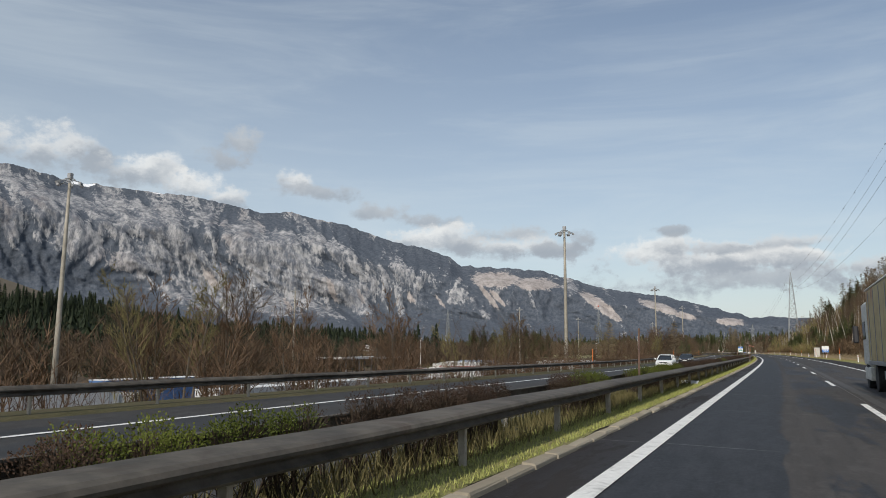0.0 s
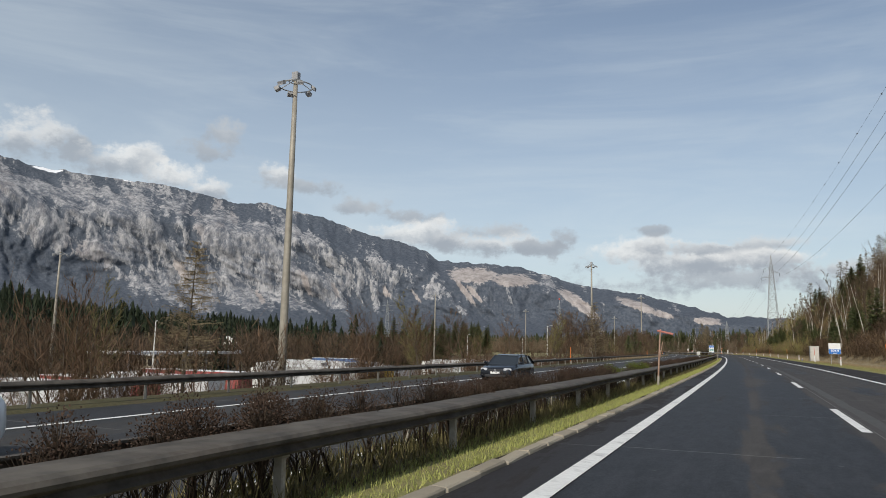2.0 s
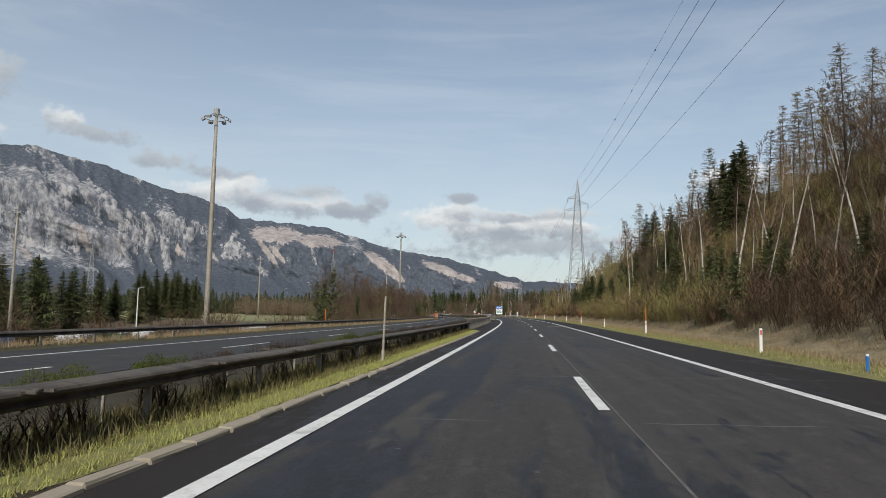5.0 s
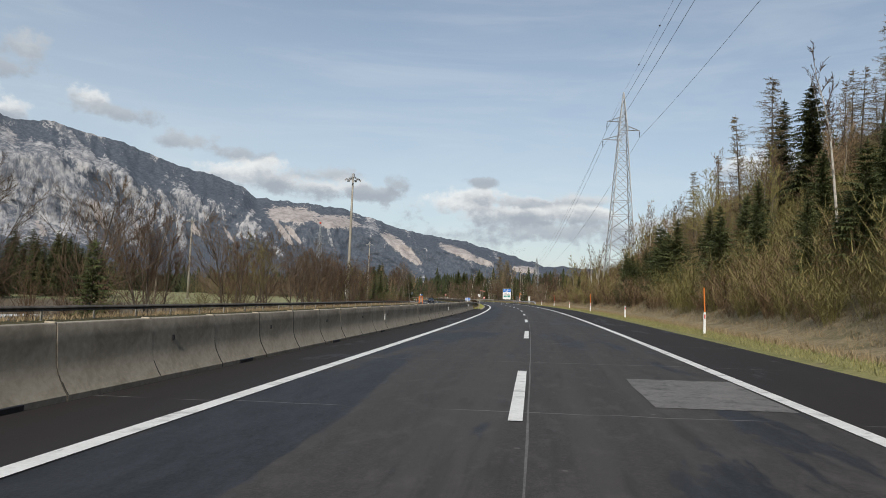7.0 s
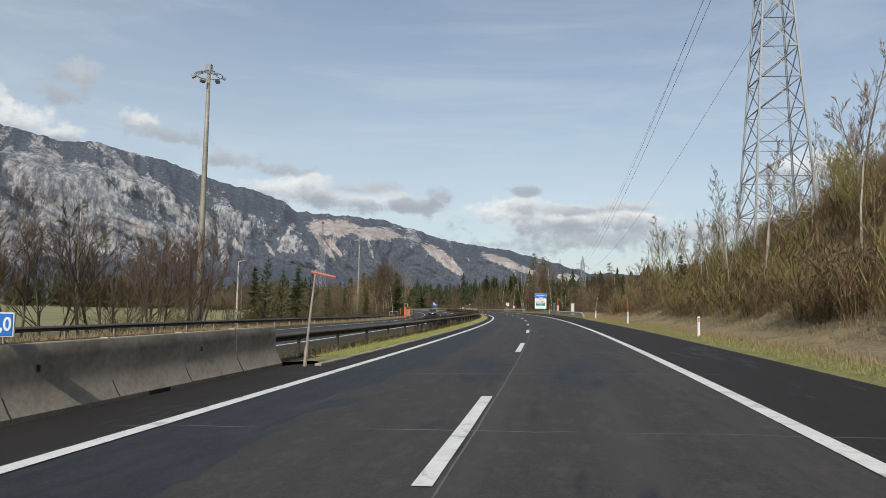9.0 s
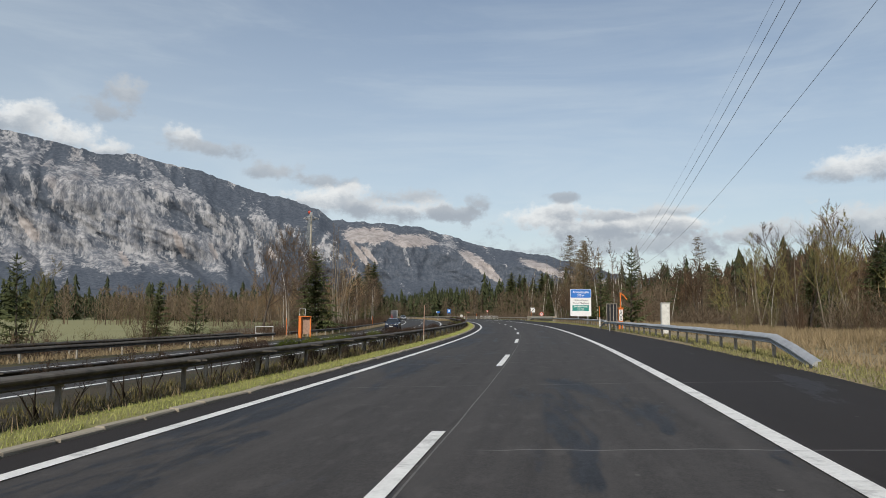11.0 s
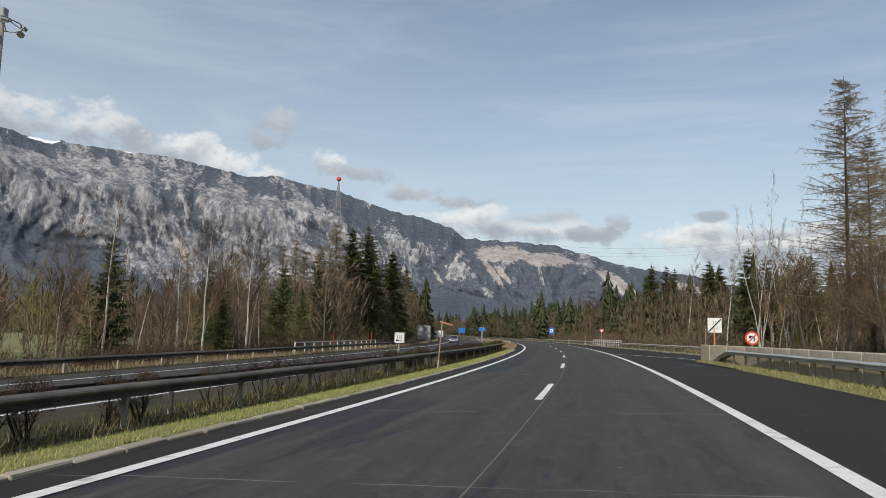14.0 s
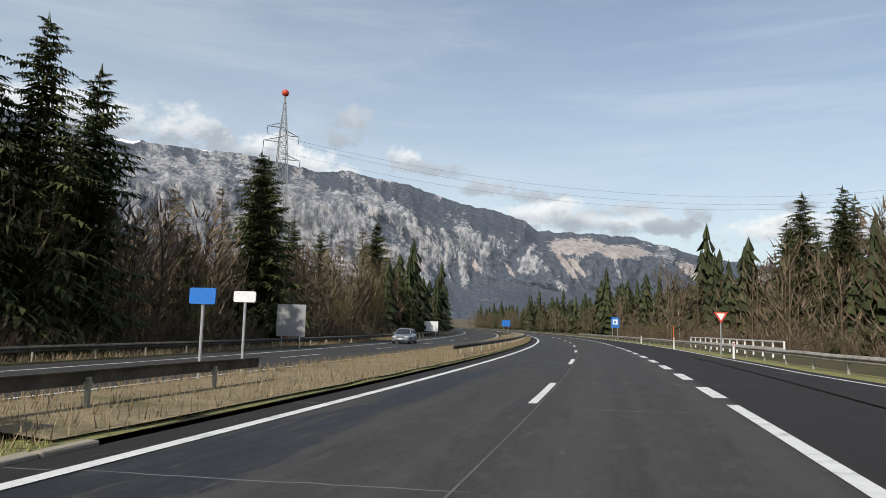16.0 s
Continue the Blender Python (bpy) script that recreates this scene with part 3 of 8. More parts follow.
# ---- ground and roads ----


def wide(s):
    """1 where the asphalt reaches the concrete barrier."""
    return float(smooth(s, 246, 249) * (1 - smooth(s, 353, 356)))


def right_edge(s):
    return 10.9 + 0.5 * float(smooth(s, 415, 430)) + 0.4 * float(smooth(s, 450, 500)) + 0.7 * float(smooth(s, 574, 588))


def slip_line(s):
    """Outer line of the slip road."""
    return float(np.interp(s, [500, 566, 578, 593, 625, 640], [19.5, 16.6, 16.0, 15.07, 12.5, 12.3]))


gx = np.concatenate([np.arange(-4400, -700, 370), np.arange(-700, -240, 20), np.arange(-240, 460, 4.0), np.arange(460, 900, 20), np.arange(900, 4601, 370)])
gy = np.concatenate([np.arange(-2200, -160, 240), np.arange(-160, 1160, 4.0), np.arange(1160, 1500, 20), np.arange(1500, 4801, 300)])
GX, GY = np.meshgrid(gx, gy)
flat_x, flat_y = GX.ravel(), GY.ravel()
near = np.empty(len(flat_x), dtype=int)
coarse = np.arange(0, len(S_GRID), 4)
for i in range(0, len(flat_x), 4000):
    sl = slice(i, i + 4000)
    near[sl] = coarse[np.argmin((flat_x[sl, None] - X_GRID[coarse]) ** 2 + (flat_y[sl, None] - Y_GRID[coarse]) ** 2, axis=1)]
ga = A_GRID[near]
dx, dy = flat_x - X_GRID[near], flat_y - Y_GRID[near]
GS = np.clip(S_GRID[near] - np.sin(ga) * dx + np.cos(ga) * dy, -150, 1200)
GD = np.cos(ga) * dx + np.sin(ga) * dy
GD = np.where((near < 4) | (near > len(S_GRID) - 6), np.sign(GD) * np.hypot(dx, dy), GD)
GZ = terrain(GS, GD)
ed = outer(GS)
GZ = GZ - 0.45 * smooth(GD, ed - 6.0, ed - 3.6) * (1 - smooth(GD, 17.0, 22.0))
far_hill = np.exp(-(((flat_x + 560) / 240) ** 2 + ((flat_y - 640) / 330) ** 2)) * 100
GZ = GZ + far_hill + smooth(np.hypot(flat_x, flat_y), 1500, 4000) * 10
ground = mesh("ground", np.stack([flat_x, flat_y, GZ], 1), [], LAND)
nx, ny = len(gx), len(gy)
faces = [(j * nx + i, j * nx + i + 1, (j + 1) * nx + i + 1, (j + 1) * nx + i) for j in range(ny - 1) for i in range(nx - 1)]
me = bpy.data.meshes.new("ground")
me.from_pydata(np.stack([flat_x, flat_y, GZ], 1).tolist(), [], faces)
me.materials.append(LAND)
me.shade_smooth()
ground.data = me
meadow = smooth(GS, 400, 440) * smooth(-GD, 44, 62) * (1 - smooth(-GD, 200, 260)) + 0.8 * smooth(-GD, 110, 130) * (1 - smooth(-GD, 170, 200)) * (1 - smooth(GS, 400, 430)) * smooth(GS, 230, 280)
paved = smooth(ed - GD, 17, 19) * (1 - smooth(-GD, 100, 106)) * (1 - smooth(GS, 340, 356)) * smooth(GS, -60, -50)
for key, val in (("meadow", meadow), ("paved", paved)):
    me.attributes.new(key, "FLOAT", "POINT").data.foreach_set("value", val.astype(np.float32))
structure(ground, "brown and green valley floor with meadows and a paved lorry park", "ground")

structure(band("road", ASPHALT, -150, 1200, lambda s: [(-0.91 - 1.24 * wide(s), -0.01), (0.0, 0.0), (LANE, 0.0), (2 * LANE, 0.0), (right_edge(s), -0.02)], 2.0),
          "dark worn asphalt carriageway with damp patches", "road")
structure(band("road_opposite", ASPHALT_FAR, -150, 1200, lambda s: [(outer(s) - 2.6, 0.0), (outer(s), 0.0), (inner(s) - LANE, 0.0), (inner(s) + 0.45, 0.0)], 2.0),
          "greyer asphalt of the opposite carriageway", "road")
structure(band("ramp_road", ASPHALT, 545, 642, lambda s: [(max(10.8, slip_line(s) - 5.2), 0.008), (slip_line(s) + 0.7, 0.008)], 2.0),
          "asphalt of a slip road that joins the motorway", "road")
structure(band("road_patch", PATCH, 270.8, 274.4, [(5.87, 0.006), (7.75, 0.006)], 1.2, wobble=0.05), "pale grey repaired rectangle in the asphalt", "road patch")
structure(band("seam", SEAL, -40, 700, [(LANE + 0.14, 0.005), (LANE + 0.165, 0.005)], 2.0, wobble=0.008), "thin sealed seam along the asphalt", "road seam")
structure(band("seam", SEAL_DARK, -40, 165, [(LANE + 0.32, 0.004), (LANE + 0.62, 0.004)], 2.0, wobble=0.04), "wide sealed seam along the asphalt", "road seam")

# ---- white lines ----


def line(name, s0, s1, at, w, label, step=3.0):
    return structure(band(name, PAINT, s0, s1, lambda s: [((at(s) if callable(at) else at) - w / 2, 0.012), ((at(s) if callable(at) else at) + w / 2, 0.012)], step), label, "road marking")


line("edge_line", -150, 1200, 0.0, 0.24, "solid white edge line on asphalt")
line("edge_line", -150, 612, 2 * LANE, 0.24, "solid white edge line beside the hard shoulder")
line("edge_line", 640, 1200, 12.3, 0.2, "solid white edge line of the merging lane")
line("edge_line", 571, 588, lambda s: 8.0 + 0.275 * max(0.0, 587.5 - s), 0.16, "thin white line of the slip road")
line("edge_line", 556, 640, slip_line, 0.16, "thin white outer line of the slip road")
line("edge_line", -150, 1200, outer, 0.2, "solid white line on the opposite carriageway")
line("edge_line", -150, 1200, inner, 0.2, "solid white inner line on the opposite carriageway")
for i in range(-3, 46):
    s0 = -0.8 + 18 * i
    structure(band("lane_dash", PAINT, s0, s0 + 6, [(LANE - 0.09, 0.012), (LANE + 0.09, 0.012)], 3.0, wobble=0.006), "white lane dash on asphalt", "road marking")
    if i > -2 and i < 40:
        c = s0 + 2
        structure(band("lane_dash", PAINT, c, c + 6, lambda s: [(inner(s) - LANE - 0.08, 0.012), (inner(s) - LANE + 0.08, 0.012)], 3.0), "white lane dash of the opposite carriageway", "road marking")
for i in range(24):
    structure(band("merge_dash", PAINT, 613.5 + 6.3 * i, 616.8 + 6.3 * i, [(2 * LANE - 0.16, 0.012), (2 * LANE + 0.16, 0.012)], 2.5, wobble=0.01), "broad white dash of the merging lane", "road marking")

# ---- verges ----
for a, b in ((-150, 248), (354, 1200)):
    structure(band("verge", SOIL, a, b, lambda s: [(-1.08, 0.03), (-1.3, 0.07), (-2.4, 0.05), (inner(s) + 0.4, 0.02)], 2.0, wobble=0.03), "dark soil strip between the carriageways", "verge")
structure(band("verge", SOIL, 248, 354, lambda s: [(-2.2, 0.0), (-3.0, 0.02), (inner(s) + 0.4, 0.02)], 2.0), "dark soil strip behind the barrier", "verge")
for a, b in ((-150, 248), (354, 1200)):
    structure(band("verge", TURF, a, b, lambda s: [(-1.10, 0.04), (-1.3, 0.085), (-1.7 - 0.3 * float(smooth(s, 354, 380)), 0.08)], 1.0, wobble=0.06), "narrow grass strip beside the kerb", "verge")
for m, a, b, label in ((DRY, 424, 528, "dry grass verge under the galvanised rail"), (TURF, 528, 568, "green grass verge before the slip road's nose")):
    structure(band("verge", m, a, b, lambda s: [(right_edge(s) - 0.1, -0.04), (right_edge(s) + 0.3, 0.025), (right_edge(s) + 0.8, 0.045), (14.2, 0.03)], 2.0, wobble=0.05), label, "verge")
structure(band("verge", TURF, 568, 1200, lambda s: [(slip_line(s) + 0.6, -0.04), (slip_line(s) + 0.9, 0.03), (slip_line(s) + 1.6, 0.05), (slip_line(s) + 2.6, 0.03)], 2.0, wobble=0.05), "narrow grass verge outside the merging lane", "verge")
structure(band("verge", TURF, -150, 424, lambda s: [(right_edge(s) - 0.1, -0.05), (right_edge(s) + 0.3, 0.02), (right_edge(s) + 0.8, 0.04), (13.5, 0.02)], 2.0, wobble=0.05), "green grass verge beside the hard shoulder", "verge")
for a, b in ((-150, 568), (568, 1200)):
    structure(band("verge", TURF_DULL if a > 0 else DRY, a, b, lambda s, k=(a > 0): [(e + (slip_line(s) - 10.6 if k else 0.0), z) for e, z in ((12.3, 0.0), (13.2, 0.08), (14.4, 0.10), (15.5, 0.09), (17, 0.07), (19, 0.05), (21.0, -0.1))], 2.0, on_land=True, wobble=0.25), "dull grass beside the slip road" if a > 0 else "dry beige grass at the foot of the slope", "verge")
structure(band("verge", TURF_DULL, -150, 1200, lambda s: [(outer(s) - 2.5, -0.05), (outer(s) - 3.0, 0.06), (outer(s) - 4.4, 0.05), (outer(s) - 7, -0.25)], 2.0, on_land=True, wobble=0.08), "grass edge beside the opposite carriageway", "verge")
structure(band("verge", DRY, 604, 760, lambda s: [(-1.2, 0.11), (-2.2, 0.2), (-4.5, 0.22), (inner(s) + 0.7, 0.06)], 2.0, wobble=0.1), "dry beige grass between the carriageways", "verge")

# ---- mountain ----
EYE = road(297.9, 4.67, 1.47)
RIDGE_AZ = [-60, -40, -30, -26, -23.5, -21.2, -17.1, -13.7, -11.1, -10, -7.1, -4.4, -0.4, 0.6, 2.9, 5.6, 9.2, 11.8, 14, 16.2, 19, 21.5, 24.5, 28, 30.5, 33, 36, 45, 75]
RIDGE_EL = [1.5, 2.0, 2.5, 2.7, 2.75, 3.4, 4.5, 4.95, 5.5, 5.9, 6.7, 6.9, 7.1, 7.9, 8.6, 9.1, 10.3, 10.7, 11.2, 11.0, 11.5, 11.9, 12.0, 12.1, 12.2, 12.7, 13.0, 13.2, 12]
# bare scars: azimuth, elevation, half widths, lean
SCARS = [(-3.3, 5.95, 2.3, 0.75, 0.0), (-6.6, 5.55, 2.2, 0.6, 0.3), (-2.5, 4.7, 0.35, 1.6, 0.75), (-3.4, 4.4, 0.3, 1.0, 0.9), (-11.8, 3.9, 0.8, 1.25, 1.15), (-12.9, 3.0, 0.6, 0.6, 1.0), (-16.7, 3.6, 1.0, 0.75, 2.0), (-18.6, 2.9, 0.8, 0.4, 1.6),
         (10.6, 4.9, 0.45, 1.7, 0.35), (14.2, 3.6, 0.4, 0.8, 0.5), (8.2, 4.4, 0.35, 0.9, 0.4), (20.2, 5.4, 0.6, 1.2, 0.6), (-22.0, 2.4, 1.2, 0.35, 1.0), (4.0, 4.4, 0.4, 0.8, 0.5), (1.4, 4.0, 0.3, 0.9, 0.7)]
na, ne = 860, 200
AZ, TT = np.meshgrid(np.linspace(62, -50, na), np.linspace(0, 1.12, ne))
top_el = np.interp(AZ, RIDGE_AZ, RIDGE_EL)
rib = np.zeros_like(AZ)
patch = np.zeros_like(AZ)
jag = np.zeros_like(AZ)
for j in range(na):
    az = AZ[0, j]
    jag[:, j] = noise.fractal(Vector((az * 1.3, 3.1, 0)), 0.8, 2.2, 6) * 0.13
for i in range(ne):
    for j in range(na):
        az, w = AZ[i, j], TT[i, j] * top_el[i, j]
        bend = noise.noise(Vector((az * 0.15, w * 0.20, 9.0))) * 2.0
        slant, along = 0.66 * az - 0.75 * w + bend, 0.75 * az + 0.66 * w
        big = noise.ridged_multi_fractal(Vector((slant * 0.20, along * 0.07, 1.7)), 1.0, 2.0, 2, 1.0, 2.0)
        ledge = noise.fractal(Vector((slant * 0.75, along * 0.22, 5.2)), 0.8, 2.1, 5)
        wall = noise.fractal(Vector((az * 1.1 + bend, w * 0.30, 2.2)), 0.8, 2.1, 5)
        rib[i, j] = big * 0.45 + ledge * 0.30 + wall * 0.13
        patch[i, j] = ledge * 0.6 + wall * 0.5
crest = np.clip(TT, 0, 1)
el = np.tan(np.radians(top_el + jag * smooth(TT, 0.7, 1.0))) * crest
# wooded apron, cliffs above it, gentler ground under the rim
reach = 3350 + 620 * smooth(crest, 0.0, 0.40) + 260 * crest + 300 * smooth(crest, 0.72, 1.0) + np.clip(TT - 1, 0, 1) * 900
face = np.sin(np.pi * np.clip(crest, 0.02, 0.98)) ** 0.8
reach = np.minimum(reach - (rib - 0.6) * 150 * face, 4640)
mz = el * 4530 * (0.1 + 0.9 * crest) ** 0.15 + np.clip(TT - 1, 0, 1) * -350 + (rib - 0.6) * 10 * np.sin(np.pi * crest)
mz = mz - 30 * (1 - smooth(TT, 0, 0.1))
ar = np.radians(AZ)
mx, my = EYE.x - np.sin(ar) * reach, EYE.y + np.cos(ar) * reach
f = [(i * na + j, i * na + j + 1, (i + 1) * na + j + 1, (i + 1) * na + j) for i in range(ne - 1) for j in range(na - 1)]
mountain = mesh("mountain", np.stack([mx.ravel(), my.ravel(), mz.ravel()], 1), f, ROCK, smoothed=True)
shown = np.degrees(np.arctan2(mz, reach))
# cliffs lie between the wooded apron and the wooded rim
foot = np.interp(AZ, [-1, 3, 8, 14, 18, 21, 24, 28, 32, 40], [3.9, 3.7, 3.2, 2.6, 2.6, 3.0, 4.0, 6.4, 7.4, 8.2])
rim = np.interp(AZ, RIDGE_AZ, RIDGE_EL) - np.interp(AZ, [-1, 2, 6, 12, 18, 24, 32], [2.3, 2.1, 1.9, 1.4, 1.2, 0.9, 0.7])
share = np.interp(AZ, [-4, -1, 1, 5, 9, 14, 20, 60], [0.06, 0.12, 0.44, 0.52, 0.66, 0.74, 0.78, 0.74])
bare = share * smooth(shown, foot - 0.9, foot + 0.9) * (1 - 0.62 * smooth(shown, rim - 0.5, rim + 0.5)) + 1.15 * patch
bare = bare - 0.30 * (1 - smooth(shown, foot - 1.6, foot - 0.4))
scar = np.zeros_like(AZ)
for a, e, w, h, lean in SCARS:
    u, v = AZ - a - lean * (shown - e), shown - e
    scar = np.maximum(scar, np.exp(-((u / w) ** 2 + (v / h) ** 2)) * (0.75 if a > 0.5 else 1.0))
snow = np.exp(-(((AZ - 29.8) / 1.2) ** 2 + ((TT - 0.992) / 0.012) ** 2)) + 0.6 * np.exp(-(((AZ - 24.5) / 1.2) ** 2 + ((TT - 0.996) / 0.008) ** 2))
for key, val in (("bare", bare), ("scar", scar), ("snow", snow)):
    mountain.data.attributes.new(key, "FLOAT", "POINT").data.foreach_set("value", val.ravel().astype(np.float32))
structure(mountain, "long grey limestone mountain with cliffs, scree and dark forest", "mountain")

# ---- kerb ----


def put(name, data, parent, m, label=""):
    """A part at a place in the world, on shared mesh data."""
    ob = new(name, data)
    ob.parent = parent
    ob.matrix_parent_inverse = parent.matrix_basis.inverted()
    ob.matrix_basis = m
    if label:
        ob["label"] = label
    return ob


def adopt(ob, parent):
    ob.parent = parent
    ob.matrix_parent_inverse = parent.matrix_basis.inverted()
    return ob


def data_of(bm, name, m):
    me = bpy.data.meshes.new(name)
    bm.to_mesh(me)
    bm.free()
    me.materials.append(m)
    return me


# ---- guard rails ----
BEAM = [(-0.15, 0.0), (-0.055, -0.004), (0.02, -0.045), (0.06, -0.09), (0.058, -0.115), (-0.015, -0.15), (-0.02, -0.175), (0.03, -0.205), (0.036, -0.23), (0.01, -0.25), (-0.02, -0.252), (-0.05, -0.235), (-0.06, -0.13), (-0.07, -0.03), (-0.15, -0.02)]
post_data = data_of(add_box(block((0, 0, -0.35), (0.10, 0.06, 0.98), 0.012), (0, 0.0, 0.5), (0.13, 0.11, 0.05), 0.01), "post", POST_STEEL)
spacer_data = data_of(add_box(add_box(block((0, 0, 0), (0.9, 0.06, 0.04), 0.008), (0, 0.25, 0), (0.9, 0.05, 0.03)), (0.32, 0.12, 0.005), (0.05, 0.3, 0.025)), "spacer", STEEL)


BOX_BEAM = [(-0.41, -0.006), (-0.22, 0.004), (-0.03, -0.004), (0.035, -0.02), (0.06, -0.048), (0.052, -0.075), (-0.005, -0.10), (-0.045, -0.118), (-0.03, -0.145), (0.0, -0.168), (-0.02, -0.19), (-0.05, -0.20), (-0.09, -0.19), (-0.10, -0.06), (-0.36, -0.06), (-0.37, -0.19), (-0.41, -0.19)]


def rail(s0, s1, at, top, label, side=1, steel=STEEL, gap=4.0, ends=False, shape=BEAM):
    """A steel beam on posts; side: 1 faces right of the road, -1 left."""
    where = at if callable(at) else (lambda s: at)
    root = stand("guard_rail", s0, float(where(s0)), label, "guard rail", "guard rails")

    def prof(s):
        drop = 0.0
        if ends:
            drop = 0.55 * float(1 - smooth(s, s0, s0 + 3.0)) + 0.55 * float(smooth(s, s1 - 3.0, s1))
        return [(float(where(s)) + side * x, top + z - drop + 0.008 * math.sin(s * 0.9)) for x, z in (shape if side > 0 else shape[::-1])]
    beam = band("beam", steel, s0, s1, prof, 1.6, closed=True)
    adopt(beam, root)
    n = int((s1 - s0) / gap)
    for i in range(n):
        s = s0 + gap * (i + 0.7)
        if ends and (s < s0 + 2 or s > s1 - 2):
            continue
        lean = random.uniform(-1.5, 1.5)
        put("post", post_data, root, pose(*road(s, float(where(s)) - side * (0.13 if shape is BEAM else 0.24), top - 0.75), lean, lean * 0.7, heading(s)))
    return root


near_rail = rail(-60, 252, lambda s: float(np.interp(s, [-60, 0, 40, 115, 155, 252], [-1.28, -1.30, -1.40, -1.65, -1.92, -2.0])), 0.75, "long weathered steel guard rail beside the hedge", 1, shape=BOX_BEAM)
rail(-60, 250, lambda s: -2.62 - 0.35 * float(smooth(s, 100, 170)), 0.71, "weathered steel guard rail behind the hedge", -1)
rail(353.6, 604, lambda s: -2.35 + 0.25 * float(smooth(s, 353, 375)), 0.79, "dark weathered steel guard rail beside the grass strip", 1, shape=BOX_BEAM)
rail(420, 613, -3.15, 0.80, "weathered steel guard rail behind the shrubs", -1)
rail(632, 800, -1.9, 0.78, "dark steel guard rail along the curve", 1)
rail(-60, 471, lambda s: outer(s) - 3.1, 0.75, "dark steel guard rail beyond the opposite carriageway", 1, gap=4.0)
rail(475.5, 800, lambda s: outer(s) - 3.1, 0.75, "steel guard rail in front of the wood", 1)
rail(436, 474, lambda s: outer(s) - 6.2, 0.85, "short steel guard rail with turned-down ends", 1, ends=True)
rail(428, 477.5, 11.6, 0.74, "galvanised steel guard rail that ends by the emergency pillar", -1, STEEL_NEW, ends=True, gap=2.0)
rail(470, 565, lambda s: 12.3 + 0.45 * float(smooth(s, 510, 545)) - 0.35 * float(smooth(s, 556, 564)), 0.76, "bright galvanised steel guard rail beside the shoulder", -1, STEEL_NEW, gap=2.0, ends=True, shape=BOX_BEAM)
rail(566, 780, lambda s: slip_line(s) + 1.35, 0.74, "weathered grey-brown guard rail beside the slip road", -1, POST_STEEL)
for i in range(14):
    s = 98.6 + 4 * i if i < 3 else (176 + 4 * i if i < 8 else 424 + 4 * (i - 8))
    adopt(put("spacer", spacer_data, near_rail, pose(*road(s, -2.2, 0.72), 0, 0, heading(s)), "steel spacer between the beams"), near_rail)

# ---- concrete barrier ----
profile = [(0.0, 0.0), (0.0, 0.08), (-0.045, 0.14), (-0.10, 0.24), (-0.15, 0.34), (-0.18, 0.43), (-0.195, 0.52), (-0.215, 0.8), (-0.225, 1.0), (-0.24, 1.02), (-0.42, 1.02), (-0.44, 1.0), (-0.50, 0.36), (-0.63, 0.13), (-0.66, 0.10), (-0.66, 0.0)]
bm = bmesh.new()
loops = [[bm.verts.new((x, y, z)) for x, z in profile] for y in (-0.004, 2.404)]
for k in range(len(profile)):
    k2 = (k + 1) % len(profile)
    bm.faces.new((loops[0][k], loops[0][k2], loops[1][k2], loops[1][k]))
bm.faces.new(loops[0])
bm.faces.new(loops[1][::-1])
element_data = data_of(bm, "element", CONCRETE)
element_data.shade_smooth()
element_data.set_sharp_from_angle(angle=radians(35))
bm = bmesh.new()
loops = [[bm.verts.new(((x + 0.33) * 1.016 - 0.33, y, z * 0.997)) for x, z in profile] for y in (-0.013, 0.013)]
for k in range(len(profile)):
    k2 = (k + 1) % len(profile)
    bm.faces.new((loops[0][k], loops[0][k2], loops[1][k2], loops[1][k]))
bm.faces.new(loops[0])
bm.faces.new(loops[1][::-1])
core_data = data_of(bm, "joint_core", MORTAR)
cap_data = data_of(block((-0.33, 0, 1.0), (0.15, 0.06, 0.03), 0.01), "joint_cap", CONCRETE_PALE)
foot_data = data_of(block((-0.33, 0, -0.03), (0.69, 0.7, 0.10), 0.01), "drain_gap", BLACK)
wall = stand("concrete_barrier", 250, -1.95, "grey concrete safety barrier in jointed elements", "barrier")
hook_data = data_of(block((-0.19, 0, 0.62), (0.03, 0.05, 0.09), 0.005), "lifting_hole", BLACK)
for i in range(43):
    s = 250.2 + 2.4 * i
    m = pose(*road(s, -1.95 + random.uniform(-0.008, 0.008), -0.01), 0, random.uniform(-0.12, 0.12), heading(s + 1.2))
    e = put("element", element_data, wall, m)
    put("joint_core", core_data, wall, pose(*road(s, -1.95), 0, 0, heading(s)), "dark joint filling")
    put("joint_cap", cap_data, wall, pose(*road(s, -1.95), 0, 0, heading(s)), "pale mortar cap on a joint")
    if i % 3 == 1:
        put("drain_gap", foot_data, wall, pose(*road(s + 1.2, -1.94), 0, 0, heading(s)), "dark drainage gap under the wall")
    if i % 2:
        put("lifting_hole", hook_data, wall, pose(*road(s + 0.7, -1.945), 0, 0, heading(s)))
reflector = data_of(block((0, 0, 0), (0.03, 0.07, 0.26), 0.006), "reflector", WHITE)
for s in (290.9, 317.3, 342.8):
    put("reflector", reflector, wall, pose(*road(s, -2.1, 0.45), 0, 0, heading(s)), "white reflector strip")

# ---- delineator posts and snow poles ----


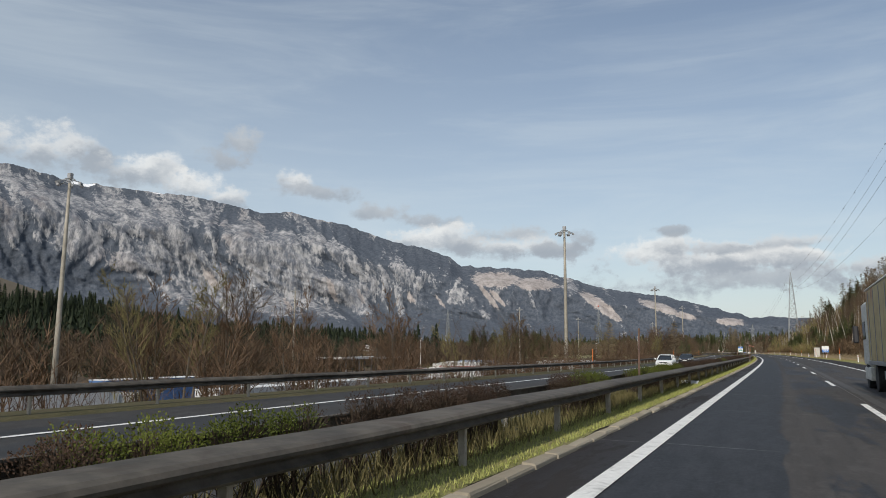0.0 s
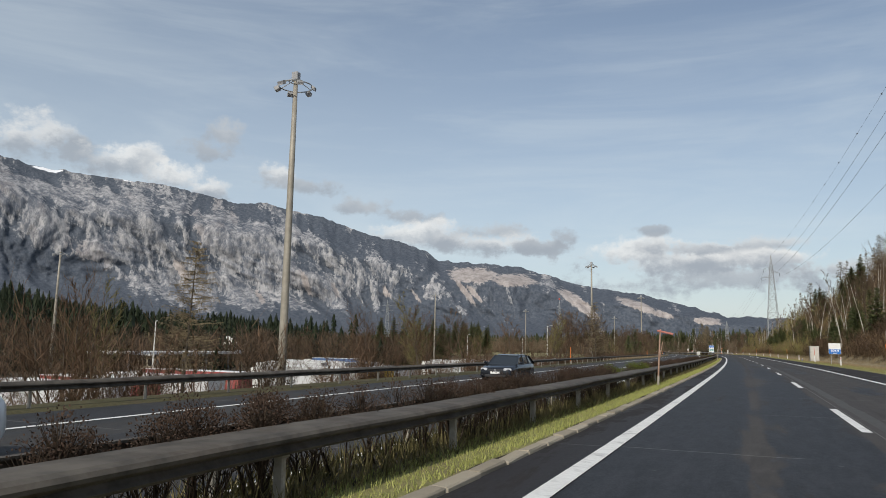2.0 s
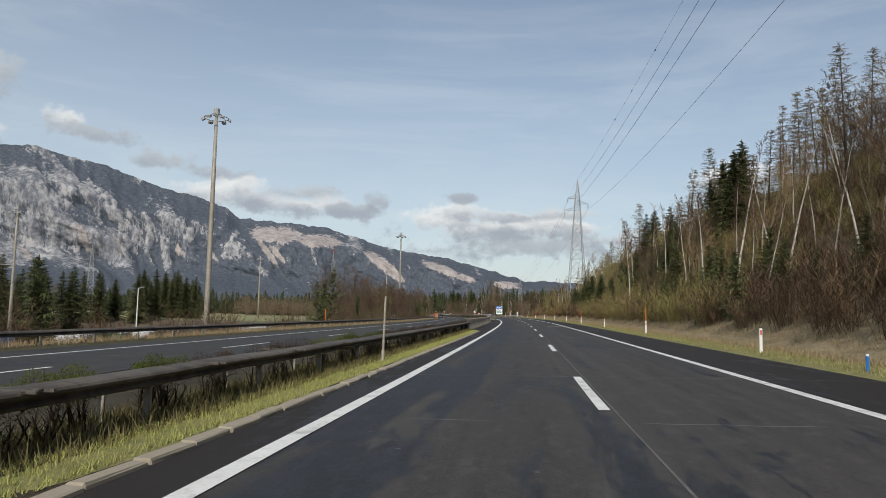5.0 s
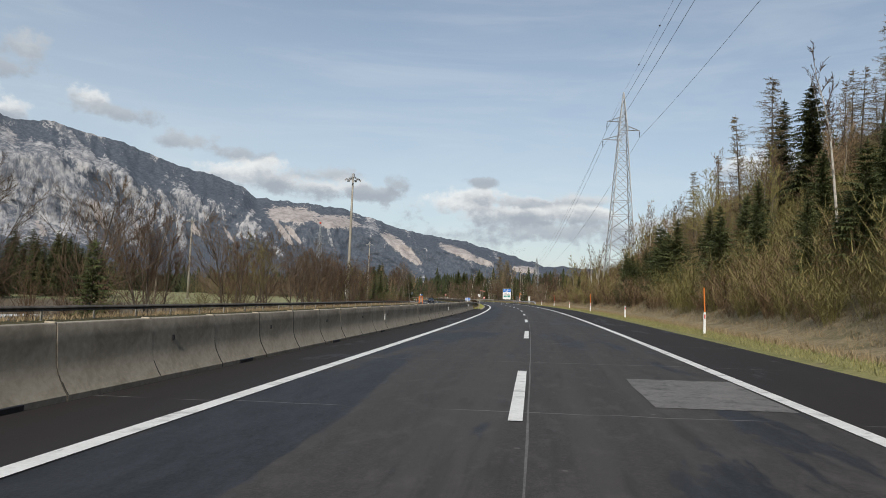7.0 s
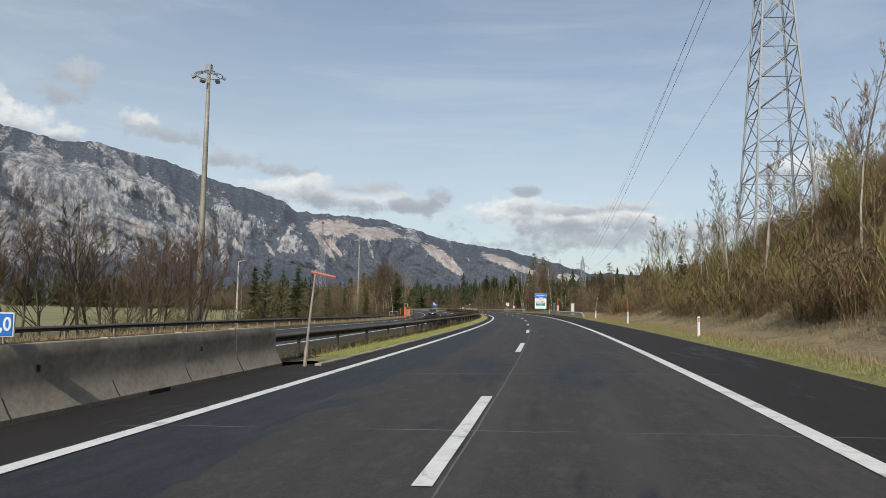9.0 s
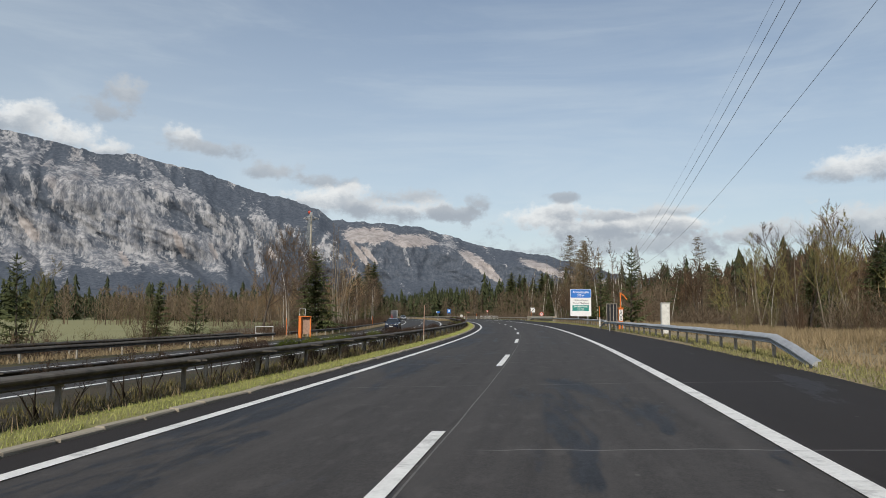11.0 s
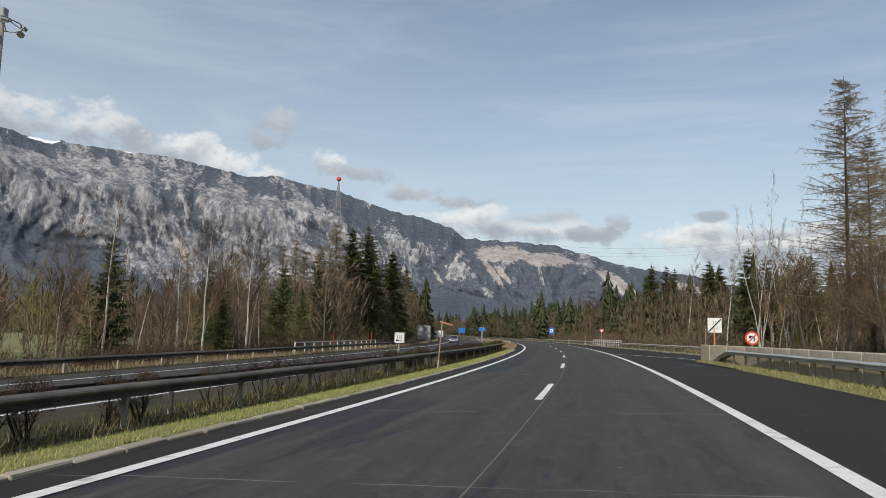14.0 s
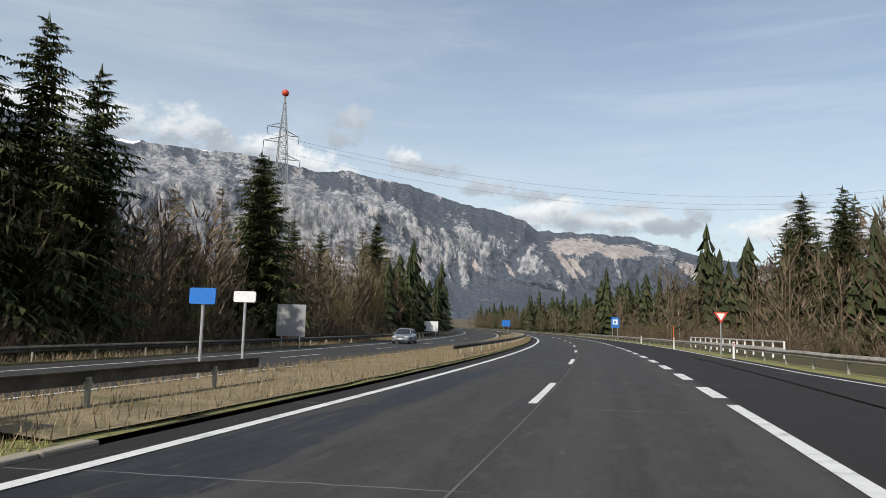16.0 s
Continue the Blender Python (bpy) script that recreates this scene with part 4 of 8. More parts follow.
def delineator(s, d, pole=False, lean=0.0, label="white roadside post with a red reflector"):
    root = stand("delineator_post", s, d, ("white roadside post with a red snow pole" if pole else label), "delineator post", "delineator posts", turn=lean)
    bm = block((0, 0, -0.1), (0.12, 0.10, 1.08), 0.02, taper=0.92)
    part("shaft", bm, WHITE, root)
    part("reflector", block((0, -0.053, 0.72), (0.055, 0.012, 0.18), 0.004), RED, root, "red reflector")
    part("top", block((0, 0, 0.97), (0.10, 0.085, 0.05), 0.02), BLACK if not pole else WHITE, root)
    if pole:
        part("snow_pole", tube([(0.01, 0, 0.9), (-0.02, 0, 1.5), (-0.05, 0, 2.1)], [0.032, 0.030, 0.028], 7), ORANGE if s % 2 else RED, root, "orange-red snow pole")
    return root


for k, s in enumerate((59, 85, 111, 137, 163.5, 190, 215, 241, 267, 293.9, 319, 344.5, 369.5, 394)):
    delineator(s, 11.85, k % 2 == 1)
delineator(480.8, 12.0, True)
delineator(419, 12.0)
for s in (640, 665, 690):
    delineator(s, 12.9, s == 665)


def snow_pole(s, d, h, lean, arm=0.0, colour=ORANGE_OLD, label="thin faded orange snow pole leaning in the grass"):
    root = stand("snow_pole", s, d, label, "snow pole", "snow poles")
    top = (lean * h, 0, h)
    part("pole", tube([(0, 0, -0.1), (lean * h * 0.4, 0, h * 0.45), top], [0.036, 0.033, 0.028], 7), colour, root)
    part("lower_pole", tube([(0, 0, -0.1), (lean * h * 0.18, 0, h * 0.2)], 0.05, 7), POST_STEEL, root, "bare weathered foot")
    if arm:
        bm = tube([(top[0] - 0.12, 0, h - 0.06), (top[0] + arm, 0.0, h - 0.2)], 0.045, 6)
        part("arm", bm, RED_OLD, root, "faded red cross arm")
    return root


snow_pole(104.2, -1.45, 2.35, 0.06, 0.5, label="tall faded orange snow pole with a cross arm")
snow_pole(21.6, -2.08, 2.1, 0.02, label="thin weathered brown snow pole leaning in the hedge", colour=RUST)
snow_pole(206.9, -1.45, 2.0, 0.02, label="grey-brown snow pole beside the guard rail", colour=POST_STEEL)
snow_pole(353.3, -1.3, 2.5, 0.09, 0.55, label="pale weathered snow pole with a cross arm", colour=POST_STEEL)
snow_pole(453.6, -1.75, 2.3, 0.02, 0.0, label="faded orange snow pole by the guard rail")
snow_pole(554.8, -1.7, 2.3, 0.07, 0.5, label="leaning snow pole with a red and white arm")
snow_pole(128, -4.0, 2.4, 0.17, label="leaning weathered orange snow pole in the median hedge", colour=ORANGE_OLD)
for s in (73, 160, 262, 476, 532, 590.7, 607.2, 650):
    p = snow_pole(s, float(outer(s)) - 3.6, 2.0, 0.01, label="red snow pole beside the far guard rail", colour=RED if s > 580 else ORANGE)
snow_pole(569.6, 12.8, 2.2, 0.01, label="slim orange pole beside the concrete block")
snow_pole(571.5, 13.7, 2.2, 0.0, label="slim orange and white pole by the sign", colour=ORANGE)

# ---- signs ----


def words(text, size, at, m, parent, name="lettering", align="CENTER", bold=0.0):
    """Letters as a mesh for each word, facing back along the road."""
    if " " in text:
        full = words(text.replace(" ", "\u00a0"), size, at, m, parent, name, align, bold)
        half = full.dimensions.x / 2
        bpy.data.objects.remove(full)
        a, b = text.split(" ")
        words(a, size, (at[0] - half, at[1], at[2]), m, parent, name, "LEFT", bold)
        return words(b, size, (at[0] + half, at[1], at[2]), m, parent, name, "RIGHT", bold)
    c = bpy.data.curves.new(name, "FONT")
    c.body, c.size, c.align_x, c.align_y = text, size, align, "CENTER"
    c.extrude, c.offset = 0.004, bold
    tmp = bpy.data.objects.new(name, c)
    scene.collection.objects.link(tmp)
    dg = bpy.context.evaluated_depsgraph_get()
    me = bpy.data.meshes.new_from_object(tmp.evaluated_get(dg))
    bpy.data.objects.remove(tmp)
    me.materials.clear()
    me.materials.append(m)
    ob = new(name, me)
    ob.parent = parent
    ob.matrix_basis = pose(*at, 90, 0, 0)
    return ob


def slab(x0, x1, z0, z1, y, thick=0.012, bevel=0.004):
    return block(((x0 + x1) / 2, y, z0), (x1 - x0, thick, z1 - z0), bevel)


def rounded(x0, x1, z0, z1, y, r=0.15, thick=0.03):
    """A panel with round corners, facing along y."""
    bm = bmesh.new()
    pts = []
    for cx, cz, a0 in ((x1 - r, z1 - r, 0), (x0 + r, z1 - r, 90), (x0 + r, z0 + r, 180), (x1 - r, z0 + r, 270)):
        for k in range(5):
            a = radians(a0 + 22.5 * k)
            pts.append((cx + r * math.cos(a), cz + r * math.sin(a)))
    a = [bm.verts.new((x, y - thick / 2, z)) for x, z in pts]
    b = [bm.verts.new((x, y + thick / 2, z)) for x, z in pts]
    bm.faces.new(a)
    bm.faces.new(b[::-1])
    for k in range(len(pts)):
        bm.faces.new((a[k], b[k], b[(k + 1) % len(pts)], a[(k + 1) % len(pts)]))
    bmesh.ops.recalc_face_normals(bm, faces=bm.faces)
    return bm


def disc(r, at, y, thick=0.02, n=28, inner_r=0.0):
    bm = bmesh.new()
    ring = [(math.cos(2 * math.pi * k / n), math.sin(2 * math.pi * k / n)) for k in range(n)]
    a = [bm.verts.new((at[0] + r * c, y - thick / 2, at[1] + r * s)) for c, s in ring]
    b = [bm.verts.new((at[0] + r * c, y + thick / 2, at[1] + r * s)) for c, s in ring]
    for k in range(n):
        bm.faces.new((a[k], b[k], b[(k + 1) % n], a[(k + 1) % n]))
    if inner_r:
        c2 = [bm.verts.new((at[0] + inner_r * c, y - thick / 2, at[1] + inner_r * s)) for c, s in ring]
        for k in range(n):
            bm.faces.new((a[k], a[(k + 1) % n], c2[(k + 1) % n], c2[k]))
        bm.faces.new(b)
    else:
        bm.faces.new(a[::-1])
        bm.faces.new(b)
    bmesh.ops.recalc_face_normals(bm, faces=bm.faces)
    return bm


# big direction sign
sg = stand("direction_sign", 504.6, 13.0, "large blue, white and green motorway direction sign on two posts", "road sign", turn=-6, z=-0.38)
part("panel", rounded(-1.34, 1.34, 1.45, 4.98, 0, 0.12, 0.05), WHITE, sg, "white sign panel with round corners")
part("blue_field", rounded(-1.295, 1.295, 3.86, 4.94, -0.03, 0.1, 0.012), BLUE, sg, "blue upper field")
part("green_field", slab(-1.07, 1.04, 2.14, 2.88, -0.03), GREEN, sg, "green field")
words("Arnoldstein", 0.435, (0, -0.042, 4.58), WHITE, sg, bold=0.006)
words("500 m", 0.36, (0, -0.042, 4.14), WHITE, sg, bold=0.006)
words("Hohenthurn", 0.36, (0, -0.032, 3.53), BLACK, sg)
words("Thörl Maglern", 0.36, (0, -0.032, 3.14), BLACK, sg)
words("Dreiländereck", 0.305, (0, -0.042, 2.70), WHITE, sg, bold=0.006)
for x in (-0.24, 0.2):
    part("pictogram_frame", slab(x - 0.16, x + 0.16, 2.2, 2.5, -0.04, 0.01), WHITE, sg, "small white pictogram frame")
    part("pictogram", slab(x - 0.135, x + 0.135, 2.225, 2.475, -0.048, 0.01), GREEN, sg)
    part("pictogram_mark", tube([(x - 0.06, -0.056, 2.42), (x - 0.02, -0.056, 2.3), (x + 0.08, -0.056, 2.27)], 0.02, 5), WHITE, sg)
for x in (-0.32, 0.9):
    part("leg", tube([(x, 0.06, 0.1), (x, 0.06, 4.7)], 0.07, 10), STEEL_NEW, sg, "grey steel post")
for z in (1.9, 3.2, 4.5):
    part("bracket", block((0, 0.05, z), (2.45, 0.04, 0.06)), STEEL_NEW, sg)

# kilometre sign
sg = stand("kilometre_sign", 174.2, 12.55, "white and blue kilometre sign on two thin legs", "road sign", z=-0.13)
part("panel", slab(-0.66, 0.66, 1.42, 2.75, 0, 0.03), WHITE, sg)
part("blue_field", slab(-0.64, 0.64, 1.44, 2.02, -0.02), BLUE, sg, "blue lower field")
words("104,9", 0.42, (0, -0.03, 1.82), WHITE, sg, bold=0.008)
part("operator_mark", slab(-0.2, 0.2, 1.5, 1.57, -0.03, 0.01), WHITE, sg)
for x in (-0.42, 0.42):
    part("leg", tube([(x, 0.03, -0.3), (x, 0.03, 2.5)], 0.03, 8), STEEL_NEW, sg)

# kilometre sign on the barrier
sg = stand("kilometre_sign", 343.8, -2.28, "small blue kilometre sign on the concrete barrier", "road sign", z=1.02)
part("panel", slab(-0.30, 0.30, 0.12, 0.44, 0, 0.03), WHITE, sg)
part("blue_field", slab(-0.285, 0.285, 0.135, 0.425, -0.02), BLUE, sg)
words("378,0", 0.25, (0, -0.03, 0.28), WHITE, sg, bold=0.004)
part("foot", block((0, 0, -0.02), (0.16, 0.14, 0.2), 0.03), WHITE_OLD, sg, "white clamp on the wall")

# small white number boards


def number_board(s, d, w, h, z0, text, label, post=POST_STEEL, turn=0, arrow=True):
    sg = stand("number_board", s, d, label, "sign", turn=turn)
    part("panel", rounded(-w / 2, w / 2, z0, z0 + h, 0, 0.05, 0.10), WHITE_OLD, sg, "white box panel")
    words(text, h * 0.42, (0, -0.056, z0 + h * 0.58), BLACK, sg)
    if arrow:
        part("arrow", add_box(block((0.02, -0.056, z0 + h * 0.2), (w * 0.5, 0.01, 0.02)), (-w * 0.22, -0.056, z0 + h * 0.175), (0.08, 0.012, 0.07)), BLACK, sg, "small black arrow")
    part("post", tube([(-0.2, 0.07, -0.3), (0, 0.07, z0 + 0.1)], [0.055, 0.045], 8), post, sg)
    part("hood", block((0.02, 0.06, z0 + h - 0.01), (w * 1.02, 0.16, 0.025), 0.006), WHITE_OLD, sg)


number_board(154.1, -2.42, 0.32, 0.31, 1.17, "126", "white numbered box sign on a leaning timber post by the rail")
number_board(551.5, -2.75, 0.42, 0.42, 1.3, "125", "small white numbered board behind the guard rail")

# end of speed limit, no-turn disc
sg = stand("speed_zone_end_sign", 578.2, 15.1, "white square sign with a black bar ending the speed limit", "road sign", turn=-3, z=-0.3)
part("panel", slab(-0.5, 0.5, 2.2, 3.3, 0, 0.03), WHITE, sg)
words("30", 0.44, (0, -0.02, 2.92), GREY, sg)
words("km/h", 0.28, (0, -0.02, 2.5), GREY, sg)
part("bar", block((-0.44, -0.026, 2.26), (0.09, 0.012, 1.3), 0.003, turn=Matrix.Rotation(radians(43), 3, "Y")), BLACK, sg, "black diagonal bar")
part("post", tube([(0, 0.05, -0.4), (0, 0.05, 3.2)], 0.04, 8), STEEL_NEW, sg)
sg = stand("no_turn_sign", 570.8, 15.9, "round red-ringed no-turn sign", "road sign", z=-0.2)
part("face", disc(0.42, (0, 1.72), 0), WHITE, sg, "white face")
part("ring", disc(0.45, (0, 1.72), -0.014, inner_r=0.34), RED, sg, "red ring")
part("arrow", add_box(tube([(0.12, -0.022, 1.52), (0.12, -0.022, 1.74), (0.02, -0.022, 1.82), (-0.1, -0.022, 1.8)], 0.045, 5), (-0.14, -0.022, 1.7), (0.14, 0.014, 0.18)), BLACK, sg, "bent black arrow")
part("bar", tube([(-0.24, -0.03, 1.48), (0.24, -0.03, 1.96)], 0.035, 5), RED, sg, "red bar")
part("post", tube([(0, 0.05, -0.4), (0, 0.05, 1.9)], 0.04, 8), STEEL_NEW, sg)


def plate_sign(name, s, d, w, h, z0, m, label, legs=1, inset=None, turn=0.0, on_land=False):
    sg = stand(name, s, d, label, "road sign", turn=turn, on_land=on_land)
    part("panel", rounded(-w / 2, w / 2, z0, z0 + h, 0, 0.06, 0.04), m, sg)
    if inset:
        part("inset", slab(-w * 0.3, w * 0.3, z0 + h * 0.3, z0 + h * 0.8, -0.03), inset, sg)
        part("inset_mark", slab(-w * 0.18, w * 0.1, z0 + h * 0.42, z0 + h * 0.62, -0.04), m, sg)
    for x in ((0,) if legs == 1 else (-w * 0.32, w * 0.32)):
        part("leg", tube([(x, 0.05, -0.4), (x, 0.05, z0 + h * 0.8)], 0.045, 8), STEEL_NEW, sg)
    return sg


plate_sign("parking_sign", 732, 14.7, 1.5, 1.9, 2.2, BLUE, "blue parking sign with a white field on two legs", 2, WHITE)
plate_sign("blue_sign", 614.2, -5.5, 0.8, 0.45, 2.18, BLUE, "blue plate on a single post between the carriageways")
plate_sign("white_sign", 616.8, -5.6, 0.75, 0.34, 2.33, WHITE, "white plate on a single post between the carriageways")
plate_sign("blue_sign", 872, 2.5, 3.2, 2.4, 2.0, BLUE, "far blue direction sign over the curve", 2)
plate_sign("white_sign", 719, -18.0, 2.4, 1.7, 0.9, WHITE, "white board beside the opposite carriageway", 2)
plate_sign("sign_back", 647.5, -17.2, 2.3, 2.4, 0.9, GREY, "grey back of a large road sign", 2)
sg = stand("sign_back", 467.6, 11.35, "dark ribbed back of a framed road sign", "road sign", turn=-52)
part("panel", slab(-0.55, 0.55, 0.75, 2.15, 0, 0.05), PLASTIC, sg, "dark sign back")
for x in (-0.54, -0.18, 0.18, 0.54):
    part("rib", block((x, -0.05, 0.74), (0.05, 0.06, 1.42), 0.01), POST_STEEL, sg, "pale upright rib")
for z in (0.72, 2.1):
    part("frame_bar", block((0, -0.045, z), (1.16, 0.07, 0.06), 0.01), POST_STEEL, sg, "pale frame bar")
for x in (-0.35, 0.35):
    part("leg", tube([(x, 0.05, -0.4), (x, 0.05, 1.6)], 0.04, 8), STEEL_NEW, sg)
sg = stand("yield_sign", 646.5, 13.4, "white and red triangular give-way sign", "road sign")
bm = bmesh.new()
tri_pts = [(-0.45, 2.85), (0.45, 2.85), (0, 2.1)]
va = [bm.verts.new((x, -0.02, z)) for x, z in tri_pts]
vb = [bm.verts.new((x, 0.02, z)) for x, z in tri_pts]
bm.faces.new(va[::-1]), bm.faces.new(vb)
for k in range(3):
    bm.faces.new((va[k], va[(k + 1) % 3], vb[(k + 1) % 3], vb[k]))
part("rim", bm, RED, sg)
bm = bmesh.new()
bm.faces.new([bm.verts.new((x * 0.62, -0.024, 2.62 + (z - 2.62) * 0.62)) for x, z in tri_pts])
part("face", bm, WHITE, sg)
part("post", tube([(0, 0.05, -0.4), (0, 0.05, 2.3)], 0.04, 8), STEEL_NEW, sg)

# emergency pillar, cabinets
sg = stand("emergency_pillar", 468.3, 12.1, "orange emergency call pillar with a white SOS panel", "emergency phone")
part("pillar", block((0, 0, -0.05), (0.34, 0.30, 1.82), 0.03), ORANGE, sg)
part("panel", slab(-0.14, 0.14, 0.78, 1.66, -0.16, 0.02), WHITE, sg, "white letter panel")
for k, ch in enumerate("SOS"):
    words(ch, 0.36, (0, -0.172, 1.5 - 0.28 * k), BLACK, sg)
part("cap", block((0, 0, 1.74), (0.46, 0.4, 0.08), 0.02), ORANGE, sg)
part("mast", tube([(0, 0, 1.75), (0, 0, 3.02)], 0.05, 8), ORANGE, sg)
part("arm", tube([(0.0, 0, 3.0), (0.32, 0, 2.72), (0.5, 0, 2.48)], 0.05, 6), ORANGE, sg, "short bent arm")
part("foot", block((0, 0, -0.1), (0.5, 0.45, 0.16), 0.02), CONCRETE, sg)

sg = stand("switch_cabinet", 456.9, 13.3, "pale tall switch cabinet on the grass", "cabinet")
part("body", block((0, 0, 0), (0.52, 0.4, 1.98), 0.03), WHITE_OLD, sg)
part("roof", block((0, 0, 1.97), (0.6, 0.48, 0.06), 0.02), WHITE_OLD, sg)
part("door", block((0, -0.205, 0.1), (0.44, 0.02, 1.8), 0.008), WHITE_OLD, sg)

sg = stand("equipment_shed", 201.5, 12.92, "pale concrete equipment shed with a metal door on a plinth", "shed")
part("body", block((0, 0, 0.16), (1.25, 1.35, 2.22), 0.03), PLASTER, sg)
part("roof", block((0, 0, 2.38), (1.36, 1.46, 0.09), 0.02), PLASTER, sg, "thin overhanging roof slab")
part("plinth", block((-0.05, -0.08, -0.35), (1.6, 1.6, 0.53), 0.03), CONCRETE, sg, "concrete plinth")
dr = part("door", block((-0.63, 0.05, 0.26), (0.03, 0.85, 1.95), 0.008), GREY, sg, "grey metal door")
part("handle", block((-0.655, 0.38, 1.2), (0.04, 0.05, 0.16), 0.01), BLACK, dr)
sg = stand("marker_stub", 205.5, 11.5, "short blue hydrant marker in the grass", "marker")
part("stub", tube([(0, 0, -0.1), (0, 0, 0.45)], 0.04, 7), BLUE, sg)
part("tip", tube([(0, 0, 0.44), (0, 0, 0.5)], 0.042, 7), WHITE, sg)

sg = stand("orange_kiosk", 478.2, -16.7, "orange framed cabinet with a glazed side and white sign frame", "cabinet", z=-0.1)
part("back", block((-0.25, 0, 0), (0.26, 0.5, 2.2), 0.03), ORANGE, sg, "orange cabinet body")
part("post", block((0.75, 0, 0), (0.12, 0.14, 2.25), 0.02), ORANGE, sg)
part("top_bar", block((0.2, 0, 2.18), (1.2, 0.5, 0.07), 0.02), ORANGE, sg)
part("pane", block((0.32, 0.2, 0.5), (0.76, 0.03, 1.7)), ORANGE_OLD, sg, "faded orange side panel")
bm = tube([(-0.35, 0, 2.3), (-0.35, 0, 2.95), (0.2, 0, 2.95), (0.2, 0, 2.3)], 0.03, 6)
part("sign_frame", bm, WHITE, sg, "white tubular frame")
sg = stand("white_tube_frame", 472.5, -18.6, "low white tubular frame beside the rail", "frame", on_land=True)
part("tubes", add_tube(tube([(-0.8, 0, 0), (-0.8, 0, 1.3), (0.8, 0, 1.3), (0.8, 0, 0)], 0.035, 6), [(-0.8, 0, 0.7), (0.8, 0, 0.7)], 0.03, 6), WHITE, sg)

# concrete block in the gore
sg = stand("concrete_block", 567.4, 12.7, "pale concrete barrier blocks at the slip road's nose", "barrier", turn=0)
for k in range(12):
    y = -k * 2.6 + 0.4
    e = bmesh.new()
    add_box(e, (0.0, 0.0, -0.05), (0.46, 2.585, 1.06), 0.035)
    me_block = data_of(e, "element", CONCRETE_PALE)
    sb = 567.4 + y
    off = 13.5 - 0.85 * float(smooth(sb, 560, 568))
    slant = 85 * float(smooth(sb + 0.5, 560, 568) - smooth(sb - 0.5, 560, 568)) * 0.57
    put("element", me_block, sg, pose(*road(sb, off, 0), 0, 0, heading(sb) + slant))
# bridge parapets
def parapet(s0, s1, at, label, n):
    root = stand("bridge_railing", s0, at(s0), label, "railing", "bridge railings", z=-0.05)
    for k in range(n + 1):
        s = s0 + (s1 - s0) * k / n
        put("post", parapet_post, root, pose(*road(s, at(s), 0), 0, 0, heading(s)))
    for z in (1.02, 0.62):
        adopt(band("rail", WHITE_OLD, s0, s1, lambda s: [(at(s) - 0.04, z), (at(s) + 0.04, z), (at(s) + 0.04, z + 0.09), (at(s) - 0.04, z + 0.09)], 2.0, closed=True), root)


parapet_post = data_of(block((0, 0, -0.2), (0.10, 0.10, 1.25), 0.01), "post", WHITE)
parapet(580.5, 611, lambda s: float(outer(s)) - 3.9, "white bridge railing beyond the opposite carriageway", 12)
parapet(640, 672, lambda s: 15.6, "white bridge railing beside the slip road", 13)

# ---- light masts ----


def light_mast(s, d, top, label):
    """A tall tapered mast with a ring of floodlights; top: height over the road."""
    base = land(s, d)
    h = float(level(s, 0)) + top - base.z
    root = new("light_mast")
    root.matrix_world = pose(*base, 0, 0, heading(s))
    tagged(root, label, "light mast", "light masts")
    bm = bmesh.new()
    add_tube(bm, [(0, 0, -0.5), (0, 0, h * 0.35), (0, 0, h * 0.7), (0, 0, h - 0.6)], [0.36, 0.30, 0.24, 0.17], 14)
    part("mast", bm, MAST, root, "tapered brownish-grey steel mast", True)
    part("foot", block((0, 0, -0.4), (1.4, 1.4, 0.6), 0.05), CONCRETE, root)
    bm = bmesh.new()
    ring = [(1.35 * math.cos(2 * math.pi * k / 20), 1.35 * math.sin(2 * math.pi * k / 20), h - 1.15) for k in range(21)]
    add_tube(bm, ring, 0.045, 6)
    ring2 = [(0.55 * math.cos(2 * math.pi * k / 14), 0.55 * math.sin(2 * math.pi * k / 14), h - 0.75) for k in range(15)]
    add_tube(bm, ring2, 0.045, 6)
    for k in range(6):
        a = 2 * math.pi * k / 6
        add_tube(bm, [(0.2 * math.cos(a), 0.2 * math.sin(a), h - 0.65), (1.35 * math.cos(a), 1.35 * math.sin(a), h - 1.15)], 0.035, 5)
    part("ring", bm, LATTICE, root, "ring of steel tubes")
    part("head", block((0, 0, h - 0.75), (0.55, 0.5, 0.75), 0.05), GREY, root, "winch head box")
    for k in range(6):
        a = 2 * math.pi * (k + 0.3) / 6
        turn = Matrix.Rotation(a, 3, "Z") @ Matrix.Rotation(radians(28), 3, "Y")
        f = part("floodlight", block((1.4 * math.cos(a), 1.4 * math.sin(a), h - 1.42), (0.34, 0.5, 0.22), 0.04, turn=turn), GREY, root)
        part("lens", block((1.45 * math.cos(a), 1.45 * math.sin(a), h - 1.47), (0.3, 0.44, 0.04), 0.01, turn=turn), LAMP_GLASS, f)
    return root


for s, d, top in ((119.2, -30.2, 22.7), (263.3, -32.3, 24.3), (403, -28.2, 25.5), (563, -34.7, 23.2), (58, -76, 22.6), (183, -129.7, 20.2), (324, -98.6, 21.3), (490, -89.5, 23.6)):
    light_mast(s, d, top, "tall brownish-grey floodlight mast with a lamp ring")


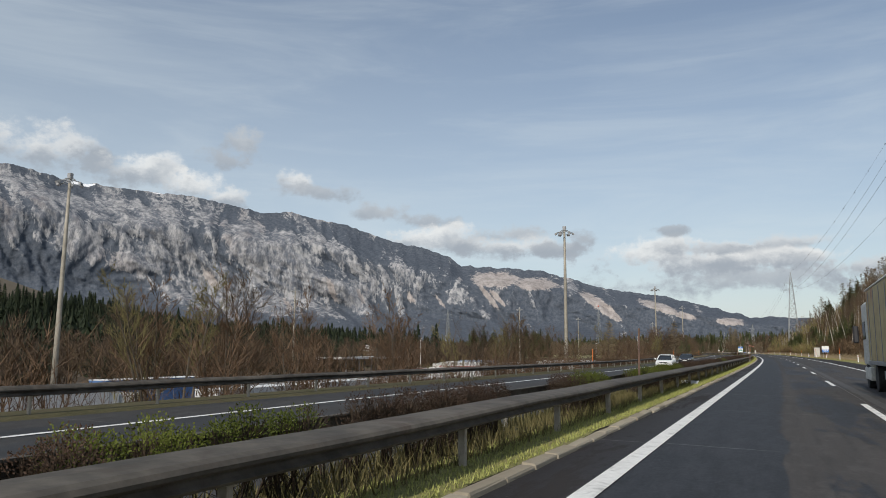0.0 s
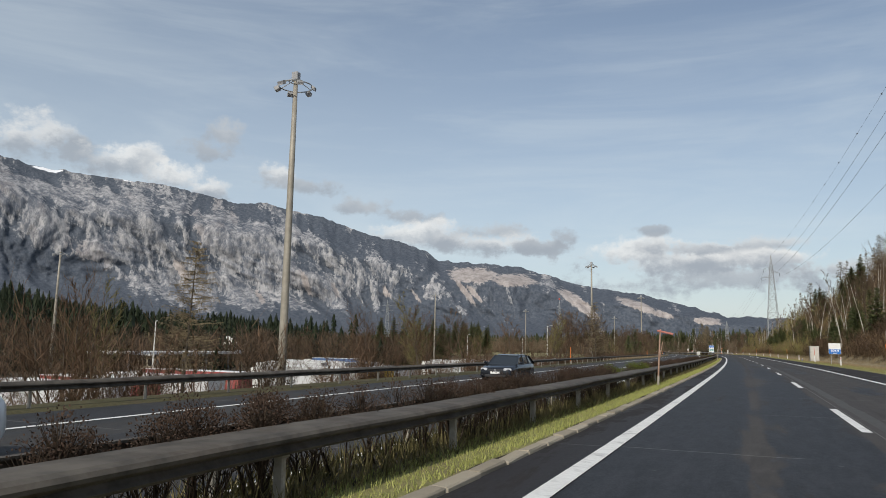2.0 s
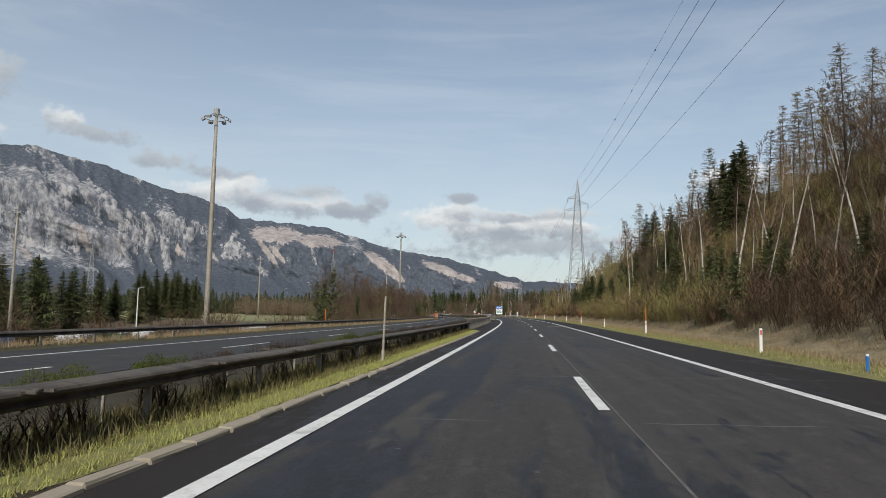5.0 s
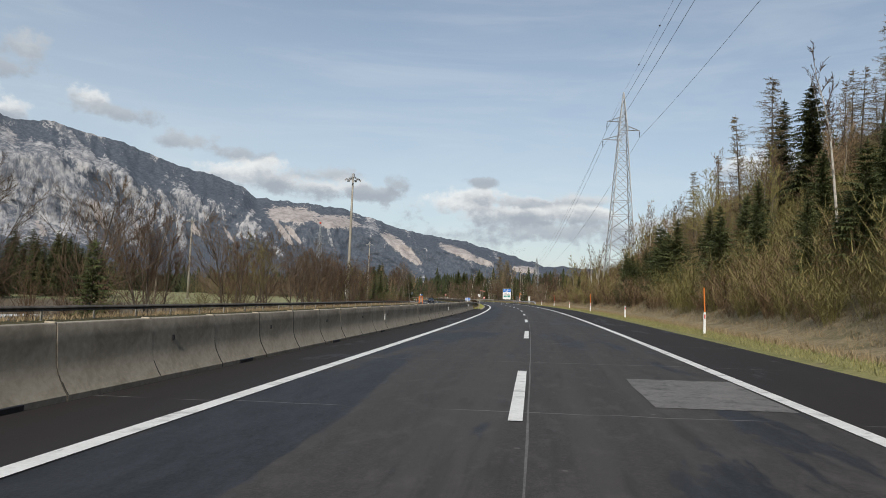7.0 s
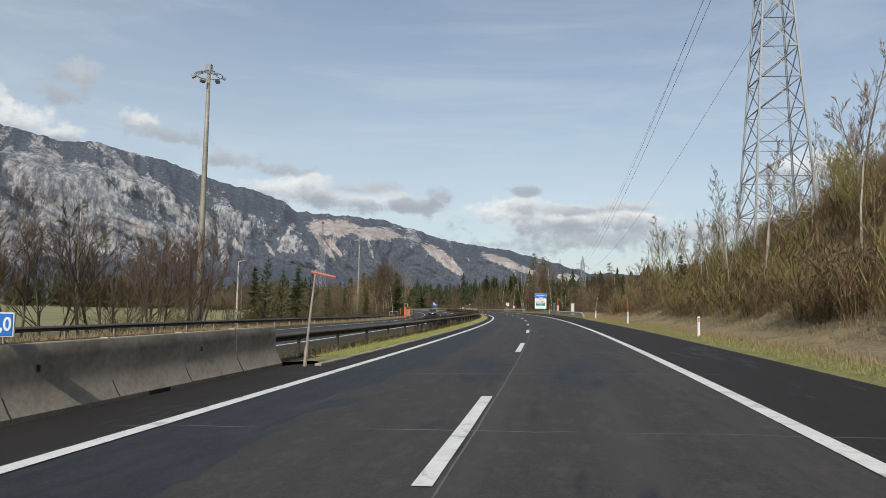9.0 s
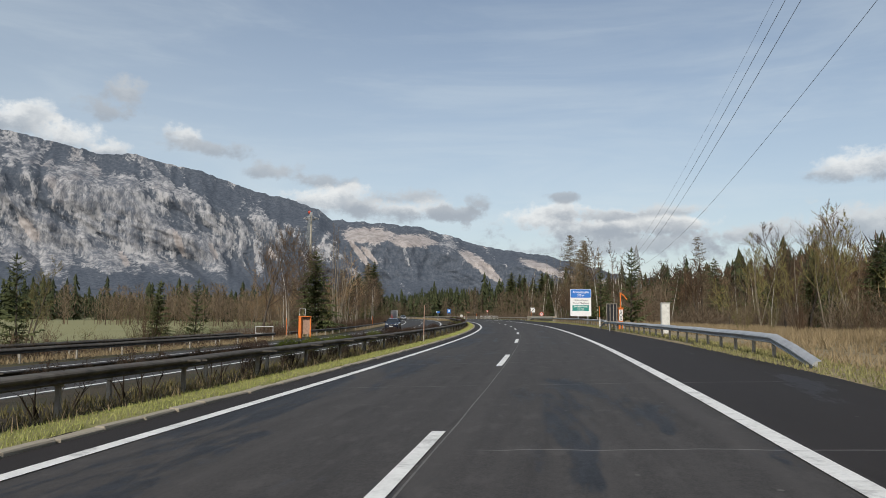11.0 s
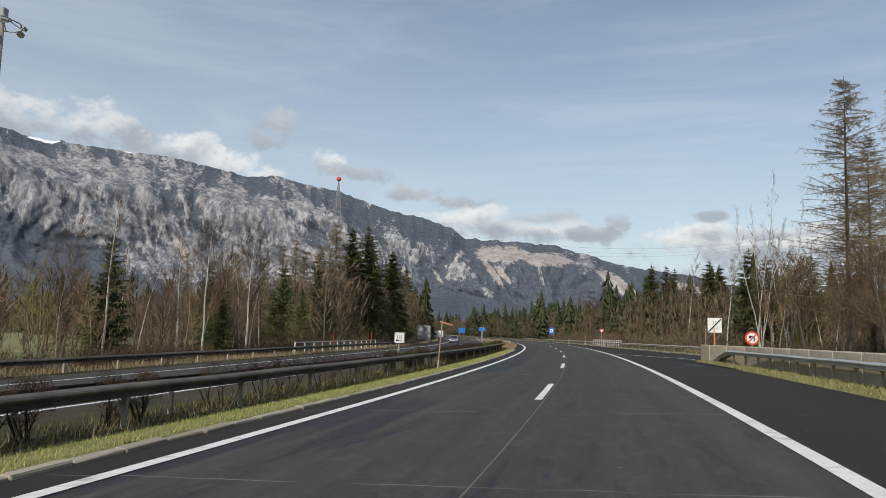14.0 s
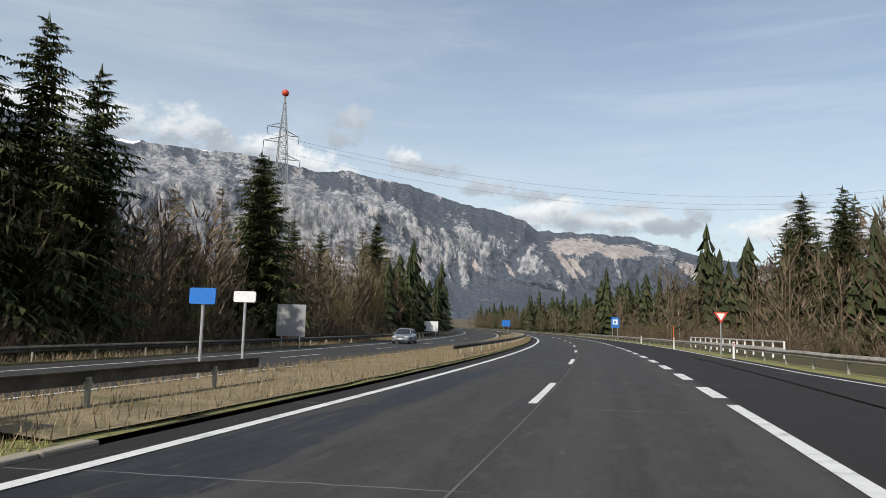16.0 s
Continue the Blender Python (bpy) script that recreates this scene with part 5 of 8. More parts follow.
def lamp_post(s, d, top, label="slim white lamp post with a short arm"):
    base = land(s, d)
    h = float(level(s, 0)) + top - base.z
    root = new("lamp_post")
    root.matrix_world = pose(*base, 0, 0, heading(s) + random.uniform(-40, 40))
    tagged(root, label, "lamp post", "lamp posts")
    part("pole", tube([(0, 0, -0.3), (0, 0, h * 0.5), (0, 0, h)], [0.12, 0.10, 0.07], 9), WHITE_OLD, root)
    part("arm", tube([(0, 0, h - 0.1), (0.7, 0, h + 0.1)], 0.04, 6), WHITE_OLD, root)
    part("lamp", block((0.85, 0, h + 0.04), (0.6, 0.22, 0.14), 0.04), GREY, root)


for s, d, top in ((207, -31.2, 5.6), (423, -32, 6.8), (30, -60, 4.0), (150, -72, 4.0), (250, -62, 4.5), (300, -60, 4.5)):
    lamp_post(s, d, top)

# ---- pylons and wires ----


def lattice(bm, h, w0, w1, panels, r=0.06):
    """Four tapered legs with crossed bracing."""
    def corner(k, t):
        w = (w0 + (w1 - w0) * t) / 2
        return Vector(((-1, 1, 1, -1)[k] * w, (-1, -1, 1, 1)[k] * w, h * t))
    ts = [1 - (1 - i / panels) ** 1.25 for i in range(panels + 1)]
    for k in range(4):
        add_tube(bm, [corner(k, t) for t in (0, 0.5, 1)], [r * 1.7, r * 1.4, r], 4)
        for a, b in zip(ts[:-1], ts[1:]):
            add_tube(bm, [corner(k, a), corner((k + 1) % 4, b)], r * 0.7, 3, False)
            add_tube(bm, [corner((k + 1) % 4, a), corner(k, b)], r * 0.7, 3, False)
            add_tube(bm, [corner(k, b), corner((k + 1) % 4, b)], r * 0.6, 3, False)


def pylon(s, d, top, arms, label, w0=5.0, turn=0.0, ball=False):
    base = land(s, d)
    h = float(level(s, 0)) + top - base.z
    root = new("pylon")
    root.matrix_world = pose(*base, 0, 0, heading(s) + turn)
    tagged(root, label, "power pylon", "power pylons")
    bm = bmesh.new()
    lattice(bm, h * 0.82, w0, 1.35, 12, 0.07)
    lattice_top = bmesh.new()
    lattice(lattice_top, h * 0.18, 1.35, 0.12, 6, 0.06)
    bmesh.ops.translate(lattice_top, verts=lattice_top.verts, vec=(0, 0, h * 0.82))
    part("tower", bm, LATTICE, root, "grey steel lattice tower")
    part("peak", lattice_top, LATTICE, root, "tapering lattice peak")
    tips = []
    for x, z in arms:
        z = h - (top - z)
        bm = bmesh.new()
        for y in (-0.35, 0.35):
            add_tube(bm, [(0, y, z), (x, 0, z)], 0.05, 4)
            add_tube(bm, [(0, y, z + 1.1), (x, 0, z)], 0.045, 4)
            for t in (0.33, 0.66):
                add_tube(bm, [(x * t, y * (1 - t), z), (x * t, y * (1 - t), z + 1.1 * (1 - t))], 0.03, 3)
        part("cross_arm", bm, LATTICE, root)
        bm = bmesh.new()
        add_tube(bm, [(x, 0, z), (x, 0, z - 1.4)], 0.035, 4)
        for k in range(6):
            add_tube(bm, [(x, 0, z - 0.3 - 0.17 * k), (x, 0, z - 0.36 - 0.17 * k)], 0.11, 6)
        part("insulator", bm, PLASTIC, root, "dark insulator string")
        tips.append(root.matrix_world @ Vector((x, 0, z - 1.45)))
    if ball:
        bm = bmesh.new()
        bmesh.ops.create_icosphere(bm, subdivisions=2, radius=0.7, matrix=Matrix.Translation((0, 0, h + 0.3)))
        part("warning_ball", bm, RED, root, "red warning ball")
    tips.append(root.matrix_world @ Vector((0, 0, h)))
    return tips


ARMS = [(-3.0, 35.8), (3.1, 34.2), (-3.7, 32.3)]
first = pylon(396, 24.0, 41.5, ARMS, "tall grey lattice pylon on the wooded slope")
before = pylon(58, 27, 46, [(x, z + 5.3) for x, z in ARMS], "lattice pylon behind the viewpoint")
after = pylon(640, 62, 25, [(-2.6, 21.5), (2.6, 20.3), (-3.2, 19.0)], "distant slim lattice pylon behind the wood", 3.4)
red = pylon(725, -48, 44.5, [(-3, 38), (3, 36.6), (-3.6, 35.2), (3.4, 32)], "tall lattice pylon with a red warning ball", 4.6, 30, True)
far_left = pylon(627, -192, 35.5, [(-4, 31), (4, 31), (-5, 27), (5, 27)], "distant lattice pylon beyond the lorry park", 4.5, 20)


def wire(a, b, sag, label, r=0.022, balls=False):
    root = new("power_line")
    root.matrix_world = pose(*a)
    tagged(root, label, "power line", "power lines")
    pts = []
    for k in range(37):
        t = k / 36
        p = a.lerp(b, t)
        pts.append((p.x - a.x, p.y - a.y, p.z - a.z - 4 * sag * t * (1 - t)))
    part("wire", tube(pts, r, 5), WIRE, root)
    if balls:
        for k in range(2, 36, 2):
            bm = bmesh.new()
            bmesh.ops.create_icosphere(bm, subdivisions=1, radius=0.13, matrix=Matrix.Translation(pts[k]))
            part("marker_ball", bm, BLACK, root, "small dark marker on the wire")


for k in range(3):
    wire(before[k], first[k], 7.0, "thin conductor strung between pylons")
    wire(first[k], after[k], 5.0, "thin conductor strung between pylons")
wire(before[3], first[3], 5.5, "earth wire with small dark markers", 0.014, True)
wire(first[3], after[3], 4.0, "earth wire between pylons", 0.014)
gate = road(760, 110, 40)
for k in range(3):
    wire(red[k], gate + Vector((0, k * 2.0, -k)), 9.0, "thin conductor crossing the motorway", 0.018)

# ---- vegetation ----
RND = random.Random(7)


def fast_mesh(name, v, tris, m, label, category, smoothed=False):
    """A large joined mesh of triangles, of kind stuff."""
    v, tris = np.asarray(v, np.float32), np.asarray(tris, np.int32)
    me = bpy.data.meshes.new(name)
    me.vertices.add(len(v))
    me.vertices.foreach_set("co", v.ravel())
    me.loops.add(len(tris) * 3)
    me.loops.foreach_set("vertex_index", tris.ravel())
    me.polygons.add(len(tris))
    me.polygons.foreach_set("loop_start", np.arange(0, len(tris) * 3, 3, dtype=np.int32))
    me.materials.append(m)
    me.update(calc_edges=True)
    me.validate()
    return tagged(new(name, me), label, category, "", "stuff")


class Shape:
    """Points and triangles gathered piece by piece."""

    def __init__(self):
        self.v, self.f = [], []

    def limb(self, a, b, r0, r1, sides=3):
        a, b = Vector(a), Vector(b)
        q = (b - a).normalized()
        u = q.orthogonal().normalized()
        w = q.cross(u)
        n = len(self.v)
        ring = [(math.cos(2 * math.pi * k / sides), math.sin(2 * math.pi * k / sides)) for k in range(sides)]
        self.v += [a + r0 * (c * u + s * w) for c, s in ring]
        if r1 <= 0:
            self.v.append(b)
            self.f += [(n + k, n + (k + 1) % sides, n + sides) for k in range(sides)]
        else:
            self.v += [b + r1 * (c * u + s * w) for c, s in ring]
            for k in range(sides):
                k2 = (k + 1) % sides
                self.f += [(n + k, n + k2, n + sides + k2), (n + k, n + sides + k2, n + sides + k)]

    def stem(self, pts, radii, sides=6):
        """One unbroken tapered tube through the points."""
        n = len(self.v)
        for p, r in zip(pts, radii):
            self.v += [Vector(p) + Vector((r * math.cos(2 * math.pi * k / sides), r * math.sin(2 * math.pi * k / sides), 0)) for k in range(sides)]
        for i in range(len(pts) - 1):
            for k in range(sides):
                a, b = n + i * sides + k, n + i * sides + (k + 1) % sides
                self.f += [(a, b, b + sides), (a, b + sides, a + sides)]

    def tri(self, a, b, c):
        n = len(self.v)
        self.v += [a, b, c]
        self.f.append((n, n + 1, n + 2))

    def mesh(self, name, m, parent, label=""):
        return mesh(name, self.v, self.f, m, parent, label)


def away(r, q, angle):
    """A direction that leaves q by an angle, any way round."""
    u = q.orthogonal().normalized()
    w = q.cross(u)
    a = r.uniform(0, 2 * math.pi)
    return (q * math.cos(angle) + (u * math.cos(a) + w * math.sin(a)) * math.sin(angle)).normalized()


def bare_tree(root, r, h, bark, twig, stems=1, thick=0.011, spread=0.34, start=0.3, branches=22, upward=0.35, buds=0, fat=2.0, twigs=6, splay=0.35):
    """A leafless tree: tapered trunk, limbs, branches and a haze of twigs."""
    crown = Shape()
    for st in range(stems):
        wood = Shape()
        lean = Vector((r.uniform(-0.12, 0.12), r.uniform(-0.12, 0.12), 1)) if stems == 1 else Vector((r.uniform(-splay, splay), r.uniform(-splay, splay), 1))
        lean.normalize()
        hh = h * (1 if st == 0 else r.uniform(0.65, 0.95))
        pts = [Vector((0, 0, -0.3)) if stems == 1 else Vector((r.uniform(-0.3, 0.3), r.uniform(-0.3, 0.3), -0.3))]
        n = 7
        for k in range(n):
            lean = (lean + Vector((r.uniform(-0.1, 0.1), r.uniform(-0.1, 0.1), 0.08))).normalized()
            pts.append(pts[-1] + lean * (hh / n))
        r0 = hh * thick
        wood.stem(pts, [r0 * (1 - k / n) + 0.01 for k in range(n + 1)])
        wood.mesh("trunk", bark, root)
        for b in range(branches // (1 if stems == 1 else 2)):
            t = start + (1 - start) * ((b + r.random()) / (branches // (1 if stems == 1 else 2)))
            k = min(n - 1, int(t * n))
            p = pts[k].lerp(pts[k + 1], t * n - k)
            q = away(r, lean, r.uniform(0.6, 1.15))
            q = (q + Vector((0, 0, upward))).normalized()
            length = hh * spread * (1.15 - t) * r.uniform(0.6, 1.15) + 0.35
            rb = max(0.009 * fat, r0 * (1 - t) * 0.45)
            mid = p + q * length * 0.5
            q2 = (q + Vector((r.uniform(-0.2, 0.2), r.uniform(-0.2, 0.2), 0.25))).normalized()
            end = mid + q2 * length * 0.5
            crown.limb(p, mid, rb, rb * 0.6, 4)
            crown.limb(mid, end, rb * 0.6, 0.006 * fat, 3)
            for i in range(twigs):
                u = r.uniform(0.25, 1)
                pp = p.lerp(mid, u * 2) if u < 0.5 else mid.lerp(end, u * 2 - 1)
                q3 = away(r, q2, r.uniform(0.4, 0.9))
                q3 = (q3 + Vector((0, 0, 0.3))).normalized()
                l3 = length * r.uniform(0.25, 0.5)
                e3 = pp + q3 * l3
                crown.limb(pp, e3, max(0.008 * fat, rb * 0.4), 0.004 * fat, 3)
                for j in range(5):
                    a3 = pp.lerp(e3, r.uniform(0.3, 1))
                    q4 = (away(r, q3, r.uniform(0.4, 0.8)) + Vector((0, 0, 0.2))).normalized()
                    e4 = a3 + q4 * l3 * r.uniform(0.3, 0.6)
                    crown.limb(a3, e4, 0.0065 * fat, 0, 3)
                    for _ in range(buds):
                        c = a3.lerp(e4, r.random()) + Vector((r.uniform(-0.1, 0.1), r.uniform(-0.1, 0.1), r.uniform(-0.1, 0.1)))
                        d1 = Vector((r.uniform(-1, 1), r.uniform(-1, 1), r.uniform(-1, 1))) * 0.05
                        crown.tri(c, c + d1, c + Vector((d1.y, -d1.x, d1.z + 0.05)))
    crown.mesh("crown", twig, root)


def conifer(root, r, h, needle, bark, width=0.19, droop=0.35, gap=0.42, low=0.06, dense=8, fill=6, ragged=0.25):
    """A spruce, pine or larch: trunk, whorls of drooping boughs with sprays."""
    wood, crown = Shape(), Shape()
    bend = Vector((r.uniform(-0.02, 0.02), r.uniform(-0.02, 0.02), 1))
    wood.stem([bend * (h * k / 5) + Vector((0, 0, -0.3 if k == 0 else 0)) for k in range(6)], [h * 0.012 * (1 - k / 5) + 0.01 for k in range(6)])
    z = h * low
    while z < h * 0.985:
        t = z / h
        reach = h * width * (1 - t) ** 0.68 * (0.75 + 0.25 * math.sin(min(1, t * 6) * math.pi / 2)) + 0.12
        n = max(4, int(dense * (0.6 + 0.4 * (1 - t))))
        a0 = r.uniform(0, 6.28)
        for b in range(n):
            a = a0 + 2 * math.pi * b / n + r.uniform(-0.25, 0.25)
            L = reach * r.uniform(1 - ragged, 1 + ragged * 0.6)
            out = Vector((math.cos(a), math.sin(a), 0))
            side = Vector((-math.sin(a), math.cos(a), 0))
            p = bend * (z + r.uniform(-0.12, 0.12))
            rise = r.uniform(0.0, 0.25) + 0.35 * t
            prev = p
            crown.limb(p, p + out * L * 0.6 + Vector((0, 0, (rise - droop * 0.6) * L * 0.5)), 0.012 + 0.004 * L, 0.004, 3)
            for i in range(1, fill + 1):
                u = i / fill
                c = p + out * (L * u) + Vector((0, 0, (rise * u - droop * u * u) * L))
                w = (0.34 * L * (1 - u) ** 0.7 + 0.10) * r.uniform(0.7, 1.2)
                tip = c + out * (w * 0.5)
                for sgn in (-1, 1):
                    drop = Vector((0, 0, -w * r.uniform(0.15, 0.7)))
                    end = c + out * w * r.uniform(0.1, 0.6) + side * (sgn * w * r.uniform(0.7, 1.1)) + drop
                    crown.tri(prev, end, prev.lerp(tip, 0.55))
                    hang = prev.lerp(c, r.random()) + side * (sgn * w * r.uniform(0.1, 0.6))
                    crown.tri(hang, hang + out * w * 0.22, hang + Vector((0, 0, -w * r.uniform(0.5, 0.95))) + out * w * 0.1)
                prev = c
        z += gap * r.uniform(0.75, 1.25) * (1.15 - 0.55 * t)
    top = bend * h
    for k in range(5):
        a = r.uniform(0, 6.28)
        crown.tri(top + Vector((0, 0, 0.25)), top + Vector((math.cos(a) * 0.12, math.sin(a) * 0.12, -0.5)), top + Vector((math.cos(a + 1.2) * 0.12, math.sin(a + 1.2) * 0.12, -0.45)))
    wood.mesh("trunk", bark, root)
    crown.mesh("crown", needle, root)


def hedge(root, r, twig, leaf, n_leaves, size, stems=18, sprigs=8, tufts=11):
    """A clipped stretch of hedge: bare stems below, a dense tangle of twigs and leaves above."""
    wood, green = Shape(), Shape()
    clumps = [(r.uniform(-0.2, 0.2), r.uniform(-0.8, 0.8), r.uniform(0.72, 0.9), r.uniform(0.2, 0.32)) for _ in range(tufts)]
    for k in range(stems):
        foot = 0.42 if k % 2 else -0.36
        p = Vector((r.uniform(-0.12, 0.12), foot + r.uniform(-0.1, 0.1), -0.08))
        q = p + Vector((r.uniform(-0.2, 0.2), r.uniform(-0.42, 0.42), r.uniform(0.5, 0.7)))
        wood.limb(p, q, r.uniform(0.014, 0.026), 0.009, 4)
        for _ in range(sprigs):
            a = p.lerp(q, r.uniform(0.5, 1.0))
            b = a + Vector((r.uniform(-0.2, 0.2), r.uniform(-0.28, 0.28), r.uniform(0.1, 0.36)))
            wood.limb(a, b, 0.007, 0.0, 3)
    for cx, cy, cz, cr in clumps:
        for k in range(26):
            d = Vector((r.gauss(0, 1), r.gauss(0, 1), abs(r.gauss(0, 1)))).normalized()
            a = Vector((cx, cy, cz - 0.1)) + d * cr * 0.4
            wood.limb(a, Vector((cx, cy, cz)) + d * cr * r.uniform(0.8, 1.2), 0.006, 0.0, 3)
        for k in range(n_leaves):
            d = Vector((r.gauss(0, 1), r.gauss(0, 1), r.gauss(0.25, 1))).normalized()
            c = Vector((cx, cy, cz)) + d * cr * r.uniform(0.5, 1.0) ** 0.5 * r.uniform(0.85, 1.1)
            x = (d + Vector((r.uniform(-1, 1), r.uniform(-1, 1), r.uniform(-0.3, 1)))).normalized() * size * r.uniform(0.6, 1.4)
            y = x.orthogonal().normalized() * size * 0.45
            green.tri(c - y, c + x, c + y)
            green.tri(c - y, c + y, c - x * 0.5)
    wood.mesh("stem_tangle", twig, root)
    green.mesh("foliage", leaf, root)


def bush(root, r, h, twig, leaf=None, stems=13, leaves=0, size=0.05):
    """A shrub of many thin stems, with or without leaves."""
    wood, green = Shape(), Shape()
    for k in range(stems):
        a = r.uniform(0, 6.28)
        lean = r.uniform(0.1, 0.75)
        q = Vector((math.cos(a) * lean, math.sin(a) * lean, 1)).normalized()
        p = Vector((math.cos(a) * 0.1 * h * r.random(), math.sin(a) * 0.1 * h * r.random(), -0.1))
        L = h * r.uniform(0.6, 1.05)
        mid = p + q * L * 0.5
        end = mid + (q + Vector((r.uniform(-0.3, 0.3), r.uniform(-0.3, 0.3), 0.2))).normalized() * L * 0.5
        w = 0.006 + 0.004 * h
        wood.limb(p, mid, w, w * 0.6, 4)
        wood.limb(mid, end, w * 0.6, 0, 3)
        for i in range(7):
            u = r.uniform(0.2, 1)
            c = p.lerp(mid, u * 2) if u < 0.5 else mid.lerp(end, u * 2 - 1)
            d = (away(r, q, r.uniform(0.4, 1.0)) + Vector((0, 0, 0.25))).normalized()
            e = c + d * L * r.uniform(0.18, 0.42)
            wood.limb(c, e, w * 0.45, 0, 3)
            for _ in range(2):
                c2 = c.lerp(e, r.uniform(0.3, 0.9))
                wood.limb(c2, c2 + (away(r, d, 0.7) + Vector((0, 0, 0.2))) * L * 0.14, w * 0.3, 0, 3)
            for _ in range(leaves):
                c3 = c.lerp(e, r.uniform(0.2, 1.1)) + Vector((r.gauss(0, 0.05), r.gauss(0, 0.05), r.gauss(0, 0.05))) * h
                x = Vector((r.uniform(-1, 1), r.uniform(-1, 1), r.uniform(-0.6, 1))).normalized() * size * r.uniform(0.7, 1.4)
                y = x.orthogonal().normalized() * size * 0.5
                green.tri(c3 - y, c3 + x, c3 + y)
                green.tri(c3 - y, c3 + y, c3 - x * 0.4)
    wood.mesh("stem_tangle", twig, root)
    if leaf:
        green.mesh("foliage", leaf, root)


def larch(root, r, h, width, tiers, per=5, twigs=24, fine=0.015):
    """A larch in early spring: a straight trunk, level thin branches, each with hanging twigs."""
    wood, crown = Shape(), Shape()
    bend = Vector((r.uniform(-0.03, 0.03), r.uniform(-0.03, 0.03), 1))
    wood.stem([bend * (h * k / 6) + Vector((0, 0, -0.3 if k == 0 else 0)) for k in range(7)], [h * 0.011 * (1 - k / 6) + 0.012 for k in range(7)])
    for k in range(tiers):
        t = 0.14 + 0.85 * (k + r.random()) / tiers
        for b in range(per):
            a = r.uniform(0, 6.28)
            L = (h * width * (1.02 - t) ** 0.7 + 0.25) * r.uniform(0.5, 1.2)
            out = Vector((math.cos(a), math.sin(a), r.uniform(-0.15, 0.3)))
            p = bend * (h * t)
            e = p + out * L
            crown.limb(p, e, 0.030, 0.010, 3)
            for _ in range(twigs):
                q = p.lerp(e, r.uniform(0.15, 1.0))
                f = q + Vector((r.uniform(-0.8, 0.8), r.uniform(-0.8, 0.8), r.uniform(-1.2, 0.4))) * (0.24 + 0.10 * L)
                crown.limb(q, f, fine, 0, 3)
    wood.mesh("trunk", BARK, root)
    crown.mesh("crown", LARCH, root)


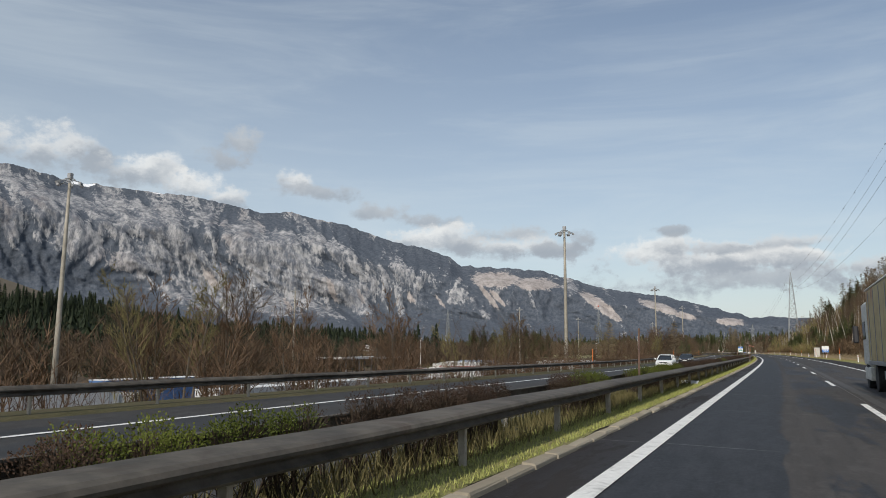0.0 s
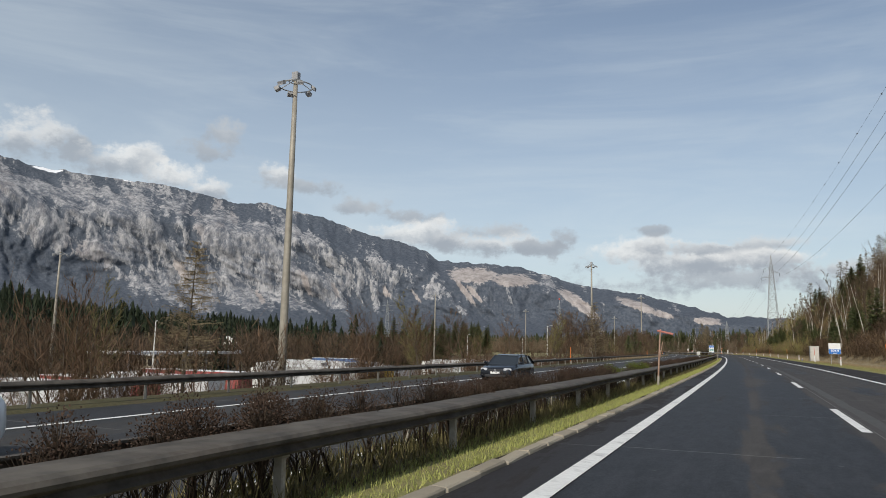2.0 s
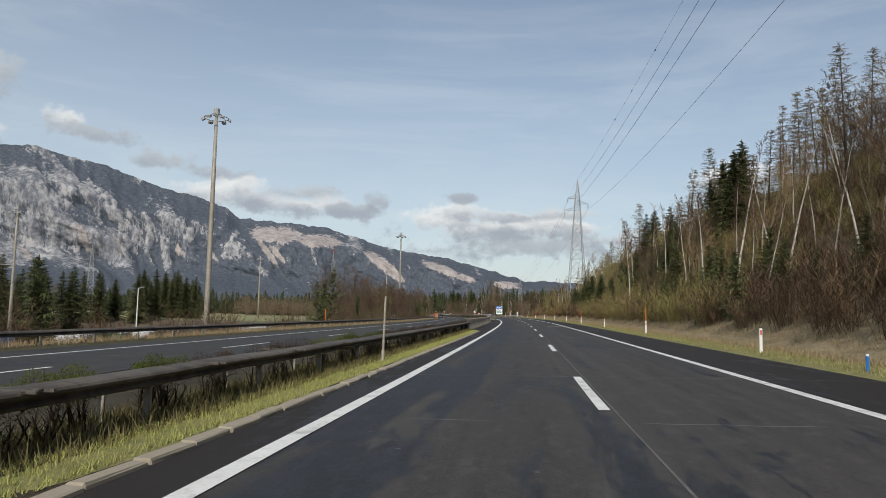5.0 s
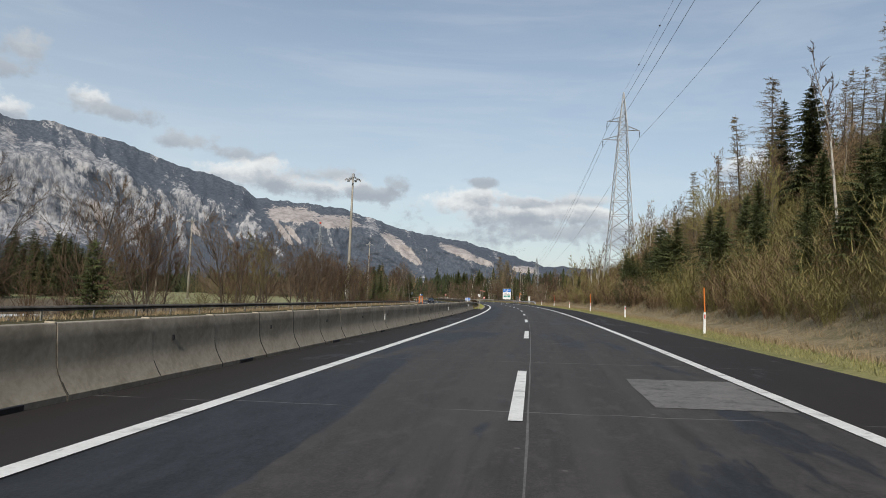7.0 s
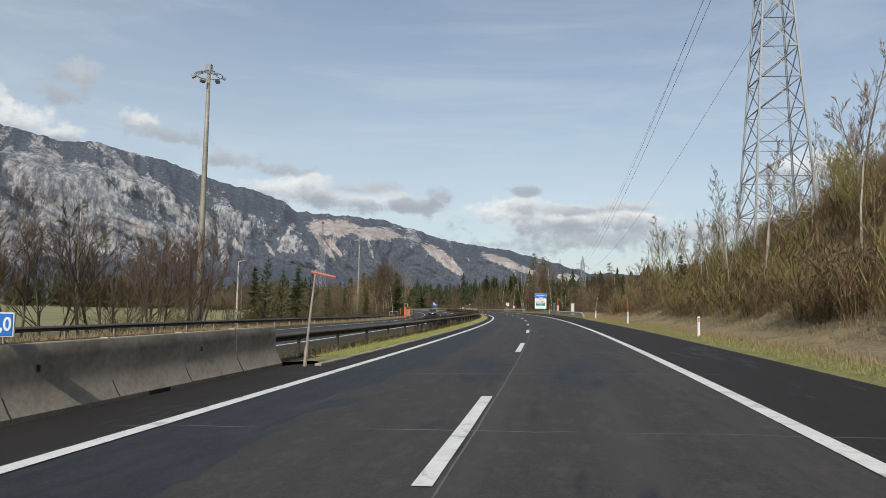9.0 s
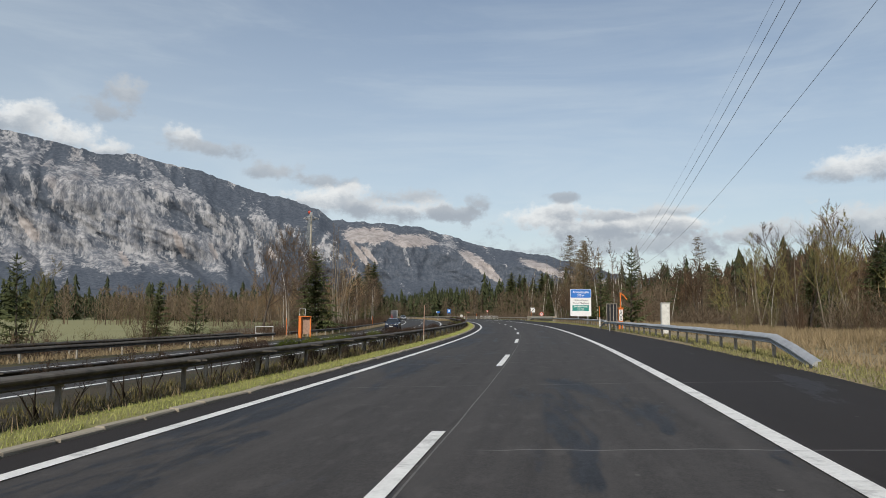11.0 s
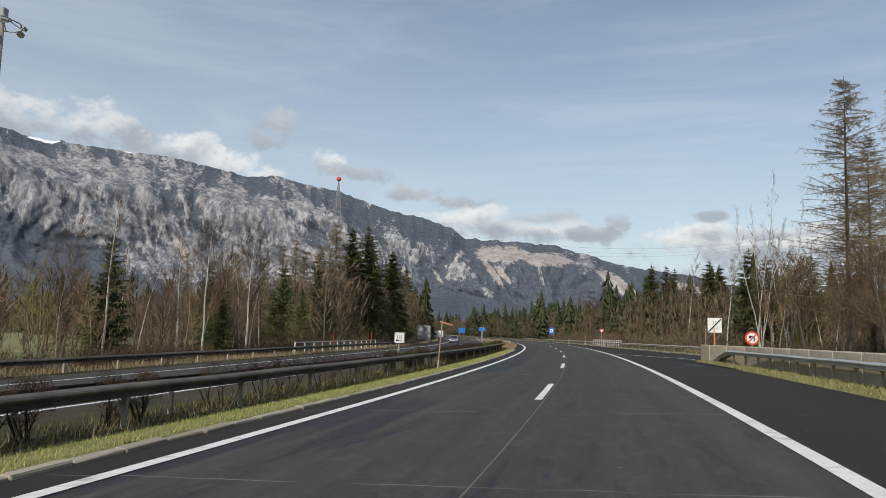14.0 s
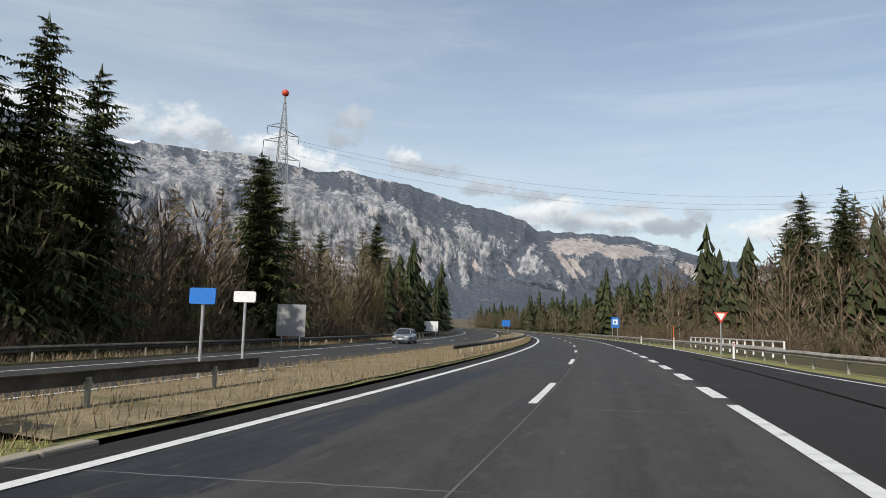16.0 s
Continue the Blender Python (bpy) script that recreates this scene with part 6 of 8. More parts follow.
KINDS = {
    "birch_a": ("birch", 15, "slender bare birch with a white trunk", lambda o, r: bare_tree(o, r, 15, BIRCH, TWIG, thick=0.0075, spread=0.20, start=0.38, branches=22, upward=0.6)),
    "birch_b": ("birch", 15, "slender bare birch with a white trunk", lambda o, r: bare_tree(o, r, 15, BIRCH, TWIG_RED, thick=0.007, spread=0.17, start=0.45, branches=20, upward=0.7)),
    "bare_a": ("bare_tree", 10, "leafless broad-crowned brown deciduous tree", lambda o, r: bare_tree(o, r, 10, BARK, TWIG, thick=0.013, spread=0.55, start=0.28, branches=34, upward=0.18, twigs=9, fat=1.35)),
    "bare_b": ("bare_tree", 10, "leafless brown tree with several stems", lambda o, r: bare_tree(o, r, 10, BARK, TWIG_RED, stems=3, thick=0.009, spread=0.36, branches=34, upward=0.25)),
    "slope_a": ("bare_tree", 10, "leafless light brown tree on the slope", lambda o, r: bare_tree(o, r, 10, ALDER, BRUSH, stems=2, thick=0.009, spread=0.34, branches=32)),
    "slope_b": ("bare_tree", 10, "bare tree on the slope with olive buds", lambda o, r: bare_tree(o, r, 10, ALDER, BRUSH_OLIVE, stems=3, thick=0.008, spread=0.34, branches=34, buds=1)),
    "bare_c": ("bare_tree", 10, "bare tree with the first olive buds", lambda o, r: bare_tree(o, r, 10, BARK, TWIG_OLIVE, stems=2, thick=0.009, spread=0.34, branches=30, buds=1)),
    "alder": ("bare_tree", 14, "slender bare tree with a pale grey-brown trunk", lambda o, r: bare_tree(o, r, 14, ALDER, TWIG, thick=0.0075, spread=0.15, start=0.42, branches=18, upward=0.9, fat=1.5, twigs=4)),
    "bare_e": ("bare_tree", 14, "tall leafless tree with ascending branches", lambda o, r: bare_tree(o, r, 14, ALDER, TWIG, thick=0.010, spread=0.38, start=0.32, branches=36, upward=0.55, fat=1.4, twigs=8)),
    "poplar": ("bare_tree", 22, "tall bare tree with upright branches", lambda o, r: bare_tree(o, r, 22, BIRCH, TWIG, stems=5, thick=0.0034, spread=0.14, start=0.2, branches=56, upward=0.9, splay=0.09, fat=0.9)),
    "larch_a": ("larch", 18, "tall bare larch with thin level branches", lambda o, r: larch(o, r, 18, 0.23, 42)),
    "larch_d": ("larch", 18, "tall spreading larch with dense drooping grey-brown twigs", lambda o, r: larch(o, r, 18, 0.25, 88, 4, 30, 0.011)),
    "birch_c": ("birch", 16, "broad spreading bare birch with fine hanging twigs", lambda o, r: bare_tree(o, r, 16, BIRCH, TWIG, thick=0.009, spread=0.50, start=0.3, branches=40, upward=0.45, twigs=9, fat=1.5)),
    "larch_c": ("larch", 18, "tall bare larch with drooping brown twigs", lambda o, r: larch(o, r, 18, 0.17, 38)),
    "larch_b": ("larch", 12, "yellow-brown larch beside the road", lambda o, r: larch(o, r, 12, 0.26, 34)),
    "spruce_a": ("spruce", 14, "dark green spruce tree with drooping boughs", lambda o, r: conifer(o, r, 14, NEEDLE, BARK, 0.29, 0.4, 0.38, 0.05, 9, 8, 0.5)),
    "spruce_b": ("spruce", 14, "narrow dark green spruce with ragged boughs", lambda o, r: conifer(o, r, 14, NEEDLE, BARK, 0.25, 0.42, 0.42, 0.07, 8, 8, 0.55)),
    "spruce_d": ("spruce", 14, "broad green spruce with uneven boughs", lambda o, r: conifer(o, r, 14, NEEDLE_LIGHT, BARK, 0.28, 0.3, 0.5, 0.04, 8, 8, 0.6)),
    "spruce_c": ("spruce", 6, "young bushy green spruce tree", lambda o, r: conifer(o, r, 6, NEEDLE_LIGHT, BARK, 0.28, 0.2, 0.30, 0.03, 7, 7, 0.45)),
    "pine": ("pine", 9, "open-crowned blue-green pine tree", lambda o, r: conifer(o, r, 9, NEEDLE_LIGHT, BARK, 0.27, -0.15, 0.62, 0.12, 6, 6, 0.45)),
    "bush_a": ("shrub", 3, "leafless brown many-stemmed shrub", lambda o, r: bush(o, r, 3, TWIG)),
    "bush_b": ("shrub", 3, "leafless reddish many-stemmed shrub", lambda o, r: bush(o, r, 3, TWIG_RED, stems=16)),
    "bush_c": ("shrub", 3, "olive shrub with first buds", lambda o, r: bush(o, r, 3, TWIG_OLIVE, LEAF, 13, 1, 0.05)),
    "beech": ("beech", 6, "young beech with withered copper leaves", lambda o, r: bush(o, r, 6, TWIG, BEECH, 12, 5, 0.11)),
    "hedge_green": ("hedge_shrub", 1.0, "low evergreen hedge shrub between the rails", lambda o, r: hedge(o, r, HEDGE_TWIG, LEAF, 300, 0.019)),
    "hedge_brown": ("hedge_shrub", 1.0, "low brown hedge shrub between the rails", lambda o, r: hedge(o, r, HEDGE_TWIG, LEAF_DULL, 290, 0.018)),
    "hedge_thin": ("hedge_shrub", 1.0, "sparse low brown shrub behind the guard rail", lambda o, r: hedge(o, r, HEDGE_TWIG, LEAF_DULL, 130, 0.018, 7, 4, 7)),
    "hedge_bare": ("hedge_shrub", 1.0, "low bare hedge shrub between the rails", lambda o, r: hedge(o, r, HEDGE_TWIG, LEAF_DULL, 90, 0.02, 14, 6)),
}
PROTO = {}


def plant(kind, s, d, h, lean=0.0, group="", on_road=False, sink=0.0, label="", squash=1.0, along=False):
    name, nominal, text, make = KINDS[kind]
    p = road(s, d, -sink) if on_road else land(s, d, -sink)
    if d < -18 and s < 440 and not on_road:
        h = h * 0.75 + max(0.0, float(level(s, 0)) - p.z) * 0.85
    k = h / nominal
    m = pose(*p, lean * RND.uniform(-1, 1), lean * RND.uniform(-1, 1), heading(s) + RND.choice((0, 180)) if along else RND.uniform(0, 360)) @ Matrix.Diagonal((k * squash, k * squash, k, 1))
    if kind not in PROTO:
        root = new(name)
        make(root, random.Random(len(PROTO) * 31 + 5))
        root.matrix_world = m
        tagged(root, label or text, name.replace("_", " "), group or name + " group")
        PROTO[kind] = root
        return root
    src = PROTO[kind]
    keep = src.scale.copy()
    src.scale = (1, 1, 1)
    ob = copy_thing(src, m)
    src.scale = keep
    if label:
        ob["label"] = label
    return ob


# hedge between the rails
s = -14.0
while s < 250:
    green = 2 < s < 4.8 or 14.6 < s < 17.6 or 21.4 < s < 33 or 57 < s < 61.5 or 97 < s < 106 or (174 < s < 214 and math.sin(s * 0.4) > -0.2)
    gap = (10 < s < 13) or (17.6 < s < 21.4) or (99 < s < 102.5) or (176 < s < 184)
    if not gap:
        kind = "hedge_green" if green else ("hedge_brown" if math.sin(s * 0.9) > -0.2 else ("hedge_bare" if math.sin(s * 2.3) > 0 else "hedge_thin"))
        plant(kind, s, -2.22 - 0.22 * float(smooth(s, 100, 160)) + RND.uniform(-0.06, 0.06), RND.uniform(0.80, 0.92) * (0.9 if s > 150 else (0.95 if s < 60 else 1)), 2, "hedge between the carriageways", True, along=True)
    s += RND.uniform(0.95, 1.3) if s < 142 else RND.uniform(1.3, 2.1)
s = 378.0
while s < 604:
    if 469 < s < 480:
        s += 1.0
        continue
    kind = "hedge_green" if (430 < s < 440) or (487 < s < 490) or (579 < s < 596) or math.sin(s * 0.23) > 0.95 else ("hedge_brown" if (math.sin(s * 0.31) > 0.35 or s > 560) else "hedge_thin")
    plant(kind, s, -2.72 + RND.uniform(-0.08, 0.08), RND.uniform(0.82, 0.98), 2, "hedge between the carriageways", True, squash=1.1, along=True)
    s += RND.uniform(1.6, 3.4) if s < 560 else RND.uniform(0.9, 1.3)

# spruce groups behind the lorry park
for k in range(46):
    s = RND.uniform(325, 365) if k < 14 else (RND.uniform(398, 420) if k < 22 else RND.uniform(430, 492))
    plant(RND.choice(["spruce_a", "spruce_b", "spruce_b"]), s, RND.uniform(-125, -104), RND.uniform(13, 18), 1)
# left side, bank above the lorry park
def outside(s):
    return float(outer(s))


for k in range(60):
    s = RND.uniform(18, 178)
    if 105 < s < 160 and RND.random() < 0.6:
        continue
    kind = RND.choice(["bare_a", "bare_b", "bare_b", "bush_b", "bush_a", "bare_c"])
    h = RND.uniform(5.0, 8.5) if "bare" in kind else RND.uniform(3.0, 5.0)
    plant(kind, s, outside(s) - RND.uniform(7, 16), h, 5)
for s, d, kind, h in ((194, -20, "larch_b", 12.5), (203, -22.5, "bare_a", 10), (205.5, -24, "bare_a", 11), (208, -22.3, "bare_b", 8), (211, -23.5, "bare_a", 8), (199, -23, "bare_b", 10), (202, -26, "bare_a", 11), (197, -26, "bare_b", 11), (216, -23, "bush_b", 5), (206, -21.5, "bush_a", 4), (286, -24, "pine", 10.5), (289, -26, "spruce_c", 8), (283, -25, "pine", 8), (376.5, -23.5, "bare_a", 10), (380, -25, "bare_a", 9), (386, -24, "bare_a", 8.5), (390, -25, "bare_a", 8.5), (368, -25, "bare_a", 12), (365, -27, "bare_b", 11), (371, -27, "bare_a", 11), (128.3, -22.5, "bare_c", 6), (130.5, -23.5, "bare_c", 5.5), (175.5, -22, "bare_c", 7.5), (173, -23.5, "bare_c", 7.5), (178, -23, "bare_b", 7), (96, -18.6, "larch_b", 7.5), (422.3, -24, "spruce_d", 9), (419, -25, "pine", 8), (137, -26, "bare_c", 9.5), (188, -25, "bare_b", 10), (200, -27, "bare_a", 11),  (176, -24, "bare_c", 9), 
                      (224, -24.5, "spruce_c", 6),  (297, -28, "bare_a", 12), (304, -24, "spruce_c", 6),
                      (310, -29, "bare_a", 13), (316, -26, "bare_b", 12), (322, -30, "bare_a", 12), (330, -25, "bare_b", 10), (341, -27, "bare_a", 11.5), (348, -24, "bare_a", 9), (353, -29, "bare_a", 12), (360, -26, "bare_a", 11),
                      (369, -24.5, "bare_b", 10), (378, -29, "bare_c", 11), (385, -27, "bare_b", 10), (394, -24, "bare_b", 12), (399, -31, "bare_b", 12), (410, -24, "pine", 9), (416, -27, "spruce_c", 8), (425, -23, "pine", 8), (430, -28, "bare_c", 8),
                      (438, -24, "spruce_c", 5.5), (446, -23, "pine", 6), (452, -27, "bare_c", 7), (459, -22, "spruce_c", 5), (463, -25, "bush_c", 4), (470, -24, "pine", 6)):
    plant(kind, s, d, h, 3)
for k in range(16):
    s = RND.uniform(300, 405)
    plant(RND.choice(["bare_a", "bare_a", "bare_e", "bare_a", "bare_c"]), s, RND.uniform(-38, -24), RND.uniform(8.5, 12), 4)
for k in range(36):
    s = RND.uniform(286, 480)
    plant(RND.choice(["bush_a", "bush_b", "bush_c", "bush_b"]), s, outside(s) - RND.uniform(5.5, 13), RND.uniform(2.2, 4.2), 6)
# wood beyond the opposite carriageway
plant("spruce_d", 496.5, -20.2, 10.4, squash=1.25)
for s, d, h in ((514, -20.5, 15.5), (516.5, -21.5, 14.5), (518.5, -22, 16.5), (521, -20.8, 13), (526, -23, 14), (531, -21, 12), (505, -22, 11), (509, -24, 12.5), (535, -24, 13)):
    plant("alder", s, d, h, 2)
for k in range(30):
    s = RND.uniform(484, 592)
    plant(RND.choice(["alder", "bare_e", "birch_b", "slope_a", "bare_a"]), s, outside(s) - RND.uniform(5.5, 22 if s > 540 else 13), RND.uniform(7.5, 13) * (0.62 if s > 545 else 1), 2)
for k in range(14):
    s = RND.uniform(556, 600)
    plant(RND.choice(["slope_a", "slope_b", "birch_b", "larch_c"]), s, outside(s) - RND.uniform(8, 20), RND.uniform(6, 8.5), 2)
for k in range(46):
    s = RND.uniform(478, 640)
    plant(RND.choice(["bush_a", "bush_b", "bush_a", "bush_c"]), s, outside(s) - RND.uniform(5, 14), RND.uniform(2.2, 4.5) * (0.5 if s < 585 else 1), 6)
for s, d, kind, h in ((555, -22, "bare_e", 8), (549.5, -23, "bare_e", 8.5), (570.5, -22, "birch_c", 10), (578.5, -22.2, "birch_c", 11), (566, -27, "birch_a", 12), (574, -26, "birch_b", 11), (577.5, -23.8, "alder", 11), (584, -28, "spruce_d", 9), (592.9, -24.8, "spruce_d", 9.5), (588, -30, "bare_b", 10), (600, -25, "spruce_c", 7), (603, -31, "larch_b", 12), (608, -27.9, "larch_b", 13), (612, -32, "larch_c", 15), (614.4, -25, "larch_b", 17),
                      (618, -29, "spruce_b", 15), (624.8, -25.2, "spruce_a", 18), (628, -23.8, "spruce_b", 18.5), (632.6, -24.2, "spruce_d", 17.5), (657, -24, "spruce_a", 18), (622, -33, "larch_a", 17), (629, -28, "birch_b", 13), (634, -26, "spruce_d", 14), (639, -30, "larch_b", 15), (646, -25.5, "spruce_c", 9), (650, -29, "larch_b", 14), (659, -25, "spruce_d", 18), (664, -31, "larch_c", 17), (670, -26, "bare_a", 11),
                      (676, -28, "spruce_b", 15), (684, -25, "larch_b", 13), (692, -30, "spruce_d", 16), (700, -26, "larch_a", 17), (714, -27, "spruce_a", 20), (722, -31, "larch_c", 18), (735, -32, "spruce_d", 15), (748, -29, "spruce_b", 15)):
    plant(kind, s, d, h, 2)
for k in range(64):
    s = RND.uniform(572, 720)
    plant(RND.choice(["larch_b", "spruce_d", "slope_a", "bare_a", "birch_b", "spruce_c", "slope_b"]), s, outside(s) - RND.uniform(6.5, 20), RND.uniform(5, 11), 3)
for k in range(40):
    s = RND.uniform(596, 760)
    plant(RND.choice(["slope_a", "bare_b", "birch_a", "spruce_d", "larch_a", "larch_c", "larch_b"]), s, outside(s) - RND.uniform(14, 36), RND.uniform(9, 15), 3)

# wooded slope on the right
for k in range(44):
    s = RND.uniform(126, 425)
    plant(RND.choice(["birch_a", "birch_b", "birch_a", "bare_a" if s < 310 else "slope_b"]), s, 15.5 + RND.random() ** 1.3 * 22, RND.uniform(7, 13) * (0.75 if s > 350 else 1), 5)
for k in range(46):
    s = RND.uniform(120, 425)
    plant(RND.choice(["slope_a", "slope_b", "slope_b", "slope_a"] if s > 255 else ["bare_a", "slope_a", "slope_a"]), s, 16 + RND.random() * 26, RND.uniform(5, 9.5) * (0.65 if s > 340 else 1), 8)
for k in range(70):
    s = RND.uniform(128, 415)
    plant(RND.choice(["slope_a", "slope_a", "bare_b", "birch_b", "slope_b"] if s > 255 else ["bare_a", "slope_a", "bare_b", "birch_b"]), s, 20 + RND.random() * 22, RND.uniform(6, 10) * (0.7 if s > 330 else 1), 6)
for k in range(30):
    s = RND.uniform(182, 222) if k < 14 else RND.uniform(262, 345)
    plant(RND.choice(["spruce_d", "spruce_c", "spruce_c", "spruce_b"]), s, 16.5 + RND.random() ** 1.5 * 9, RND.uniform(3.5, 7), 4)
for k in range(64):
    s = RND.uniform(135, 350)
    plant(RND.choice(["larch_a", "larch_c", "larch_a", "bare_a" if s < 290 else "larch_c", "larch_c"]), s, RND.uniform(32, 50), RND.uniform(11, 16) * (0.62 if s > 340 else 1), 3)
for s, d, kind, h in ((306, 28, "spruce_a", 11), (292, 30, "larch_a", 15), (332, 27.5, "larch_a", 16), (335, 29, "spruce_b", 13), (336, 26, "larch_c", 14), (329, 30, "spruce_a", 12), (377, 17, "birch_a", 8.5), (381, 18.5, "birch_b", 8.5), (386, 17.5, "birch_a", 9), (372, 20, "birch_b", 8.5),
                      (366, 22, "birch_a", 10), (360, 19, "birch_b", 9.5), (391, 19, "birch_b", 8), (398, 17, "spruce_c", 4), (396, 20, "birch_a", 8), (400, 22, "birch_b", 8), (404, 20, "birch_a", 7), (389, 24, "birch_b", 8), (361, 25, "slope_a", 8), (366, 26, "bare_a", 8), (371, 25, "birch_b", 9), (376, 26, "birch_b", 8),
                      (355, 26, "larch_a", 10), (349, 28, "slope_a", 10), (383, 25, "slope_a", 10.5), (345, 25, "slope_b", 8.5), (358, 30, "larch_c", 10), (229, 30, "bare_a", 14), (236, 31, "slope_a", 13), (243, 32, "larch_c", 15), (249, 32, "slope_a", 12), (256, 33, "larch_a", 15)):
    plant(kind, s, d, h, 3)
for k in range(30):
    s = RND.uniform(186, 300)
    plant(RND.choice(["birch_a", "birch_b"]), s, RND.uniform(17, 27), RND.uniform(7, 11), 5)
for k in range(26):
    s = RND.uniform(188, 262)
    plant(RND.choice(["spruce_c", "spruce_c", "spruce_d"]), s, RND.uniform(16, 20), RND.uniform(2.2, 5), 4)
for k in range(24):
    s = RND.uniform(278, 332)
    plant(RND.choice(["spruce_d", "spruce_c", "spruce_d"]), s, RND.uniform(16.5, 25), RND.uniform(3.5, 7.5), 5)
for s, d, h in ((293, 35, 13), (298, 34, 12), (284, 31, 12), (303, 36, 11), (291, 30, 10)):
    plant(RND.choice(["spruce_a", "spruce_b"]), s, d, h, 2)
for k in range(12):
    s = RND.uniform(318, 352)
    plant(RND.choice(["spruce_d", "spruce_c", "spruce_c", "pine"]), s, RND.uniform(16, 19.5), RND.uniform(2.8, 5.2), 6)
for k in range(10):
    plant(RND.choice(["spruce_d", "spruce_b"]), RND.uniform(337, 351), RND.uniform(15.9, 18.2), RND.uniform(3.2, 5.4), 3, squash=1.3)
# right side past the slope
plant("pine", 478.5, 14.6, 7.6)
for s, d, kind, h in ((574.5, 23.1, "larch_d", 20), (571, 25.5, "larch_d", 18.5), (568, 24.5, "larch_d", 17.5), (578, 26, "larch_d", 17), (573, 28, "spruce_b", 12), (560, 23.5, "slope_a", 15), (556, 25, "birch_a", 17), (550, 27, "birch_a", 16), (563, 27, "larch_c", 15), (551, 22, "pine", 8), (606.6, 26.3, "poplar", 21), (603, 28, "poplar", 17), (610, 29, "poplar", 18), (613, 25, "birch_a", 12), (598, 27, "bare_b", 11), (594, 24, "slope_a", 9), (663, 36, "spruce_a", 17), (683, 30, "spruce_a", 18), (673, 30, "spruce_b", 17), (678, 33, "spruce_d", 17), (692, 31, "spruce_b", 16), (612, 34, "spruce_b", 12), (619, 34, "spruce_d", 11.5), (607, 40, "bare_b", 13), (542, 26, "birch_a", 12.8), (538, 25.5, "birch_a", 11.3), (547, 28, "bare_a", 9), (544, 23, "pine", 10.5), (569, 21, "bare_b", 7), (575, 20.5, "bare_a", 7.5), (565, 21.5, "bare_a", 8), (559, 21, "bare_b", 7),
                      (712, 53, "spruce_d", 20), (706, 48, "larch_c", 19), (720, 46, "spruce_a", 18), (690, 42, "spruce_b", 15), (698, 38, "birch_a", 16), (676, 34, "birch_b", 15), (668, 40, "spruce_a", 17), (655, 30, "birch_a", 17), (684, 30, "bare_b", 11)):
    plant(kind, s, d, h, 2)
for k in range(74):
    s = RND.uniform(436, 760)
    d = RND.uniform(30, 75) if s < 600 else RND.uniform(22, 60)
    plant(RND.choice(["birch_a", "birch_b", "bare_a", "bare_b", "spruce_d", "larch_c", "larch_a"]), s, d, RND.uniform(8, 14), 3)
for k in range(60):
    plant(RND.choice(["bare_a", "bare_b", "birch_b", "slope_a", "birch_a", "slope_b", "spruce_d"]), RND.uniform(438, 545), RND.uniform(30, 56), RND.uniform(6, 11), 4)
for k in range(44):
    s = RND.uniform(440, 760)
    plant(RND.choice(["bush_a", "bush_b", "bush_c"]), s, RND.uniform(20, 34) if s < 600 else RND.uniform(19, 30), RND.uniform(1.8, 4), 5)


# joined far woods and brush
def scatter(template, places, m, name, label, category):
    """Many turned and scaled copies of a small shape, joined."""
    tv, tf = np.array([tuple(p) for p in template.v], np.float32), np.array(template.f, np.int32)
    n = len(places)
    out_v = np.empty((n, len(tv), 3), np.float32)
    for i, (x, y, z, k, a) in enumerate(places):
        c, s_ = math.cos(a) * k, math.sin(a) * k
        out_v[i, :, 0] = x + tv[:, 0] * c - tv[:, 1] * s_
        out_v[i, :, 1] = y + tv[:, 0] * s_ + tv[:, 1] * c
        out_v[i, :, 2] = z + tv[:, 2] * k * (0.85 + 0.3 * ((i * 37) % 11) / 11)
    f = (tf[None] + (np.arange(n) * len(tv))[:, None, None]).reshape(-1, 3)
    return fast_mesh(name, out_v.reshape(-1, 3), f, m, label, category)


def small_conifer(r, tiers=9, n=7):
    sh = Shape()
    for k in range(tiers):
        t = k / tiers
        z = 0.08 + 0.86 * t
        w = 0.21 * (1 - t) ** 0.8 + 0.014
        for b in range(n):
            a = 2 * math.pi * (b + r.random() * 0.6) / n
            L = w * r.uniform(0.55, 1.3)
            top = Vector((0, 0, z + 0.10))
            sh.tri(top, Vector((math.cos(a - 0.42) * L * 0.85, math.sin(a - 0.42) * L * 0.85, z - 0.03 * r.random())), Vector((math.cos(a + 0.42) * L, math.sin(a + 0.42) * L, z - 0.035 - 0.03 * r.random())))
    sh.limb((0, 0, -0.05), (0, 0, 0.3), 0.015, 0.01, 4)
    return sh


